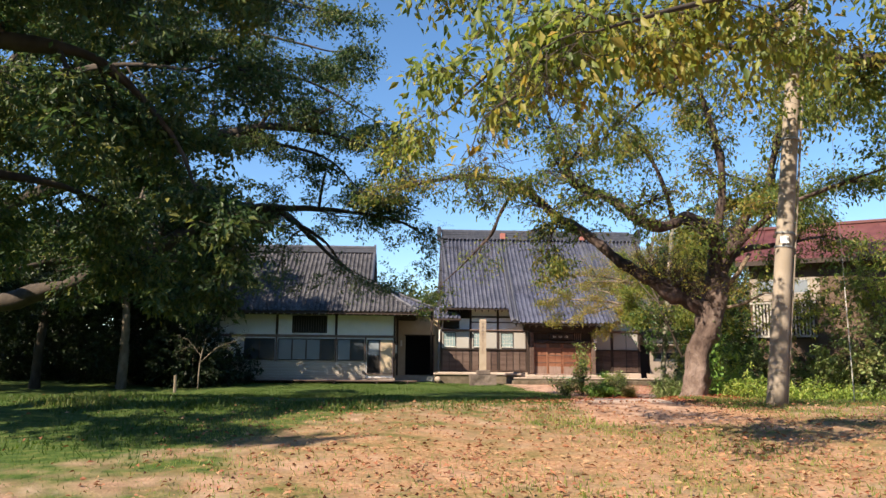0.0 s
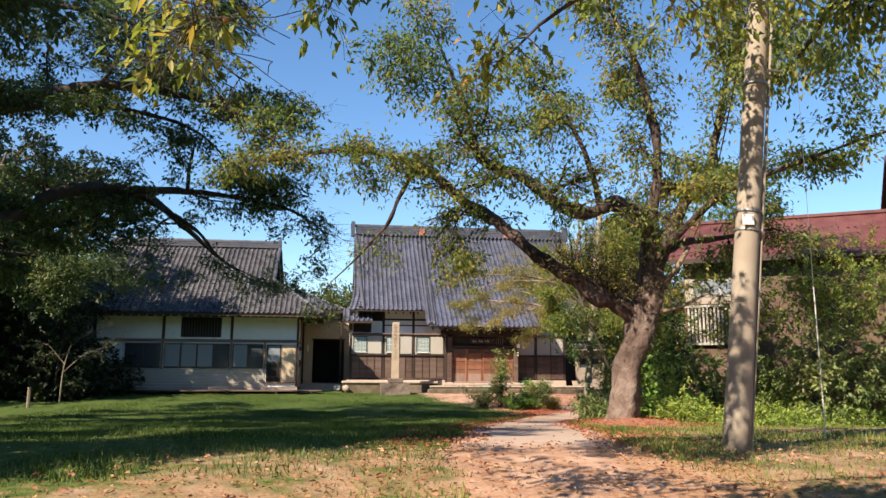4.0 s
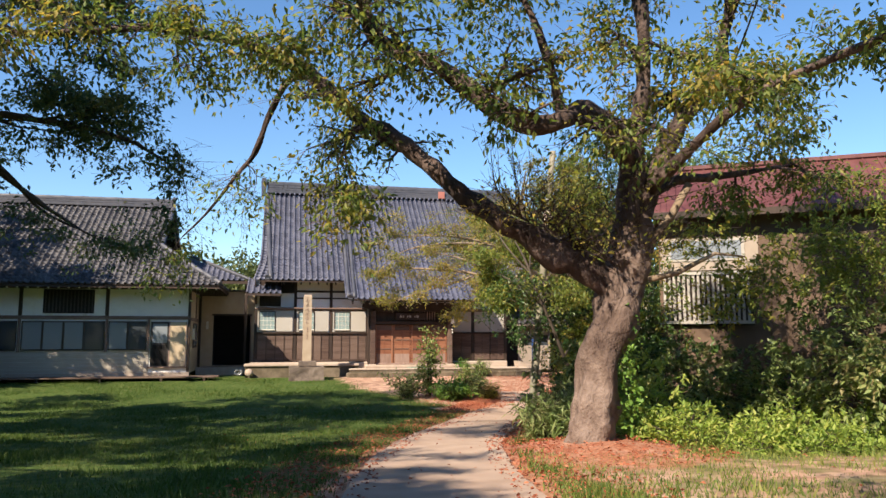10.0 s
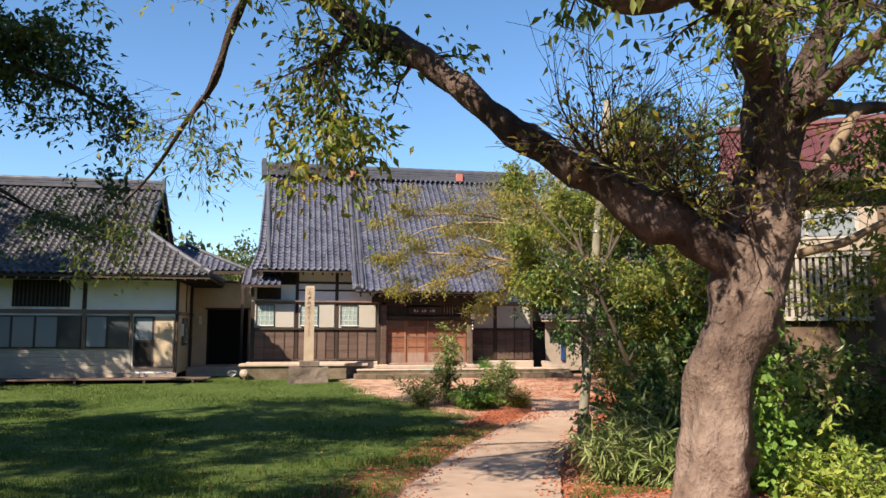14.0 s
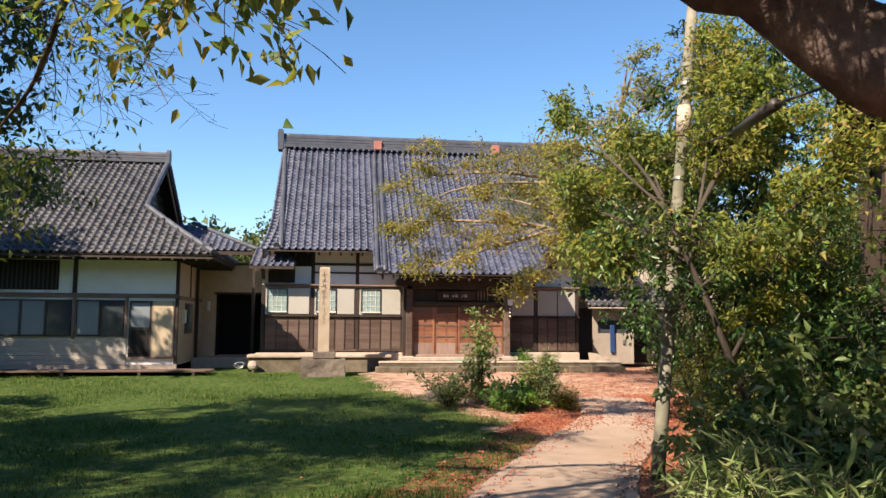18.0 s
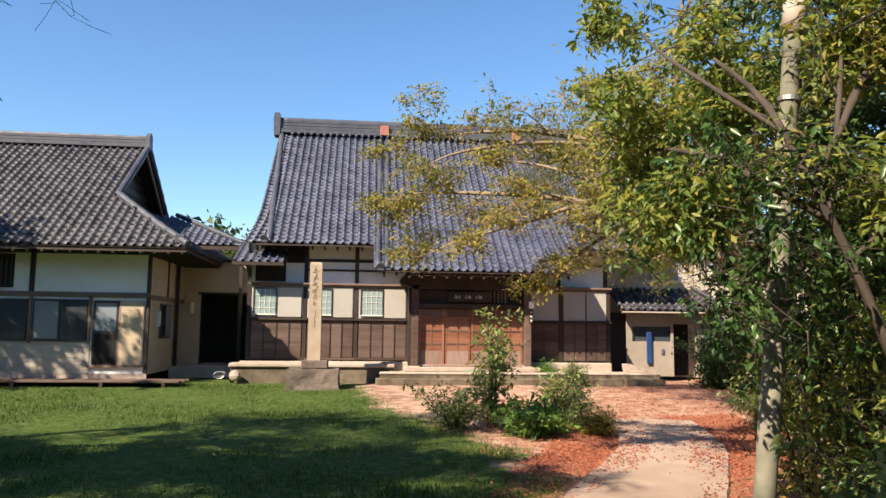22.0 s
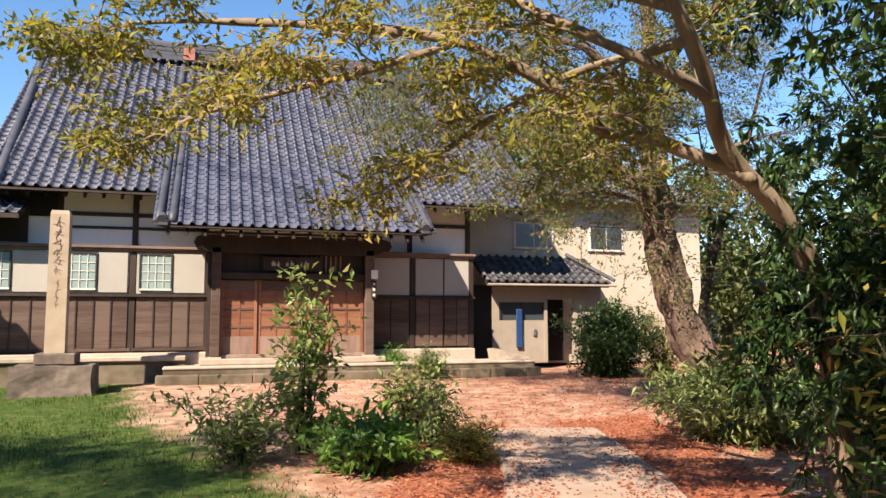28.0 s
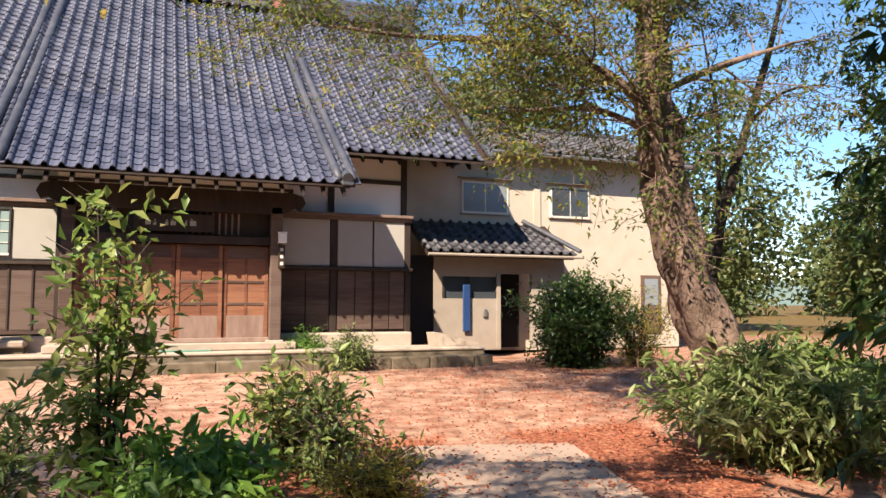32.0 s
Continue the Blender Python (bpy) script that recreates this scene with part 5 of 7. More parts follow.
def small_pole():
    """The slimmer pole among the leaves beside the path, and the black-sleeved cable from it to the cherry."""
    px = lambda z: -0.725 + 0.102 * (z - 1.0)
    y = 26.4
    p = empty("slim_pole", px(-0.2), y, -0.2, "slim mottled concrete pole standing among shrubs", "pole")
    part("shaft", tube([(px(z), y, z) for z in (-0.4 + 0.7 * i for i in range(11))], [0.098 - 0.0022 * i for i in range(11)], 20), POLE_SHADED, p, smooth=True)
    part("collar", tube([(px(4.55), y, 4.55), (px(5.0), y, 5.0)], [0.105, 0.104], 20), CONCRETE, p, "pale sleeve round the pole", smooth=True)
    part("bracket", box(px(4.1) + 0.09, px(4.1) + 0.36, y - 0.05, y + 0.05, 4.02, 4.14, 0.01), FRAME_D, p)
    for z in (3.9, 5.3):
        part("band", tube([(px(z), y, z), (px(z + 0.04), y, z + 0.04)], [0.104, 0.104], 18), STEEL, p)
    c = empty("sleeved_cable", -0.45, 24.7, 4.2, "thin cable in a thick black sleeve between pole and cherry", "cable")
    part("wire", tube([(px(4.3), y - 0.1, 4.35), (-0.46, 25.4, 4.24), (-0.47, 24.7, 4.2)], 0.012, 6), FRAME_D, c)
    part("sleeve", tube([(-0.47, 24.75, 4.2), (-1.0, 23.5, 3.98), (-1.62, 22.1, 3.72)], 0.055, 14), FRAME_D, c, "black plastic cable sleeve", smooth=True)
    part("wire", tube([(-1.62, 22.1, 3.72), (-1.62, 20.6, 3.6), (-1.5, 19.6, 3.6)], 0.012, 6), FRAME_D, c)


small_pole()


def stay_wire():
    s = empty("stay_wire", -1.25, 13.5, 0.3, "pale guarded stay wire anchored in the undergrowth", "wire")
    part("guard", tube([(-1.28, 13.5, 0.3), (-1.35, 13.45, 2.75)], 0.010, 8), FRAME_W, s)
    part("cable", tube([(-1.35, 13.45, 2.75), (-1.50, 13.3, 8.0)], 0.004, 6), STEEL, s)


stay_wire()


def overhead_cable():
    a, b = Vector((-3.0, 11.3, 8.2)), Vector((2.9, 26.2, 5.6))
    pts = [a.lerp(b, i / 14) - Vector((0, 0, 0.9 * math.sin(math.pi * i / 14))) for i in range(15)]
    ob = part("overhead_cable", tube(pts, 0.014, 6), FRAME_D)
    tagged(ob, "thin black overhead cable from the pole", "cable")


overhead_cable()


def hose_reel():
    h = empty("garden_hose", -8.75, 45.0, 0.1, "pale coiled garden hose with a small stone beside the wall", "hose")
    for k in range(3):
        r = 0.16 - 0.03 * k
        pts = [(-8.85 + 0.05 * k + r * math.cos(a * math.pi / 8), 44.95 + 0.03 * k, 0.17 + 0.02 * k + 0.7 * r * math.sin(a * math.pi / 8)) for a in range(17)]
        part("coil", tube(pts, 0.016, 7), STEEL, h)
    bm = bmesh.new()
    bmesh.ops.create_icosphere(bm, subdivisions=2, radius=0.2)
    for v in bm.verts:
        v.co = Vector((v.co.x * 1.0, v.co.y * 0.8, v.co.z * 0.9)) * (1 + 0.18 * noise.noise(v.co * 6)) + Vector((-8.35, 44.95, 0.16))
    st = part("garden_stone", bm, CONCRETE, None, smooth=False)
    tagged(st, "rounded pale garden stone at the wall foot", "stone")


hose_reel()


def far_house():
    f = empty("far_house", 20.0, 62.0, 0.0, "distant low house with a grey roof", "house")
    part("wall", box(16, 25, 62, 68, 0, 3.4), PALE, f)
    part("roof", prism_x([(61.2, 3.3), (65, 5.0), (68.8, 3.3), (68.8, 3.15), (65, 4.8), (61.2, 3.15)], 15.4, 25.6), TILE_B, f)
    for x in (17.2, 20.0, 22.6):
        w = part("window", box(x, x + 1.4, 61.95, 62.0, 1.2, 2.4), FRAME_W, f)
        part("pane", box(x + 0.06, x + 1.34, 61.93, 61.949, 1.26, 2.34), PANE_DARK, w)


far_house()

# ---- plants ----
def leaf_arrays(pos, dirs, size, width, rs, fold=0.25):
    """Folded kite-shaped leaves at pos, pointing along dirs."""
    n = len(pos)
    d = dirs / (np.linalg.norm(dirs, axis=1, keepdims=True) + 1e-9)
    r = rs.normal(size=(n, 3)) * 0.5 + np.array((0, 0, 0.9))
    s = np.cross(d, r)
    s /= np.linalg.norm(s, axis=1, keepdims=True) + 1e-9
    nn = np.cross(s, d)
    L = size[:, None]
    Wd = L * width
    v = np.stack([pos, pos + d * L * 0.42 + s * Wd * 0.5 + nn * L * fold * width, pos + d * L - nn * L * 0.12, pos + d * L * 0.42 - s * Wd * 0.5 + nn * L * fold * width], 1)
    i = np.arange(n)[:, None] * 4
    f = np.concatenate([i + np.array([[0, 1, 2]]), i + np.array([[0, 2, 3]])], 1).reshape(-1, 3)
    return v.reshape(-1, 3), f


def scatter(centres, spread, count, size, rs, droop=0.4, width=0.45, outward=None):
    """Leaves strewn round centres (rows of x, y, z); count is for each centre."""
    c = np.repeat(np.asarray(centres, dtype=float), count, 0)
    off = rs.normal(size=c.shape) * np.asarray(spread)
    pos = c + off
    d = rs.normal(size=c.shape) + np.array((0, 0, -droop))
    if outward is not None:
        d = d + outward * off / (np.linalg.norm(off, axis=1, keepdims=True) + 1e-6)
    sz = size * rs.uniform(0.6, 1.25, len(c))
    return leaf_arrays(pos, d, sz, width, rs)


def grow(bm, twigs, p, d, length, r, level, rng, droop, spread, flat=0.55):
    """A branch that bends as it goes, and its side branches; flat: how far they rise and fall."""
    p, d = Vector(p), Vector(d).normalized()
    n = 5 if level else 2
    pts, rad = [p.copy()], [r]
    for i in range(n):
        d = (d + Vector((rng.gauss(0, 0.22), rng.gauss(0, 0.22), rng.gauss(0, 0.16) - droop * 0.12))).normalized()
        p = p + d * (length / n)
        pts.append(p.copy())
        rad.append(max(r * (1 - 0.8 * (i + 1) / n), 0.003))
    add_tube(bm, pts, rad, 5 if level else 3, False)
    if level == 0:
        twigs.append(pts)
        return
    for i in range(1, len(pts)):
        for _ in range(2):
            side = Vector((rng.gauss(0, 1), rng.gauss(0, 1), rng.gauss(0, flat)))
            dd = ((pts[i] - pts[i - 1]).normalized() * (1 - spread) + side.normalized() * spread * 1.4)
            grow(bm, twigs, pts[i], dd, length * rng.uniform(0.4, 0.62), rad[i] * 0.65, level - 1, rng, droop, spread, flat)


def twig_leaves(twigs, per, size, rs, droop=0.5, width=0.42, jitter=0.05):
    seg = twigs if isinstance(twigs, np.ndarray) else np.array([[list(q) for q in t] for t in twigs])
    n, k, _ = seg.shape
    m = n * per
    ti = np.repeat(np.arange(n), per)
    u = rs.uniform(0.15, 1.0, m) * (k - 1)
    a = np.minimum(u.astype(int), k - 2)
    w = (u - a)[:, None]
    p0, p1 = seg[ti, a], seg[ti, a + 1]
    pos = p0 * (1 - w) + p1 * w + rs.normal(size=(m, 3)) * jitter
    d = (p1 - p0) / (np.linalg.norm(p1 - p0, axis=1, keepdims=True) + 1e-9) * 0.7 + rs.normal(size=(m, 3)) * 0.75 + np.array((0, 0, -droop))
    sz = size * rs.uniform(0.6, 1.2, m)
    return leaf_arrays(pos, d, sz, width, rs)


def build_tree(name, label, trunk, limbs, bark, leaf, seed, per, size, side=(1.6, 2), gap=0.7, droop=0.5, first=0.35, spread=0.55, width=0.42, category="tree", rough=0.3, jitter=0.06, keep=None, flat=0.55, limb_bark=None):
    """trunk and limbs: rows of (x, y, z, radius). side: length of the side branches, and levels under them."""
    rng, rs = random.Random(seed), np.random.RandomState(seed)
    t = empty(name, trunk[0][0], trunk[0][1], trunk[0][2], label, category)
    line = smooth_line([q[:3] for q in trunk], 9)
    rad = np.interp(np.linspace(0, len(trunk) - 1, len(line)), range(len(trunk)), [q[3] for q in trunk])
    bm = bmesh.new()
    add_tube(bm, line, list(rad), 26, True, rough)
    part("trunk", bm, bark, t, smooth=True)
    twigs, fine = [], bmesh.new()
    for lm in limbs:
        ll = smooth_line([q[:3] for q in lm], 7)
        lr = np.interp(np.linspace(0, len(lm) - 1, len(ll)), range(len(lm)), [q[3] for q in lm])
        ll = [q + noise.noise_vector(q * 2.3) * r * 0.45 for q, r in zip(ll, lr)]
        lr = [r * (1 + 0.35 * noise.noise(q * 2.9)) for q, r in zip(ll, lr)]
        bm = bmesh.new()
        add_tube(bm, ll, lr, 14, True, rough)
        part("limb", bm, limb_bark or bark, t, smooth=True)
        run, nxt = 0.0, 0.0
        total = sum((b - a).length for a, b in zip(ll, ll[1:]))
        for i in range(1, len(ll)):
            run += (ll[i] - ll[i - 1]).length
            if run < total * first or run < nxt:
                continue
            nxt = run + gap * rng.uniform(0.6, 1.4)
            if keep and rng.random() > keep(ll[i].x, ll[i].y, ll[i].z):
                continue
            tang = (ll[i] - ll[i - 1]).normalized()
            sd = Vector((rng.gauss(0, 1), rng.gauss(0, 1), rng.gauss(0.1, 0.6))).normalized()
            grow(fine, twigs, ll[i], tang * 0.45 + sd * 0.8, side[0] * rng.uniform(0.7, 1.25), max(lr[i] * 0.45, 0.012), side[1] - 1, rng, droop, spread, flat)
        grow(fine, twigs, ll[-1], ll[-1] - ll[-2], side[0] * 0.8, max(lr[-1], 0.01), side[1] - 1, rng, droop, spread, flat)
    tagged(part("twig_mass", fine, limb_bark or bark, t), kind="stuff")
    if keep:
        twigs = [q for q in twigs if rng.random() < keep(q[-1].x, q[-1].y, q[-1].z)]
    if per:
        v, f = twig_leaves(twigs, per, size, rs, droop, width, jitter)
        tagged(raw_part("crown", v, f, leaf, t), kind="stuff")
    return t


def fork_shoots(t):
    """Thin dry shoots bristling round the cherry's fork and along its lower limb."""
    rng, rs = random.Random(13), np.random.RandomState(13)
    bm, tw = bmesh.new(), []
    for i in range(150):
        k = rng.random()
        p = Vector((-1.75, 19.2, 2.9)).lerp(Vector((-3.9, 19.4, 3.95)), k * 0.85) if i % 3 else Vector((-1.6 + rng.uniform(-0.3, 0.3), 19.2, 2.8 + rng.uniform(0, 2.2)))
        d = Vector((rng.gauss(-0.1, 0.7), rng.gauss(-0.3, 0.5), rng.uniform(0.1, 1.2)))
        grow(bm, tw, p, d, rng.uniform(0.5, 1.3), 0.011, 1 if i % 2 else 0, rng, 0.1, 0.35)
    tagged(part("dry_shoot_mass", bm, BARK_L, t), kind="stuff")
    v, f = twig_leaves(tw[::4], 4, 0.10, rs, 0.4, 0.42, 0.06)
    tagged(raw_part("shoot_leaves", v, f, LEAF_YELLOW, t), kind="stuff")


def cherry():
    t = build_tree(
        "cherry_tree", "old cherry tree with a thick furrowed leaning trunk beside the path",
        [(-2.26, 19.4, 0.0, 0.52), (-2.24, 19.4, 0.35, 0.37), (-2.14, 19.4, 1.0, 0.315), (-2.02, 19.4, 1.7, 0.315), (-1.74, 19.4, 2.5, 0.34), (-1.55, 19.4, 3.1, 0.31), (-1.47, 19.4, 3.6, 0.28), (-1.5, 19.4, 4.0, 0.2)],
        [
            [(-1.75, 19.4, 2.55, 0.25), (-2.4, 19.4, 2.97, 0.20), (-3.13, 19.6, 3.42, 0.175), (-4.15, 20.1, 4.20, 0.15), (-5.00, 20.7, 5.15, 0.135), (-5.72, 21.2, 5.68, 0.12), (-6.7, 21.2, 6.5, 0.10), (-8.5, 20.4, 6.65, 0.075), (-10.3, 19.6, 6.1, 0.03)],
            [(-1.5, 19.35, 3.6, 0.20), (-1.55, 19.4, 4.6, 0.17), (-1.98, 18.9, 5.05, 0.16), (-2.6, 18.5, 5.12, 0.155), (-3.25, 18.3, 4.86, 0.15), (-3.9, 18.4, 5.0, 0.14), (-4.7, 18.6, 5.65, 0.12), (-5.65, 18.7, 6.1, 0.10), (-6.0, 18.7, 7.2, 0.06), (-6.6, 18.6, 8.6, 0.03)],
            [(-1.45, 19.4, 3.2, 0.19), (-1.15, 19.4, 4.3, 0.16), (-0.45, 19.4, 5.5, 0.13), (0.15, 19.4, 6.3, 0.12), (0.7, 19.4, 8.6, 0.06), (1.2, 19.3, 10.2, 0.03)],
            [(-1.5, 19.4, 3.8, 0.17), (-1.42, 19.35, 5.0, 0.15), (-1.25, 19.2, 6.6, 0.11), (-1.8, 19.0, 8.6, 0.07), (-2.6, 18.7, 10.0, 0.03)],
            [(-1.3, 19.5, 3.9, 0.10), (-0.4, 19.9, 4.5, 0.085), (0.9, 20.4, 4.75, 0.06), (2.4, 20.9, 5.1, 0.03)],
            [(-6.0, 21.2, 5.95, 0.08), (-6.35, 21.7, 6.45, 0.072), (-6.85, 22.2, 6.55, 0.06), (-7.2, 22.7, 6.0, 0.05), (-7.44, 23.05, 5.4, 0.045), (-7.95, 23.7, 4.85, 0.036), (-8.46, 24.48, 4.37, 0.026), (-8.95, 24.9, 3.95, 0.012)],
            [(-5.3, 20.9, 5.4, 0.05), (-5.6, 20.8, 5.4, 0.04), (-5.85, 20.7, 5.1, 0.026), (-6.0, 20.6, 4.75, 0.012)],
            [(-3.0, 18.4, 4.95, 0.07), (-3.3, 18.3, 6.0, 0.055), (-3.9, 18.6, 7.6, 0.03)],
            [(-1.2, 19.3, 4.2, 0.09), (-0.5, 17.8, 5.2, 0.07), (0.4, 16.3, 5.6, 0.05), (1.4, 15.0, 5.9, 0.02)],
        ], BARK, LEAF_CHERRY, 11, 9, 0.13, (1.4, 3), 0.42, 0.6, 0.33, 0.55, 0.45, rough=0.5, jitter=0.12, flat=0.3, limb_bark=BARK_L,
        keep=lambda x, y, z: (0.3 if x < -6.6 else 0.27) if y > 21.4 else (0.55 if x < -3.2 and z < 6.8 else (0.6 if x < 0.5 and z < 5.2 else 0.85)))
    # the pale stub of a sawn branch at the fork
    part("branch_stub", tube([(-1.25, 19.2, 3.35), (-0.95, 19.1, 3.75), (-0.68, 19.0, 4.25)], [0.07, 0.06, 0.055], 10, 0.3), BARK_T, t, "pale sawn branch stub", smooth=True)
    part("branch_stub", tube([(-1.35, 19.15, 2.75), (-0.95, 19.0, 2.85), (-0.35, 18.9, 3.15), (0.1, 18.8, 3.1)], [0.05, 0.04, 0.028, 0.012], 8, 0.3), BARK_T, t, smooth=True)
    fork_shoots(t)
    # ivy climbing the trunk
    rs = np.random.RandomState(4)
    c = [(-1.82 + 0.25 * rs.rand(), 19.05 + 0.3 * rs.rand(), 0.4 + 1.9 * rs.rand()) for _ in range(40)]
    v, f = scatter(c, (0.07, 0.05, 0.12), 6, 0.09, rs, 0.8, 0.7)
    ivy = tagged(raw_part("ivy", v, f, LEAF_BRIGHT), "light green ivy climbing the cherry trunk", "ivy", kind="stuff")
    return t


cherry()


def left_tree():
    build_tree(
        "spreading_tree", "large dark spreading tree with long low limbs over the lawn",
        [(-26.5, 23.5, -0.3, 0.7), (-26.4, 23.6, 1.5, 0.52), (-26.0, 23.8, 3.5, 0.48), (-25.4, 24.0, 5.5, 0.4), (-25.0, 24.2, 8, 0.3), (-24.6, 24.2, 11.5, 0.15)],
        [
            [(-25.8, 23.9, 2.4, 0.30), (-22.0, 24.0, 3.4, 0.27), (-19.4, 24.3, 4.6, 0.25), (-17.76, 24.6, 5.6, 0.23), (-16.6, 26.2, 6.75, 0.20), (-15.2, 27.4, 6.85, 0.15), (-14.2, 29.0, 6.2, 0.10), (-13.3, 30.4, 5.4, 0.06), (-12.4, 31.4, 4.8, 0.025)],
            [(-15.6, 27.0, 6.9, 0.14), (-13.9, 26.6, 6.85, 0.10), (-12.4, 26.6, 6.75, 0.075), (-10.65, 26.6, 6.45, 0.045), (-9.7, 26.8, 6.0, 0.015)],
            [(-13.6, 26.6, 6.85, 0.06), (-13.4, 25.8, 7.5, 0.05), (-13.2, 25.6, 8.5, 0.02)],
            [(-15.2, 27.4, 6.8, 0.08), (-13.6, 28.0, 5.9, 0.06), (-12.8, 28.6, 5.0, 0.04), (-11.8, 29.4, 4.5, 0.015)],
            [(-25.4, 24.0, 5.5, 0.24), (-20.0, 22.2, 7.0, 0.21), (-16.9, 22.0, 7.9, 0.19), (-15.4, 22.1, 8.5, 0.16), (-14.2, 22.6, 8.75, 0.12), (-12.6, 23.0, 8.6, 0.07), (-11.2, 23.2, 8.2, 0.03)],
            [(-21.0, 22.5, 7.6, 0.12), (-17.0, 23.6, 8.6, 0.09), (-13.6, 24.8, 8.5, 0.05), (-12.2, 25.6, 7.6, 0.02)],
            [(-25.0, 24.2, 8.0, 0.2), (-22.0, 24.5, 10.5, 0.14), (-18.0, 24.5, 11.8, 0.09), (-14.0, 24.8, 11.2, 0.05), (-11.8, 25.0, 10.0, 0.02)],
            [(-25.6, 23.8, 4.6, 0.2), (-23.0, 20.0, 6.2, 0.14), (-20.0, 16.5, 7.0, 0.1), (-17.0, 14.5, 7.4, 0.06), (-14.5, 13.5, 7.0, 0.03)],
            [(-24.8, 24.2, 9.5, 0.16), (-23.5, 21.0, 11.5, 0.1), (-21.0, 17.5, 12.5, 0.06), (-18.5, 15.5, 12.0, 0.03)],
            [(-26.0, 23.8, 3.2, 0.16), (-23.5, 26.5, 4.6, 0.11), (-21.0, 30.0, 5.3, 0.07), (-18.6, 33.0, 5.2, 0.03)],
            [(-24.9, 24.2, 9.0, 0.16), (-21.5, 26.0, 12.5, 0.11), (-17.5, 27.0, 14.0, 0.07), (-13.5, 27.5, 13.5, 0.03)],
            [(-24.7, 24.2, 10.5, 0.14), (-20.5, 22.0, 13.5, 0.09), (-17.5, 20.5, 13.6, 0.04)],
            [(-25.9, 23.6, 3.4, 0.15), (-24.0, 19.5, 4.4, 0.1), (-21.5, 16.0, 4.9, 0.06), (-19.5, 14.0, 4.6, 0.03)],
            [(-24.9, 24.2, 9.2, 0.15), (-20.5, 20.0, 11.6, 0.1), (-17.5, 18.0, 12.2, 0.04)],
            [(-24.8, 24.2, 10.0, 0.14), (-20.0, 25.0, 12.6, 0.09), (-16.0, 22.6, 13.2, 0.06), (-13.4, 21.6, 12.4, 0.03)],
            [(-25.0, 24.2, 8.0, 0.2), (-21.0, 19.0, 9.0, 0.14), (-17.5, 16.0, 9.6, 0.09), (-14.6, 14.0, 9.2, 0.04)],
        ], BARK_D, LEAF_DARK, 21, 15, 0.15, (2.1, 3), 0.9, 0.3, 0.3, 0.62, 0.48, flat=0.2, jitter=0.09,
        keep=lambda x, y, z: 0.0 if x > -9.2 else (0.36 if z < 6.2 and x > -17 else (0.68 if x > -17 else 1.0)))


left_tree()


def near_left_tree():
    build_tree(
        "shady_tree", "dense dark tree with hanging leafage at the lawn's near edge",
        [(-19.5, 6.0, -0.3, 0.5), (-19.4, 6.1, 2.0, 0.4), (-19.0, 6.4, 4.5, 0.34), (-18.6, 6.8, 8.0, 0.22), (-18.3, 7.0, 11.5, 0.1)],
        [
            [(-19.2, 6.3, 3.6, 0.2), (-17.0, 8.2, 5.2, 0.14), (-15.0, 9.4, 5.6, 0.09), (-13.8, 10.0, 4.6, 0.04), (-13.3, 10.2, 3.4, 0.015)],
            [(-19.0, 6.4, 4.5, 0.18), (-16.8, 7.2, 6.8, 0.12), (-14.8, 8.2, 7.6, 0.07), (-13.4, 8.8, 7.2, 0.03)],
            [(-18.8, 6.6, 6.0, 0.16), (-17.0, 9.5, 8.2, 0.1), (-15.2, 11.4, 8.8, 0.06), (-13.6, 12.2, 8.2, 0.03)],
            [(-18.6, 6.8, 7.6, 0.14), (-16.0, 8.6, 9.8, 0.09), (-13.9, 10.0, 10.2, 0.04)],
            [(-19.2, 6.2, 3.0, 0.14), (-17.6, 10.0, 4.0, 0.09), (-16.2, 12.4, 4.2, 0.05), (-15.2, 13.4, 3.4, 0.02)],
            [(-18.5, 7.0, 9.0, 0.12), (-17.0, 11.0, 11.0, 0.07), (-15.6, 13.6, 11.0, 0.03)],
            # the next two limbs are added out of view to shade path and lawn
            [(-18.6, 6.8, 7.6, 0.14), (-16.5, 7.6, 9.4, 0.1), (-14.8, 8.2, 10.0, 0.04)],
            [(-19.0, 6.4, 5.0, 0.16), (-19.6, 3.8, 7.0, 0.11), (-19.2, 2.0, 8.0, 0.05)],
            [(-19.1, 6.3, 3.8, 0.12), (-18.4, 10.5, 5.8, 0.09), (-17.6, 14.0, 6.4, 0.05), (-16.8, 16.0, 5.8, 0.02)],
        ], BARK_D, LEAF_DARK, 23, 15, 0.14, (1.6, 3), 0.55, 0.5, 0.3, 0.6, 0.48,
        flat=0.3, keep=lambda x, y, z: 0.85 if z > 8.6 else 0.9 if y > 22.3 + 1.27 * x + 0.27 * z and x < -12.2 - 0.38 * max(0.0, y - 10.6) else 0.08)


near_left_tree()


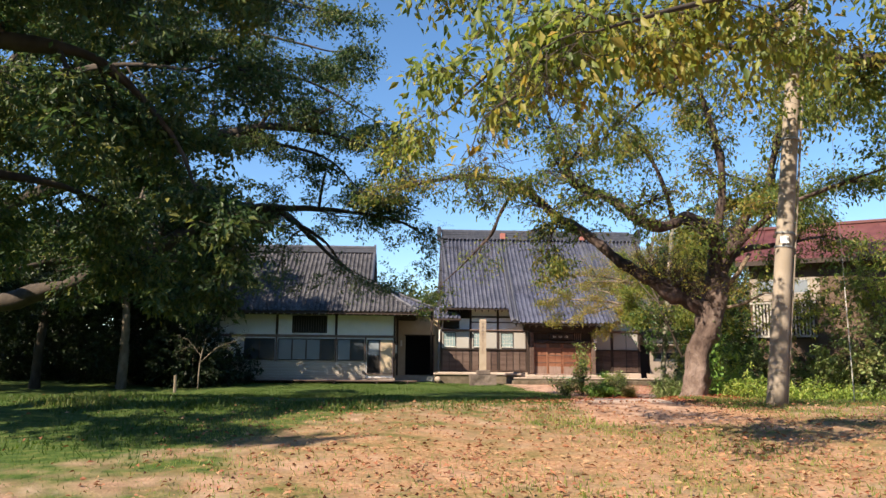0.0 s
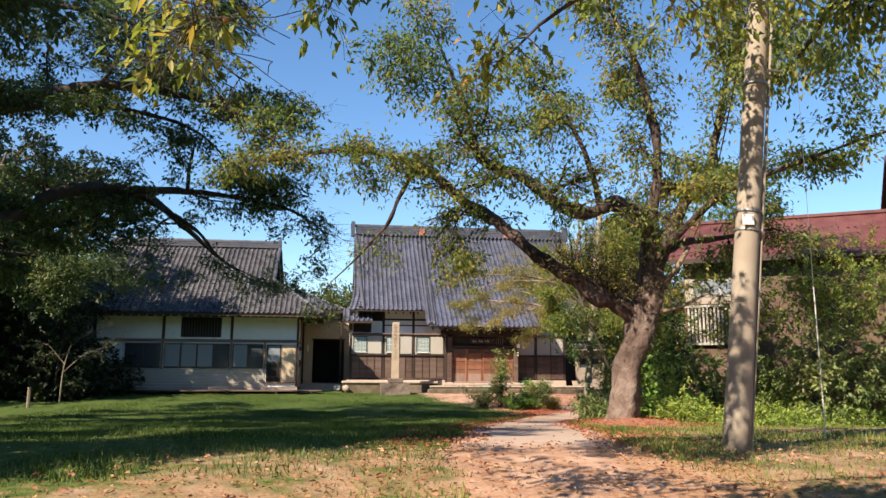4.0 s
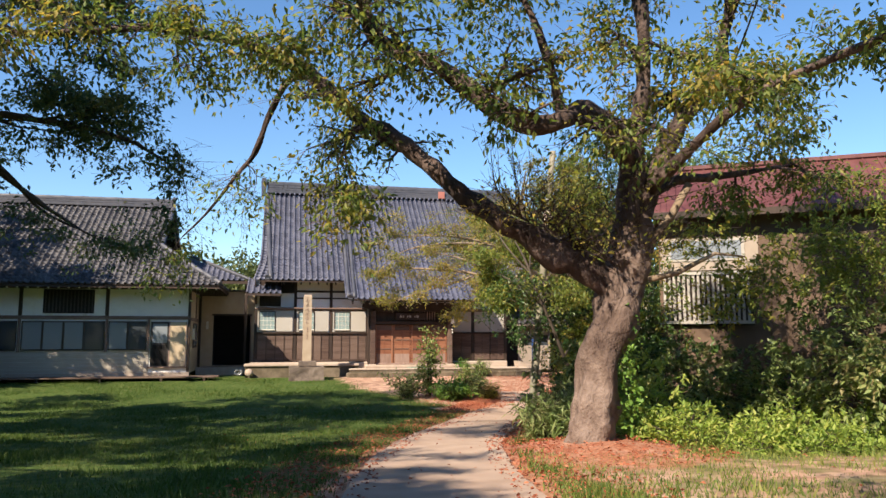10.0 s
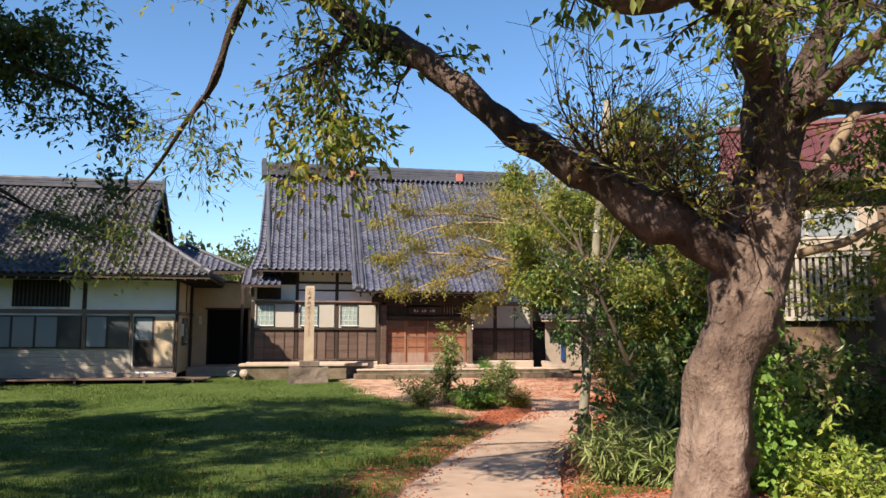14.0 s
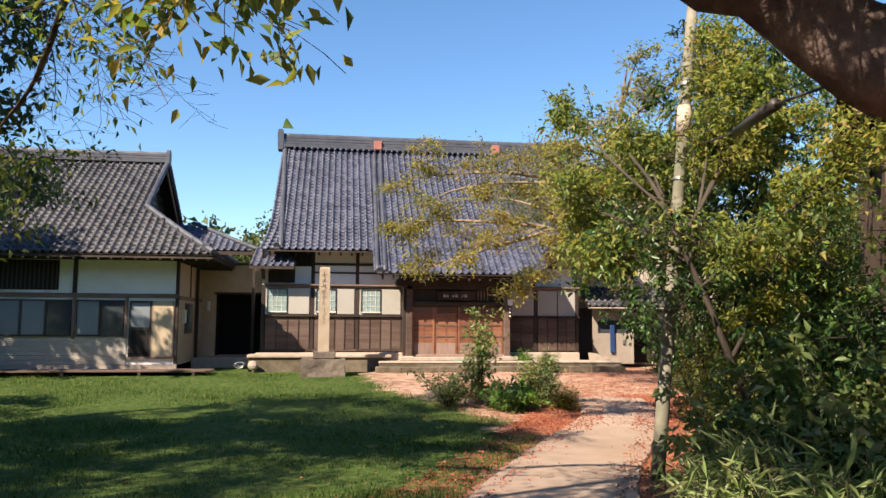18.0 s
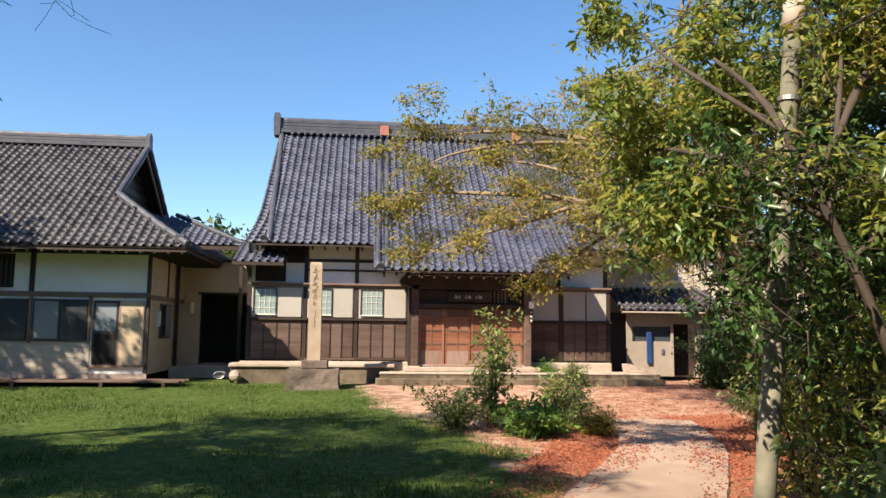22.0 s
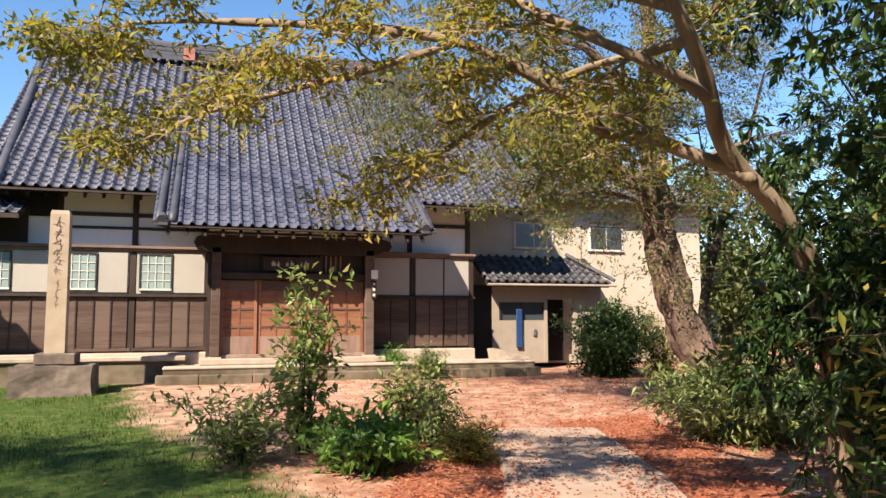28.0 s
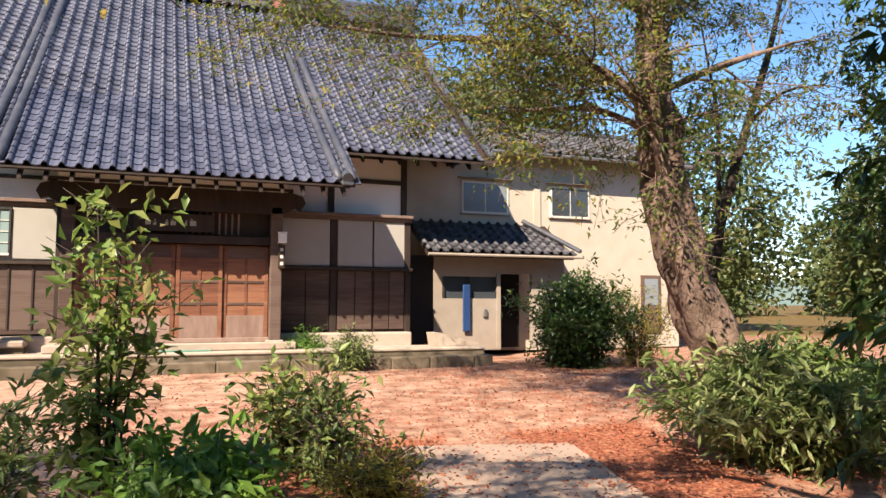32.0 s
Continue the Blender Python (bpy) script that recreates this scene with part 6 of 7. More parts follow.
def overhead_tree():
    build_tree(
        "overhanging_tree", "tree with yellowing leaves hanging over the open ground",
        [(1.2, 6.0, -0.2, 0.34), (1.0, 6.1, 2.0, 0.28), (0.6, 6.4, 4.2, 0.24), (0.4, 6.6, 6.5, 0.16), (0.3, 6.7, 9.0, 0.06)],
        [
            [(0.6, 6.4, 4.2, 0.16), (-1.2, 9.0, 5.8, 0.12), (-2.5, 10.7, 6.4, 0.10), (-4.8, 11.0, 6.7, 0.06), (-7.1, 9.6, 6.0, 0.035), (-8.3, 9.0, 5.5, 0.015)],
            [(0.5, 6.5, 4.8, 0.13), (-2.2, 6.2, 5.7, 0.09), (-4.6, 5.9, 5.5, 0.05), (-7.0, 5.4, 4.7, 0.03), (-8.6, 4.6, 3.9, 0.012)],
            [(-2.5, 10.7, 6.4, 0.08), (-1.4, 12.6, 6.9, 0.06), (-0.6, 14.6, 7.0, 0.03)],
            [(0.4, 6.6, 6.2, 0.10), (-2.5, 8.0, 7.6, 0.07), (-6.0, 8.6, 7.6, 0.045), (-9.5, 8.2, 6.8, 0.02)],
            [(-2.2, 6.2, 5.7, 0.08), (-5.0, 6.8, 7.2, 0.06), (-7.2, 7.3, 7.2, 0.04), (-9.4, 7.2, 6.4, 0.015)],
            [(-2.5, 8.0, 7.6, 0.06), (-5.2, 10.0, 6.2, 0.04), (-6.6, 10.2, 5.2, 0.015)],
            [(0.3, 6.7, 7.6, 0.08), (-3.4, 5.0, 9.2, 0.05), (-7.0, 4.4, 9.6, 0.02)],
            [(-4.6, 5.9, 5.5, 0.05), (-6.6, 6.2, 5.1, 0.035), (-8.0, 6.4, 4.6, 0.022), (-9.2, 6.5, 3.9, 0.01)],
            [(-5.0, 6.8, 7.2, 0.05), (-7.0, 7.6, 6.4, 0.035), (-8.6, 8.2, 5.4, 0.022), (-9.6, 8.6, 4.6, 0.01)],
        ], BARK_D, LEAF_LIME, 31, 4, 0.14, (1.1, 3), 0.75, 0.9, 0.3, 0.55, 0.48, jitter=0.12, flat=0.4,
        keep=lambda x, y, z: 0.0 if z < 3.3 else (0.3 if z < 3.7 else (0.5 if x < -4.5 and y > 7.8 else 1.0)))


overhead_tree()


def yellow_tree():
    build_tree(
        "yellowing_tree", "bushy tree with yellow-green autumn leaves leaning over the path",
        [(3.7, 32.3, -0.5, 0.15), (3.4, 32.1, 1.0, 0.125), (2.7, 31.7, 2.2, 0.10), (1.64, 31.4, 3.0, 0.075), (1.1, 31.0, 3.6, 0.06), (0.5, 30.7, 4.3, 0.05), (0.3, 30.6, 5.6, 0.035), (0.5, 30.6, 7.0, 0.02)],
        [
            [(1.95, 31.45, 2.75, 0.07), (1.05, 31.66, 3.13, 0.06), (0.52, 31.62, 3.14, 0.055), (0.1, 31.5, 3.4, 0.05), (-0.79, 31.70, 3.83, 0.042), (-1.84, 32.05, 3.98, 0.04), (-2.95, 32.50, 4.06, 0.022), (-3.57, 32.80, 4.07, 0.01)],
            [(1.3, 31.2, 3.4, 0.06), (0.5, 30.6, 3.35, 0.05), (-0.3, 30.6, 3.6, 0.04), (-1.2, 31.2, 4.2, 0.025), (-1.93, 31.65, 4.45, 0.012)],
            [(0.8, 30.9, 4.0, 0.06), (-0.22, 31.80, 4.80, 0.05), (-1.59, 32.25, 5.11, 0.035), (-2.81, 32.65, 5.13, 0.02), (-3.50, 32.85, 5.07, 0.01)],
            [(0.4, 30.7, 4.5, 0.06), (0.5, 31.0, 6.0, 0.045), (0.6, 30.6, 6.9, 0.02)],
            [(1.4, 31.3, 3.4, 0.07), (1.28, 31.80, 4.80, 0.05), (0.66, 32.00, 5.87, 0.02)],
            [(1.0, 31.0, 3.8, 0.05), (0.38, 31.85, 3.74, 0.04), (-0.44, 32.15, 3.24, 0.03), (-1.07, 32.35, 2.76, 0.012)],
            [(-0.79, 31.70, 3.83, 0.04), (-1.56, 31.85, 3.55, 0.03), (-2.74, 32.20, 3.22, 0.02), (-3.26, 32.40, 2.99, 0.01)],
            [(-0.22, 31.80, 4.80, 0.04), (-1.61, 31.95, 4.85, 0.03), (-2.91, 32.20, 4.65, 0.02), (-3.58, 32.50, 4.30, 0.01)],
            [(0.3, 30.7, 5.0, 0.04), (-0.4, 30.2, 5.2, 0.03), (-1.0, 29.8, 5.2, 0.012)],
            [(0.1, 30.6, 5.6, 0.035), (0.9, 30.2, 6.3, 0.025), (1.6, 29.8, 6.8, 0.01)],
            [(0.7, 30.8, 4.1, 0.035), (1.4, 30.0, 4.8, 0.025), (2.0, 29.4, 5.2, 0.01)],
        ], BARK_T, LEAF_YELLOW, 41, 5, 0.095, (0.8, 3), 0.55, 0.15, 0.2, 0.6, 0.42, flat=0.16, jitter=0.06,
        keep=lambda x, y, z: 0.6 if y < 31.6 and z < 4.6 else 0.72)


yellow_tree()


def slender_tree():
    build_tree(
        "slender_leaning_tree", "slender leaning tree with yellow-green leaves among shrubs",
        [(0.15, 25.0, -0.3, 0.05), (-0.15, 25.0, 0.6, 0.045), (-0.48, 25.0, 1.35, 0.04), (-0.85, 25.02, 2.3, 0.034), (-1.1, 25.1, 2.9, 0.028), (-1.2, 25.5, 3.6, 0.028), (-1.25, 26.2, 4.2, 0.015)],
        [
            [(-1.05, 25.1, 2.9, 0.035), (-0.3, 25.6, 3.8, 0.03), (0.4, 26.0, 5.0, 0.015)],
            [(-0.95, 25.1, 2.6, 0.035), (-1.5, 25.8, 3.2, 0.025), (-1.7, 26.8, 3.5, 0.012)],
            [(-1.1, 25.2, 3.2, 0.025), (-1.5, 26.4, 4.2, 0.018), (-1.4, 27.6, 5.0, 0.01)],
            [(-0.95, 25.1, 2.6, 0.025), (-0.3, 25.8, 4.2, 0.018), (0.3, 26.6, 5.8, 0.01)],
            [(-0.5, 25.0, 1.4, 0.03), (0.3, 25.4, 2.4, 0.025), (1.0, 25.8, 3.4, 0.012)],
            [(-0.85, 25.0, 2.3, 0.03), (-0.2, 24.6, 3.0, 0.02), (0.6, 24.4, 3.6, 0.01)],
            [(-1.15, 25.4, 3.5, 0.022), (-0.6, 27.0, 4.2, 0.015), (-0.2, 28.4, 4.8, 0.008)],
        ], BARK_D, LEAF_LIME, 51, 9, 0.105, (0.85, 3), 0.45, 0.3, 0.15, 0.6, 0.44, flat=0.2, jitter=0.07,
        keep=lambda x, y, z: 0.3 if -1.45 < x < -0.5 and y < 26.4 and z > 2.7 else 0.92)


slender_tree()


def court_tree():
    build_tree(
        "leaning_court_tree", "half-bare old tree with a leaning scarred trunk in the court",
        [(6.15, 37.3, -0.5, 0.46), (5.85, 37.25, 0.2, 0.35), (5.40, 37.2, 1.0, 0.31), (5.10, 37.3, 1.9, 0.29), (4.98, 37.45, 3.0, 0.27), (4.93, 37.55, 4.4, 0.21), (4.90, 37.6, 6.0, 0.16), (5.0, 37.6, 8.5, 0.08)],
        [
            [(4.95, 37.5, 3.7, 0.09), (4.2, 37.8, 4.3, 0.07), (3.2, 38.4, 4.7, 0.05), (2.0, 39.4, 5.0, 0.03), (0.8, 40.2, 5.3, 0.012)],
            [(4.93, 37.5, 4.6, 0.09), (4.2, 37.3, 5.6, 0.07), (3.2, 37.2, 6.2, 0.05), (1.6, 37.6, 6.5, 0.02)],
            [(4.92, 37.6, 5.2, 0.09), (5.8, 38.0, 6.2, 0.06), (7.0, 38.3, 6.8, 0.03)],
            [(4.9, 37.4, 3.2, 0.06), (4.3, 36.9, 3.6, 0.045), (3.4, 36.6, 3.9, 0.02)],
            [(5.0, 37.4, 2.6, 0.07), (4.55, 37.0, 3.4, 0.06), (4.3, 36.8, 4.6, 0.045), (4.2, 36.6, 6.2, 0.02)],
            [(5.0, 37.5, 4.0, 0.05), (5.9, 37.4, 4.4, 0.04), (7.2, 37.4, 4.9, 0.02)],
            [(4.93, 37.5, 4.9, 0.08), (4.0, 38.2, 5.8, 0.06), (2.6, 39.0, 6.3, 0.04), (1.2, 39.8, 6.2, 0.015)],
            [(4.92, 37.6, 5.6, 0.08), (5.6, 37.0, 6.8, 0.06), (6.6, 36.6, 7.6, 0.02)],
            [(4.96, 37.5, 3.4, 0.05), (4.1, 37.6, 3.7, 0.04), (3.2, 38.0, 3.7, 0.015)],
        ], BARK_C, LEAF_CHERRY, 61, 5, 0.085, (1.5, 3), 0.33, 0.3, 0.2, 0.6, flat=0.35, rough=0.5)
    build_tree(
        "bare_slanting_tree", "thin bare slanting tree behind low shrubs",
        [(6.3, 38.3, -0.4, 0.10), (6.5, 38.3, 1.8, 0.085), (6.95, 38.3, 3.3, 0.07), (7.7, 38.4, 5.0, 0.05), (8.3, 38.5, 6.6, 0.02)],
        [[(6.6, 38.3, 2.2, 0.04), (6.9, 38.6, 4.0, 0.03), (6.8, 38.8, 5.6, 0.012)], [(7.2, 38.35, 3.9, 0.04), (8.2, 38.6, 4.6, 0.025), (9.2, 38.8, 4.9, 0.01)]],
        BARK_D, LEAF_YELLOW, 62, 2, 0.07, (0.9, 2), 0.4, 0.1, 0.3, 0.6)


court_tree()


def shrub(name, label, x, y, h, r, leaf, seed, stems=9, per=26, size=0.08, droop=0.3, width=0.45, top=0.0, category="shrub"):
    """A shrub of several stems, leafy from the ground."""
    rng, rs = random.Random(seed), np.random.RandomState(seed)
    z0 = gz(x, y) - 0.05
    t = empty(name, x, y, z0, label, category)
    bm, twigs = bmesh.new(), []
    for i in range(stems):
        a = rng.uniform(0, 2 * math.pi)
        lean = rng.uniform(0.1, 1.0) * r
        hh = h * rng.uniform(0.6, 1.0) * (1 - 0.35 * lean / r)
        pts = smooth_line([(x + 0.1 * math.cos(a), y + 0.1 * math.sin(a), z0), (x + 0.5 * lean * math.cos(a), y + 0.5 * lean * math.sin(a), z0 + hh * 0.55), (x + lean * math.cos(a), y + lean * math.sin(a), z0 + hh)], 3)
        add_tube(bm, pts, [0.016 - 0.0018 * k for k in range(len(pts))], 5, False)
        for k in range(1, len(pts)):
            for _ in range(3):
                d = Vector((rng.gauss(0, 1), rng.gauss(0, 1), rng.uniform(-0.1, 0.9)))
                grow(bm, twigs, pts[k], d, (0.28 + 0.22 * r) * rng.uniform(0.6, 1.2), 0.006, 0, rng, droop * 0.5, 0.5)
    tagged(part("stem_mass", bm, BARK_D, t), kind="stuff")
    v, f = twig_leaves(twigs, per, size, rs, droop, width, 0.05 + 0.03 * r)
    tagged(raw_part("foliage", v, f, leaf, t), kind="stuff")
    return t


def in_house(x, y):
    """Whether a place lies within the red-roofed house, whose corner stands at 3.34, 27.6."""
    a, b = x - 3.34, y - 27.6
    u, v = a * 0.845 - b * 0.535, a * 0.535 + b * 0.845
    return u > -0.3 and -2.2 < v < 2.7


def over_path(x, y, z):
    """Where the way is kept clear of leaves, to above head height."""
    return (y > 24.2) & (y < 34) & (z < 2.35 + 0.15 * (y - 26)) & (x < -1.5 + 0.58 * (y - 26))


def thicket(name, label, spots, leaf, seed, per, size, droop=0.3, width=0.45, category="shrubs", long=0.42, stem=BARK_D, dens=20):
    """Leafage on many short shoots that grow outwards from overlapping clumps: spots are x, y, z, radius, height."""
    rs = np.random.RandomState(seed)
    a, b = [], []
    for x, y, z, r, h in spots:
        if in_house(x, y):
            continue
        k = int(dens * r * r * max(h, 0.6))
        u = rs.normal(size=(k, 3))
        u /= np.linalg.norm(u, axis=1, keepdims=True)
        core = np.array((x, y, z + h / 2)) + u * rs.uniform(0.2, 0.9, (k, 1)) ** 0.6 * np.array((r, r, h / 2))
        d = u * np.array((1, 1, 0.5)) + rs.normal(size=(k, 3)) * 0.45 + np.array((0, 0, 0.35 - 0.5 * droop))
        d /= np.linalg.norm(d, axis=1, keepdims=True)
        a.append(core)
        b.append(d * rs.uniform(0.5, 1.25, (k, 1)) * long * (0.6 + 0.4 * r))
    a, b = np.concatenate(a), np.concatenate(b)
    ok = (a[:, 2] > -0.5) & ~over_path(*(a + b * 0.7).T)
    a, b = a[ok], b[ok]
    mid = a + b * 0.55
    end = a + b + np.array((0, 0, -0.10)) * np.linalg.norm(b, axis=1, keepdims=True)
    t = empty(name, spots[0][0], spots[0][1], gz(spots[0][0], spots[0][1]), label, category)
    # three-sided shoots
    n = len(a)
    side = np.cross(b, np.array((0.3, 0.2, 1.0)))
    side /= np.linalg.norm(side, axis=1, keepdims=True) + 1e-9
    up = np.cross(side, b / (np.linalg.norm(b, axis=1, keepdims=True) + 1e-9))
    ring = [side * 0.006, -side * 0.003 + up * 0.005, -side * 0.003 - up * 0.005]
    v = np.stack([a - b * 0.5 + q for q in ring] + [mid + q * 0.7 for q in ring], 1).reshape(-1, 3)
    i = np.arange(n)[:, None] * 6
    f = np.concatenate([i + np.array([[0, 1, 4, 3]]), i + np.array([[1, 2, 5, 4]]), i + np.array([[2, 0, 3, 5]])], 1).reshape(-1, 4)
    tagged(raw_part("stem_mass", v, f, stem, t), kind="stuff")
    v, f = twig_leaves(np.stack([a, mid, end], 1), per, size, rs, droop, width, 0.035)
    tagged(raw_part("foliage", v, f, leaf, t), kind="stuff")
    return t


# front shrubs by the court
shrub("leafy_shrub", "tall loose shrub with glossy reddish-green leaves in the court", -1.42, 36.7, 2.75, 0.62, LEAF_COURT, 71, 10, 6, 0.16, 0.25, 0.45)
shrub("leafy_shrub", "spreading low dull-leaved shrub at the lawn's edge", -2.35, 36.4, 1.05, 0.9, LEAF_SHRUB, 74, 10, 6, 0.13, 0.2, 0.42)
shrub("leafy_shrub", "low spreading shrub with wide bright leaves", -0.75, 35.75, 0.6, 0.75, LEAF_BRIGHT, 72, 18, 8, 0.17, 0.2, 0.4)
shrub("leafy_shrub", "waist-high shrub with dull green leaves", 0.25, 37.2, 1.2, 0.65, LEAF_COURT, 73, 9, 6, 0.14, 0.2, 0.42)
shrub("leafy_shrub", "low leafy shrub with reddish stems", 0.45, 36.4, 0.9, 0.55, LEAF_SHRUB, 82, 8, 4, 0.12, 0.2, 0.42)
shrub("weed_clump", "dry grassy weeds at the path's edge", 0.75, 35.6, 0.55, 0.4, LEAF_YELLOW, 83, 12, 8, 0.10, 0.0, 0.2)
shrub("fern_shrub", "small ferny plant before the temple wall", 1.9, 45.15, 0.75, 0.45, LEAF_BRIGHT, 75, 9, 18, 0.10, 0.4, 0.3)
shrub("fern_shrub", "small plant with pale seed heads by the platform", 2.7, 44.3, 1.0, 0.4, LEAF_SHRUB, 76, 8, 14, 0.08, 0.2, 0.4)
shrub("round_shrub", "broad low evergreen shrub with long leaves in the court", 5.3, 36.0, 1.1, 1.3, LEAF_BAMBOO, 77, 30, 16, 0.2, 0.35, 0.26)
shrub("round_shrub", "low evergreen shrub beside the leaning tree", 6.6, 36.8, 1.2, 1.0, LEAF_COURT, 78, 24, 16, 0.17, 0.35, 0.28)
shrub("round_shrub", "dense dark rounded shrub before the annex", 7.5, 43.9, 2.1, 1.35, LEAF_SHADE, 79, 30, 26, 0.13, 0.3, 0.42)
tagged(part("bent_cane", tube(smooth_line([(9.0, 43.6, -0.25), (8.85, 43.5, 0.5), (8.6, 43.4, 1.0), (8.35, 43.3, 1.25)], 5), 0.018, 6), FADED), "pale bent cane leaning out of a shrub", "cane")
shrub("dry_shrub", "brownish half-dry shrub before the annex", 9.1, 43.7, 2.0, 0.9, LEAF_YELLOW, 80, 20, 12, 0.08, 0.2, 0.4)

# saplings beside the path under the pale tree
for k, (x, y, h) in enumerate(((0.35, 25.9, 3.0), (0.1, 24.7, 2.2), (0.7, 27.3, 3.4), (1.0, 28.5, 3.0), (0.5, 26.8, 2.2), (0.9, 24.0, 1.8))):
    shrub("slender_sapling", "slender sapling with thin arching stems and narrow leaves", x, y, h, 0.75, LEAF_LIME, 300 + k, 7, 7, 0.12, 0.4, 0.3, category="sapling")

# undergrowth on the right of the path
rg = random.Random(90)


def clumps(n, x0, x1, y0, y1, r, h, z=None, test=None):
    """n random clumps over a stretch of ground, or between heights z."""
    out = []
    while len(out) < n:
        x, y = rg.uniform(x0, x1), rg.uniform(y0, y1)
        rr, hh = rg.uniform(*r), rg.uniform(*h)
        zz = rg.uniform(*z) if z else gz(x, y) - 0.1
        if test is None or test(x, y):
            out.append((x, y, zz, rr, hh))
    return out


edge = lambda gap: (lambda x, y: x > path_x(y) + gap)
thicket("evergreen_thicket", "dense dark evergreen thicket along the path",
        clumps(26, -2.4, 1.8, 23.6, 30.4, (0.6, 0.9), (1.0, 2.4), None, edge(2.35)) + clumps(20, 0.2, 4.5, 26.5, 31.5, (0.8, 1.2), (2.0, 3.8), None, edge(3.4)),
        LEAF_EVER, 91, 15, 0.13, 0.3, 0.42)
thicket("evergreen_tree", "tall glossy evergreen with hanging leaves beside the path",
        clumps(26, 2.3, 3.4, 28.6, 32.6, (0.6, 0.8), (1.1, 1.4), (-0.3, 2.6)) + clumps(40, 2.9, 4.6, 29.4, 33.4, (0.7, 0.95), (1.2, 1.6), (0.2, 7.6)) + clumps(14, 2.4, 2.9, 30.9, 31.8, (0.4, 0.5), (0.7, 0.9), (0.8, 3.2)),
        LEAF_SHADE, 92, 20, 0.15, 0.8, 0.36, "tree")
thicket("mixed_undergrowth", "leafy broad-leaved undergrowth below the red-roofed house",
        clumps(24, -0.9, 3.5, 22.0, 24.0, (0.6, 0.95), (1.0, 2.1)) + clumps(36, 3.0, 12.0, 18.8, 21.4, (0.7, 1.1), (1.6, 3.3)),
        LEAF_SHRUB, 93, 16, 0.15, 0.3, 0.48)
thicket("evergreen_thicket", "dark glossy shrubs behind bright weeds",
        clumps(28, 0.0, 10.0, 22.4, 24.0, (0.6, 1.0), (1.2, 2.5)), LEAF_EVER, 193, 15, 0.14, 0.3, 0.42)
thicket("weeds", "bright weeds along the thicket's edge",
        clumps(60, -1.4, 8.0, 18.9, 20.4, (0.3, 0.55), (0.3, 0.8)), LEAF_WEED, 94, 13, 0.11, 0.1, 0.4, long=0.3, dens=110)
thicket("leafy_vines", "green vines and saplings behind the cherry trunk",
        clumps(12, -1.2, -0.2, 20.0, 21.6, (0.35, 0.45), (0.7, 0.9), (0.0, 1.1)), LEAF_WEED, 95, 13, 0.12, 0.4, 0.42, dens=80)
thicket("weeds", "bright low weeds round the cherry's foot",
        clumps(70, -1.5, 3.2, 18.2, 21.7, (0.28, 0.5), (0.25, 0.55)), LEAF_WEED, 104, 13, 0.11, 0.1, 0.4, long=0.28, dens=110)
for k, (x, y, h, r) in enumerate(((-1.95, 22.0, 0.8, 0.55), (-1.5, 21.2, 0.7, 0.5), (-1.4, 22.8, 0.9, 0.6), (-1.0, 23.7, 0.8, 0.6), (-0.6, 24.2, 1.0, 0.7), (0.3, 23.6, 1.0, 0.7), (1.0, 24.4, 1.1, 0.7))):
    shrub("bamboo_grass", "low bamboo grass with long narrow leaves beside the path", x, y, h, r, LEAF_EVER if k > 3 else LEAF_BAMBOO, 320 + k, 15, 6, 0.26, 0.55, 0.13, category="bamboo grass")

# leafage of the near trees over the path's right side
thicket("hanging_leafage", "olive-green broad leaves of a bough hanging over the path",
        clumps(24, -1.5, 1.2, 26.8, 28.4, (0.35, 0.6), (0.35, 0.55), (2.9, 5.4)), LEAF_COURT, 97, 12, 0.095, 0.4, 0.45, "tree", dens=40)
thicket("hanging_leafage", "mixed green leafage round the slim pole",
        clumps(26, -1.9, -0.95, 25.0, 26.3, (0.38, 0.5), (0.5, 0.7), (1.2, 2.9)) + clumps(30, -0.4, 1.8, 26.7, 28.4, (0.5, 0.7), (0.6, 1.0), (1.2, 4.8)), LEAF_EVER, 297, 12, 0.095, 0.4, 0.45, "tree", dens=64)
thicket("broadleaf_bough", "dark broad-leaved bough hanging over the path",
        clumps(30, 0.2, 2.8, 26.2, 29.6, (0.5, 0.75), (0.6, 0.9), (1.6, 5.6)), LEAF_SHADE, 197, 16, 0.14, 0.5, 0.45, "tree", dens=30)
thicket("evergreen_thicket", "green leaves of mixed shrubs below the slim pole",
        clumps(34, -0.4, 3.5, 24.0, 31.0, (0.5, 0.8), (0.9, 1.4), (0.3, 2.6), edge(2.3)), LEAF_EVER, 98, 15, 0.11, 0.4, 0.42)
spots = []
for i in range(60):
    y = rg.uniform(35.2, 40.0)
    spots.append((-1.07 + 1.083 * (y - 29.64) + 1.7 + rg.uniform(0, 4.5), y, rg.uniform(-0.4, 5.0), rg.uniform(0.7, 1.2), rg.uniform(1.2, 2.2)))
thicket("evergreen_thicket", "dark evergreen bushes at the court's far side", spots, LEAF_SHADE, 99, 14, 0.17, 0.3, 0.42)
thicket("evergreen_tree", "tall dark evergreen at the court's edge",
        clumps(80, 5.6, 8.2, 31.0, 33.6, (0.6, 0.95), (0.9, 1.5), (-0.4, 8.0)), LEAF_COURT, 100, 14, 0.15, 0.5, 0.38, "tree")
thicket("evergreen_shrubs", "dark leafy shrubs closing the court's side",
        clumps(16, 4.6, 7.2, 33.2, 35.2, (0.45, 0.7), (0.6, 1.3), None, lambda x, y: x - 4.6 > 0.75 * (y - 33.4)), LEAF_COURT, 195, 13, 0.14, 0.3, 0.36)

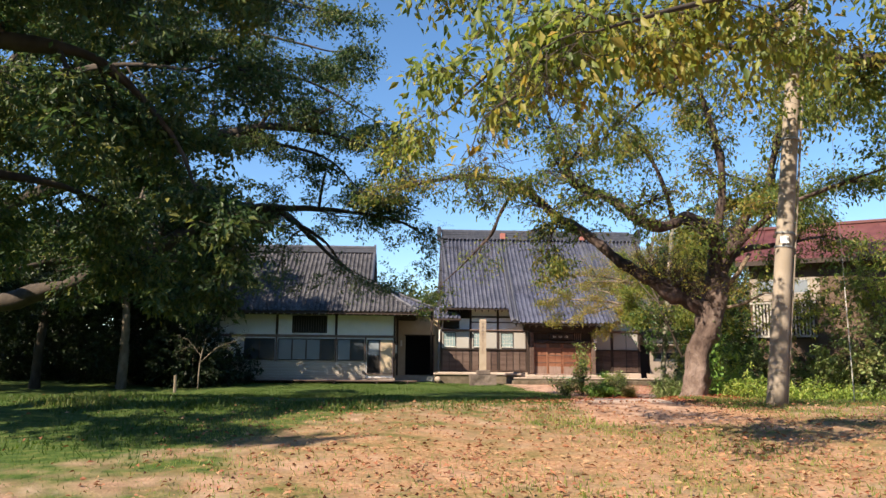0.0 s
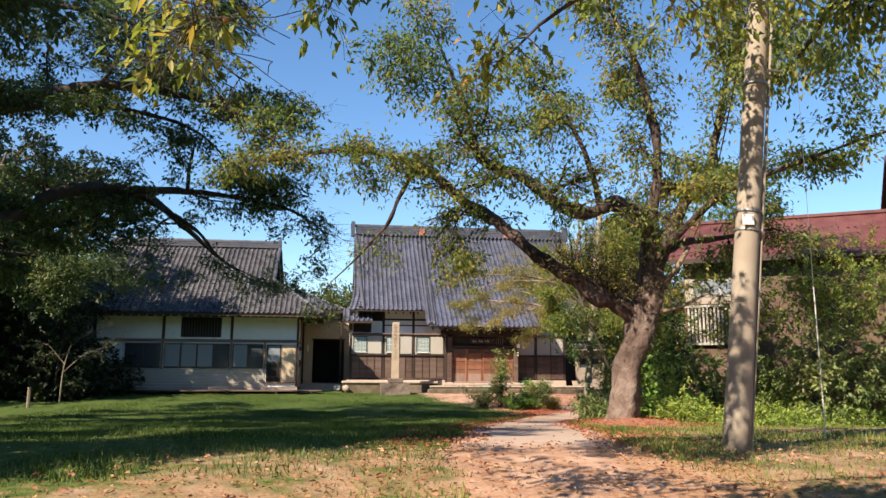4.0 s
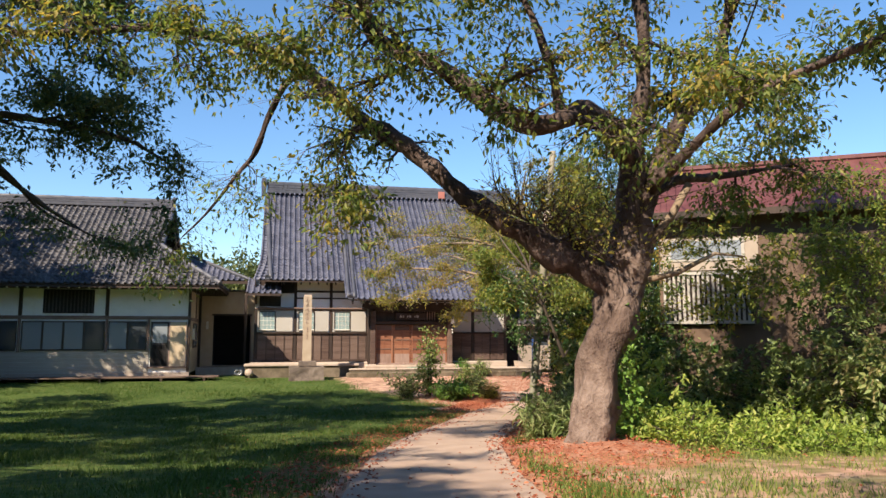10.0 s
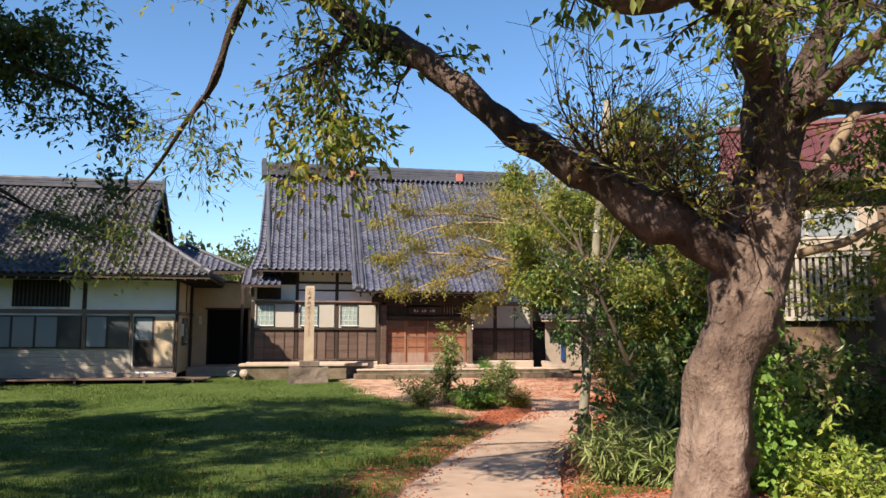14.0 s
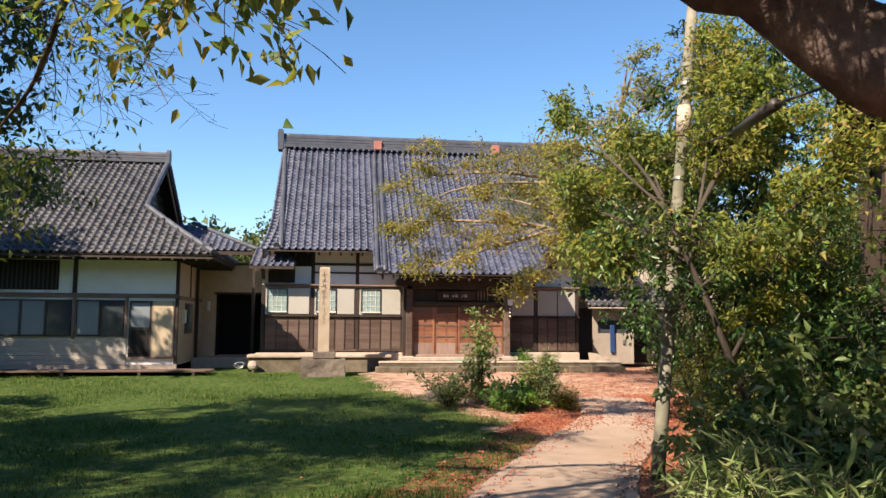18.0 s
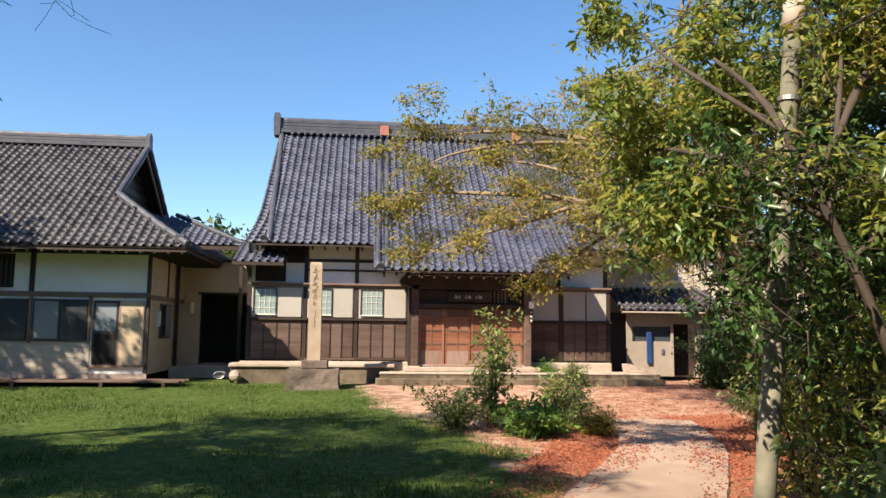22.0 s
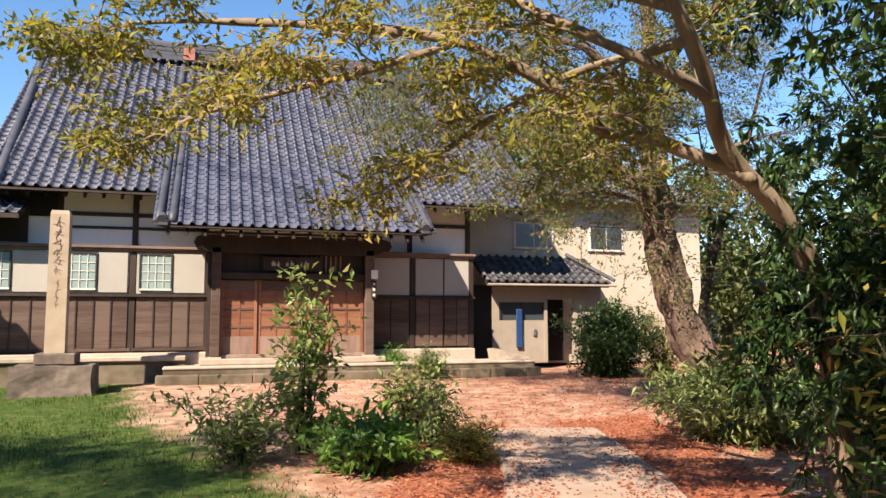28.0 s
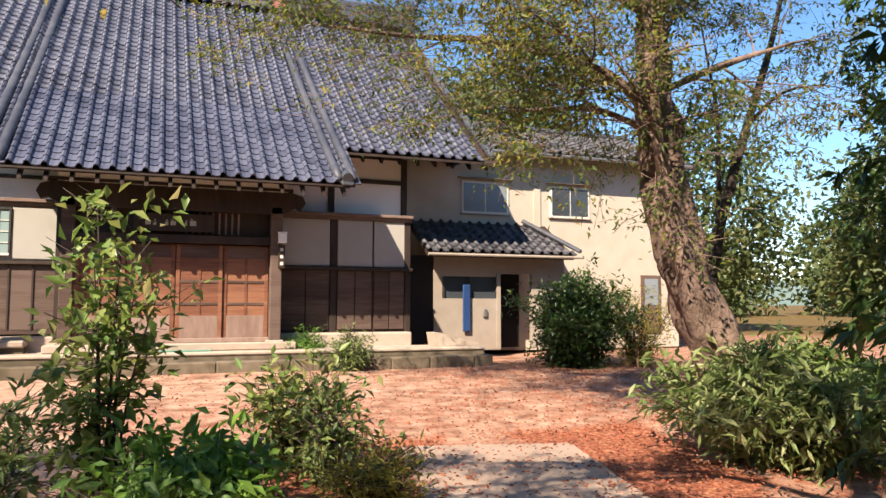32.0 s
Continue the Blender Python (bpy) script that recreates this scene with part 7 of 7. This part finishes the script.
# saplings and leafage under the red roof
thicket("sapling_crowns", "thin yellow-green sapling crowns before the red roof",
        clumps(20, -0.4, 2.9, 20.6, 23.4, (0.5, 0.85), (0.5, 0.8), (1.9, 3.7)) + clumps(16, 4.0, 12.0, 18.5, 21.0, (0.7, 1.1), (0.9, 1.4), (2.4, 4.2)), LEAF_LIME, 96, 11, 0.12, 0.3, 0.42, dens=44)
thicket("olive_thicket", "olive leafage hiding the brown house wall",
        clumps(26, 2.6, 8.0, 20.2, 22.6, (0.6, 0.95), (0.8, 1.3), (1.8, 3.6), lambda x, y: not (2.9 < x < 3.6)), LEAF_MIXED, 296, 12, 0.12, 0.3, 0.45, dens=36)


# dark trees and brush at the far left
def left_wood():
    r2 = random.Random(101)
    for k, (x, y, h) in enumerate(((-24.8, 38.3, 11.5), (-25.6, 42.0, 12.5), (-22.4, 40.2, 10.0), (-29.0, 38.0, 9.0), (-32.0, 33.0, 9.5), (-28.0, 46.0, 8.5))):
        z = gz(x, y) - 0.2
        tr = [(x, y, z, 0.26), (x + r2.uniform(-0.3, 0.3), y, z + h * 0.3, 0.2), (x + r2.uniform(-0.6, 0.6), y + r2.uniform(-0.5, 0.5), z + h * 0.65, 0.13), (x + r2.uniform(-0.8, 0.8), y, z + h, 0.04)]
        limbs = []
        for i in range(9):
            a = r2.uniform(0, 6.28)
            b = 0.15 + 0.095 * i
            q = Vector(tr[1][:3]).lerp(Vector(tr[3][:3]), b)
            l = r2.uniform(1.8, 3.4)
            limbs.append([(q.x, q.y, q.z, 0.09), (q.x + l * 0.5 * math.cos(a), q.y + l * 0.5 * math.sin(a), q.z + 0.7, 0.06), (q.x + l * math.cos(a), q.y + l * math.sin(a), q.z + 0.9, 0.02)])
        build_tree("woodland_tree", "dark woodland tree at the lawn's far edge", tr, limbs, BARK_P if k < 2 else BARK_D, LEAF_DIM, 110 + k, 34, 0.2, (1.9, 2), 0.4, 0.3, 0.2, 0.6, 0.55)
    spots = []
    for i in range(60):
        x = r2.uniform(-36, -20.3)
        y = 38.5 + r2.uniform(0, 7) - 0.45 * (x + 20)
        spots.append((x, y, -0.4, r2.uniform(1.0, 1.7), r2.uniform(1.2, 3.6)))
    spots += [(r2.uniform(-27, -20.9), r2.uniform(38.5, 43.0), r2.uniform(0.0, 4.6), r2.uniform(0.9, 1.3), r2.uniform(1.4, 2.2)) for i in range(34)]
    spots += [(r2.uniform(-38, -26), r2.uniform(34.0, 44.0), r2.uniform(0.0, 6.5), r2.uniform(1.2, 1.8), r2.uniform(1.8, 2.8)) for i in range(40)]
    thicket("dark_brush", "dark brush under the far trees", spots, LEAF_DIM, 102, 8, 0.24, 0.3, 0.5)
    spots = []
    for i in range(90):
        x = r2.uniform(-62, -24)
        y = r2.uniform(44, 62) - 0.35 * (x + 30)
        spots.append((x, y, r2.uniform(-0.5, 9), r2.uniform(2.0, 3.2), r2.uniform(2.5, 4.5)))
    rs = np.random.RandomState(103)
    cs = []
    for x, y, z, r, h in spots:
        u = rs.normal(size=(70, 3))
        u /= np.linalg.norm(u, axis=1, keepdims=True)
        cs.append(np.array((x, y, z + h / 2)) + u * rs.uniform(0.4, 1, (70, 1)) * np.array((r, r, h / 2)))
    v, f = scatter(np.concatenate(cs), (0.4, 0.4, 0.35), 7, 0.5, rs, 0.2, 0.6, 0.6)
    tagged(raw_part("dense_wood", v, f, LEAF_DIM), "dense dark wood beyond the lawn", "woods", kind="stuff")
    for x, y, h, s in ((-20.9, 38.2, 2.3, 120), (-21.6, 39.5, 3.2, 121)):
        build_tree("bare_sapling", "thin bare sapling at the lawn's edge", [(x, y, -0.5, 0.04), (x + 0.05, y, h * 0.5, 0.03), (x + 0.3, y, h, 0.012)],
                   [[(x + 0.05, y, h * 0.45, 0.022), (x + 0.9, y, h * 0.8, 0.015), (x + 1.9, y, h * 0.95, 0.006)], [(x + 0.1, y, h * 0.6, 0.02), (x - 0.6, y, h * 0.95, 0.006)]], BARK_P, LEAF_DARK, s, 2, 0.1, (0.7, 2), 0.4, 0.1, 0.3, 0.6)
    st = part("wooden_stake", tube([(-21.5, 36.4, -0.6), (-21.5, 36.4, 0.45)], [0.08, 0.075], 8), BARK_P)
    tagged(st, "short weathered wooden stake in the lawn", "stake")


left_wood()


# far trees and hills
def far_wood():
    r2 = random.Random(131)
    spots = []
    for i in range(46):
        x = -40 + i * 2.6 + r2.uniform(-1, 1)
        y = r2.uniform(78, 95)
        spots.append((x, y, r2.uniform(-1, 0), r2.uniform(2.5, 4), r2.uniform(6, 11)))
    rs = np.random.RandomState(132)
    cs = []
    for x, y, z, r, h in spots:
        k = 120
        u = rs.normal(size=(k, 3))
        u /= np.linalg.norm(u, axis=1, keepdims=True)
        u *= rs.uniform(0.55, 1, (k, 1))
        cs.append(np.array((x, y, z + h / 2)) + u * np.array((r, r, h / 2)))
    v, f = scatter(np.concatenate(cs), (0.5, 0.5, 0.45), 5, 0.75, rs, 0.1, 0.7, 0.8)
    tagged(raw_part("far_wood", v, f, LEAF_FAR), "line of hazy green trees beyond the buildings", "woods", kind="stuff")
    for n, (x, y, z, r, h) in enumerate(((12.0, 57.0, 2.0, 4.2, 10.4), (22.5, 58.0, 0.5, 4.6, 9.6), (17.0, 66.0, 0.0, 3.6, 8.0), (27.0, 50.0, 0.0, 4.0, 8.0), (-9.0, 66.0, 0.0, 3.0, 8.2), (-12.5, 68.0, 0.0, 3.2, 7.4), (30.0, 42.0, 0.0, 4.0, 9.0))):
        rs = np.random.RandomState(140 + n)
        k = 700
        u = rs.normal(size=(k, 3))
        u /= np.linalg.norm(u, axis=1, keepdims=True)
        u *= rs.uniform(0.5, 1, (k, 1)) * (1 + 0.25 * np.sin(u[:, :1] * 7 + n) * np.cos(u[:, 2:3] * 6))
        t = empty("round_tree", x, y, 0.0, "rounded yellow-green tree behind the buildings", "tree", "trees behind the buildings")
        part("trunk", tube([(x, y, -0.2), (x + 0.1, y, z + h * 0.5)], [0.3, 0.15], 8), BARK_D, t)
        v, f = scatter(np.array((x, y, z + h / 2)) + u * np.array((r, r, h / 2)), (0.32, 0.32, 0.28), 14, 0.32, rs, 0.2, 0.6, 0.6)
        tagged(raw_part("crown", v, f, LEAF_FAR, t), kind="stuff")


far_wood()


def ring_wood():
    """Unseen woods, added behind the lawn's start and along both sides to hold back low skylight."""
    r2 = random.Random(151)
    spots = []
    # dark tree blobs out of view that cut the light from the horizon
    for i in range(46):
        spots.append((-50 + i * 1.7 + r2.uniform(-1, 1), r2.uniform(-24, -16), r2.uniform(3.0, 4.2), r2.uniform(9, 15)))
    for i in range(20):
        spots.append((r2.uniform(19, 25), -14 + i * 1.7, r2.uniform(2.6, 3.6), r2.uniform(8, 13)))
        spots.append((r2.uniform(-48, -40), -14 + i * 2.3, r2.uniform(3.0, 4.0), r2.uniform(9, 14)))
    rs = np.random.RandomState(152)
    cs = []
    for x, y, r, h in spots:
        u = rs.normal(size=(90, 3))
        u /= np.linalg.norm(u, axis=1, keepdims=True)
        cs.append(np.array((x, y, h / 2 - 0.5)) + u * rs.uniform(0.5, 1, (90, 1)) * np.array((r, r, h / 2)))
    v, f = scatter(np.concatenate(cs), (0.5, 0.5, 0.5), 5, 0.8, rs, 0.2, 0.7, 0.6)
    tagged(raw_part("sky_blocking_wood", v, f, LEAF_DIM), "unseen dense wood added round the grounds to block low skylight", "woods", kind="stuff")


ring_wood()


def hills():
    bm = bmesh.new()
    rows = []
    for k in range(61):
        x = -420 + 14 * k
        h = 8 + 10 * (0.5 + 0.5 * noise.noise(Vector((x * 0.012, 0, 7)))) + 4 * noise.noise(Vector((x * 0.05, 1, 2)))
        rows.append([bm.verts.new((x, 300, -2)), bm.verts.new((x, 320, h * 0.7)), bm.verts.new((x, 345, h))])
    for a, b in zip(rows, rows[1:]):
        bm.faces.new((a[0], b[0], b[1], a[1]))
        bm.faces.new((a[1], b[1], b[2], a[2]))
    # distance haze is mixed into the hills' grey-green colour
    ob = part("backdrop", bm, surface("hazy_hills", [(0.10, 0.15, 0.13), (0.14, 0.19, 0.17)], 0.05, 1.0, 0.0), None, smooth=True)
    tagged(ob, "low hazy wooded hills far away", "hills", kind="structure")


hills()

# ---- grass, fallen leaves, near roof tiles ----
def in_mask(fn, x, y, rs):
    return np.array([fn(a, b) for a, b in zip(x, y)]) + rs.normal(0, 0.12, len(x))


def grass_patch(name, label, x0, x1, y0, y1, n, h, seed, blade=GRASS):
    rs = np.random.RandomState(seed)
    x, y = rs.uniform(x0, x1, n), rs.uniform(y0, y1, n)
    keep = in_mask(grassy, x, y, rs) > 0.5
    x, y = x[keep], y[keep]
    z = np.array([gz(a, b) for a, b in zip(x, y)]) - 0.02
    hh = h * rs.uniform(0.5, 1.3, len(x)) * (0.7 + 0.9 * np.clip(np.array([noise.noise(Vector((a * 0.7, b * 0.7, 2))) for a, b in zip(x, y)]) + 0.2, 0, 1))
    an = rs.uniform(0, 6.28, len(x))
    w = 0.006 + 0.05 * hh
    lean = rs.normal(0, 0.35, (len(x), 2)) * hh[:, None]
    b = np.stack([x, y, z], 1)
    s = np.stack([np.cos(an) * w, np.sin(an) * w, np.zeros(len(x))], 1)
    tip = b + np.concatenate([lean, hh[:, None]], 1)
    v = np.stack([b - s, b + s, tip], 1).reshape(-1, 3)
    f = np.arange(len(v)).reshape(-1, 3)
    return tagged(raw_part(name, v, f, blade), label, "grass", kind="stuff")


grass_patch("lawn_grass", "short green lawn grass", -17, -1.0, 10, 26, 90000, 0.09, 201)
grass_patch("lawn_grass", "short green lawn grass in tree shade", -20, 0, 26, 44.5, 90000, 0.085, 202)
# darker blades paint this side as shaded, the brighter ones below as sunlit
grass_patch("rough_grass", "taller rough grass at the lawn's near edge", -24, -12.5, 4, 18, 42000, 0.07, 203)
grass_patch("rough_grass", "dry thin grass on the open ground", -12.5, -3, 4, 16, 36000, 0.06, 205, GRASS_SUN)
grass_patch("rough_grass", "rough grass beside the pole and thicket", -4.9, 5, 9, 19.5, 52000, 0.085, 204, GRASS_SUN)


def litter_patch(name, label, x0, x1, y0, y1, n, size, seed, leaf=LITTER):
    rs = np.random.RandomState(seed)
    x, y = rs.uniform(x0, x1, n), rs.uniform(y0, y1, n)
    keep = in_mask(littered, x, y, rs) > rs.uniform(0.2, 0.75, n)
    x, y = x[keep], y[keep]
    z = np.array([gz(a, b) for a, b in zip(x, y)]) + 0.035
    d = rs.normal(size=(len(x), 3)) * np.array((1, 1, 0.18))
    v, f = leaf_arrays(np.stack([x, y, z], 1), d, size * rs.uniform(0.6, 1.3, len(x)), 0.5, rs, 0.3)
    return tagged(raw_part(name, v, f, leaf), label, "leaves", kind="stuff")


litter_patch("fallen_leaves", "dry orange and brown fallen leaves on open ground", -18, 0, 3, 14, 22000, 0.06, 211)
litter_patch("fallen_leaves", "dry fallen leaves along the path", -8, 2, 12, 34, 34000, 0.055, 212, LITTER_RED)
litter_patch("fallen_leaves", "dry fallen leaves strewn over the court", -4, 9, 32, 45, 30000, 0.048, 213, LITTER_RED)


def near_tiles():
    me = bpy.data.meshes.new("tile")
    me.from_pydata([tuple(v) for v in TV], [], [tuple(int(i) for i in q) for q in TF])
    me.materials.append(TILE_OB)
    base = wloc(TEMPLE_ROOF)
    for o, a, u, n in NEAR_TILES:
        ob = new("tile", me)
        ob.parent = TEMPLE_ROOF
        m = Matrix((Vector(a), Vector(u), Vector(n))).transposed().to_4x4()
        m.translation = Vector(o) - base
        ob.matrix_basis = m


near_tiles()
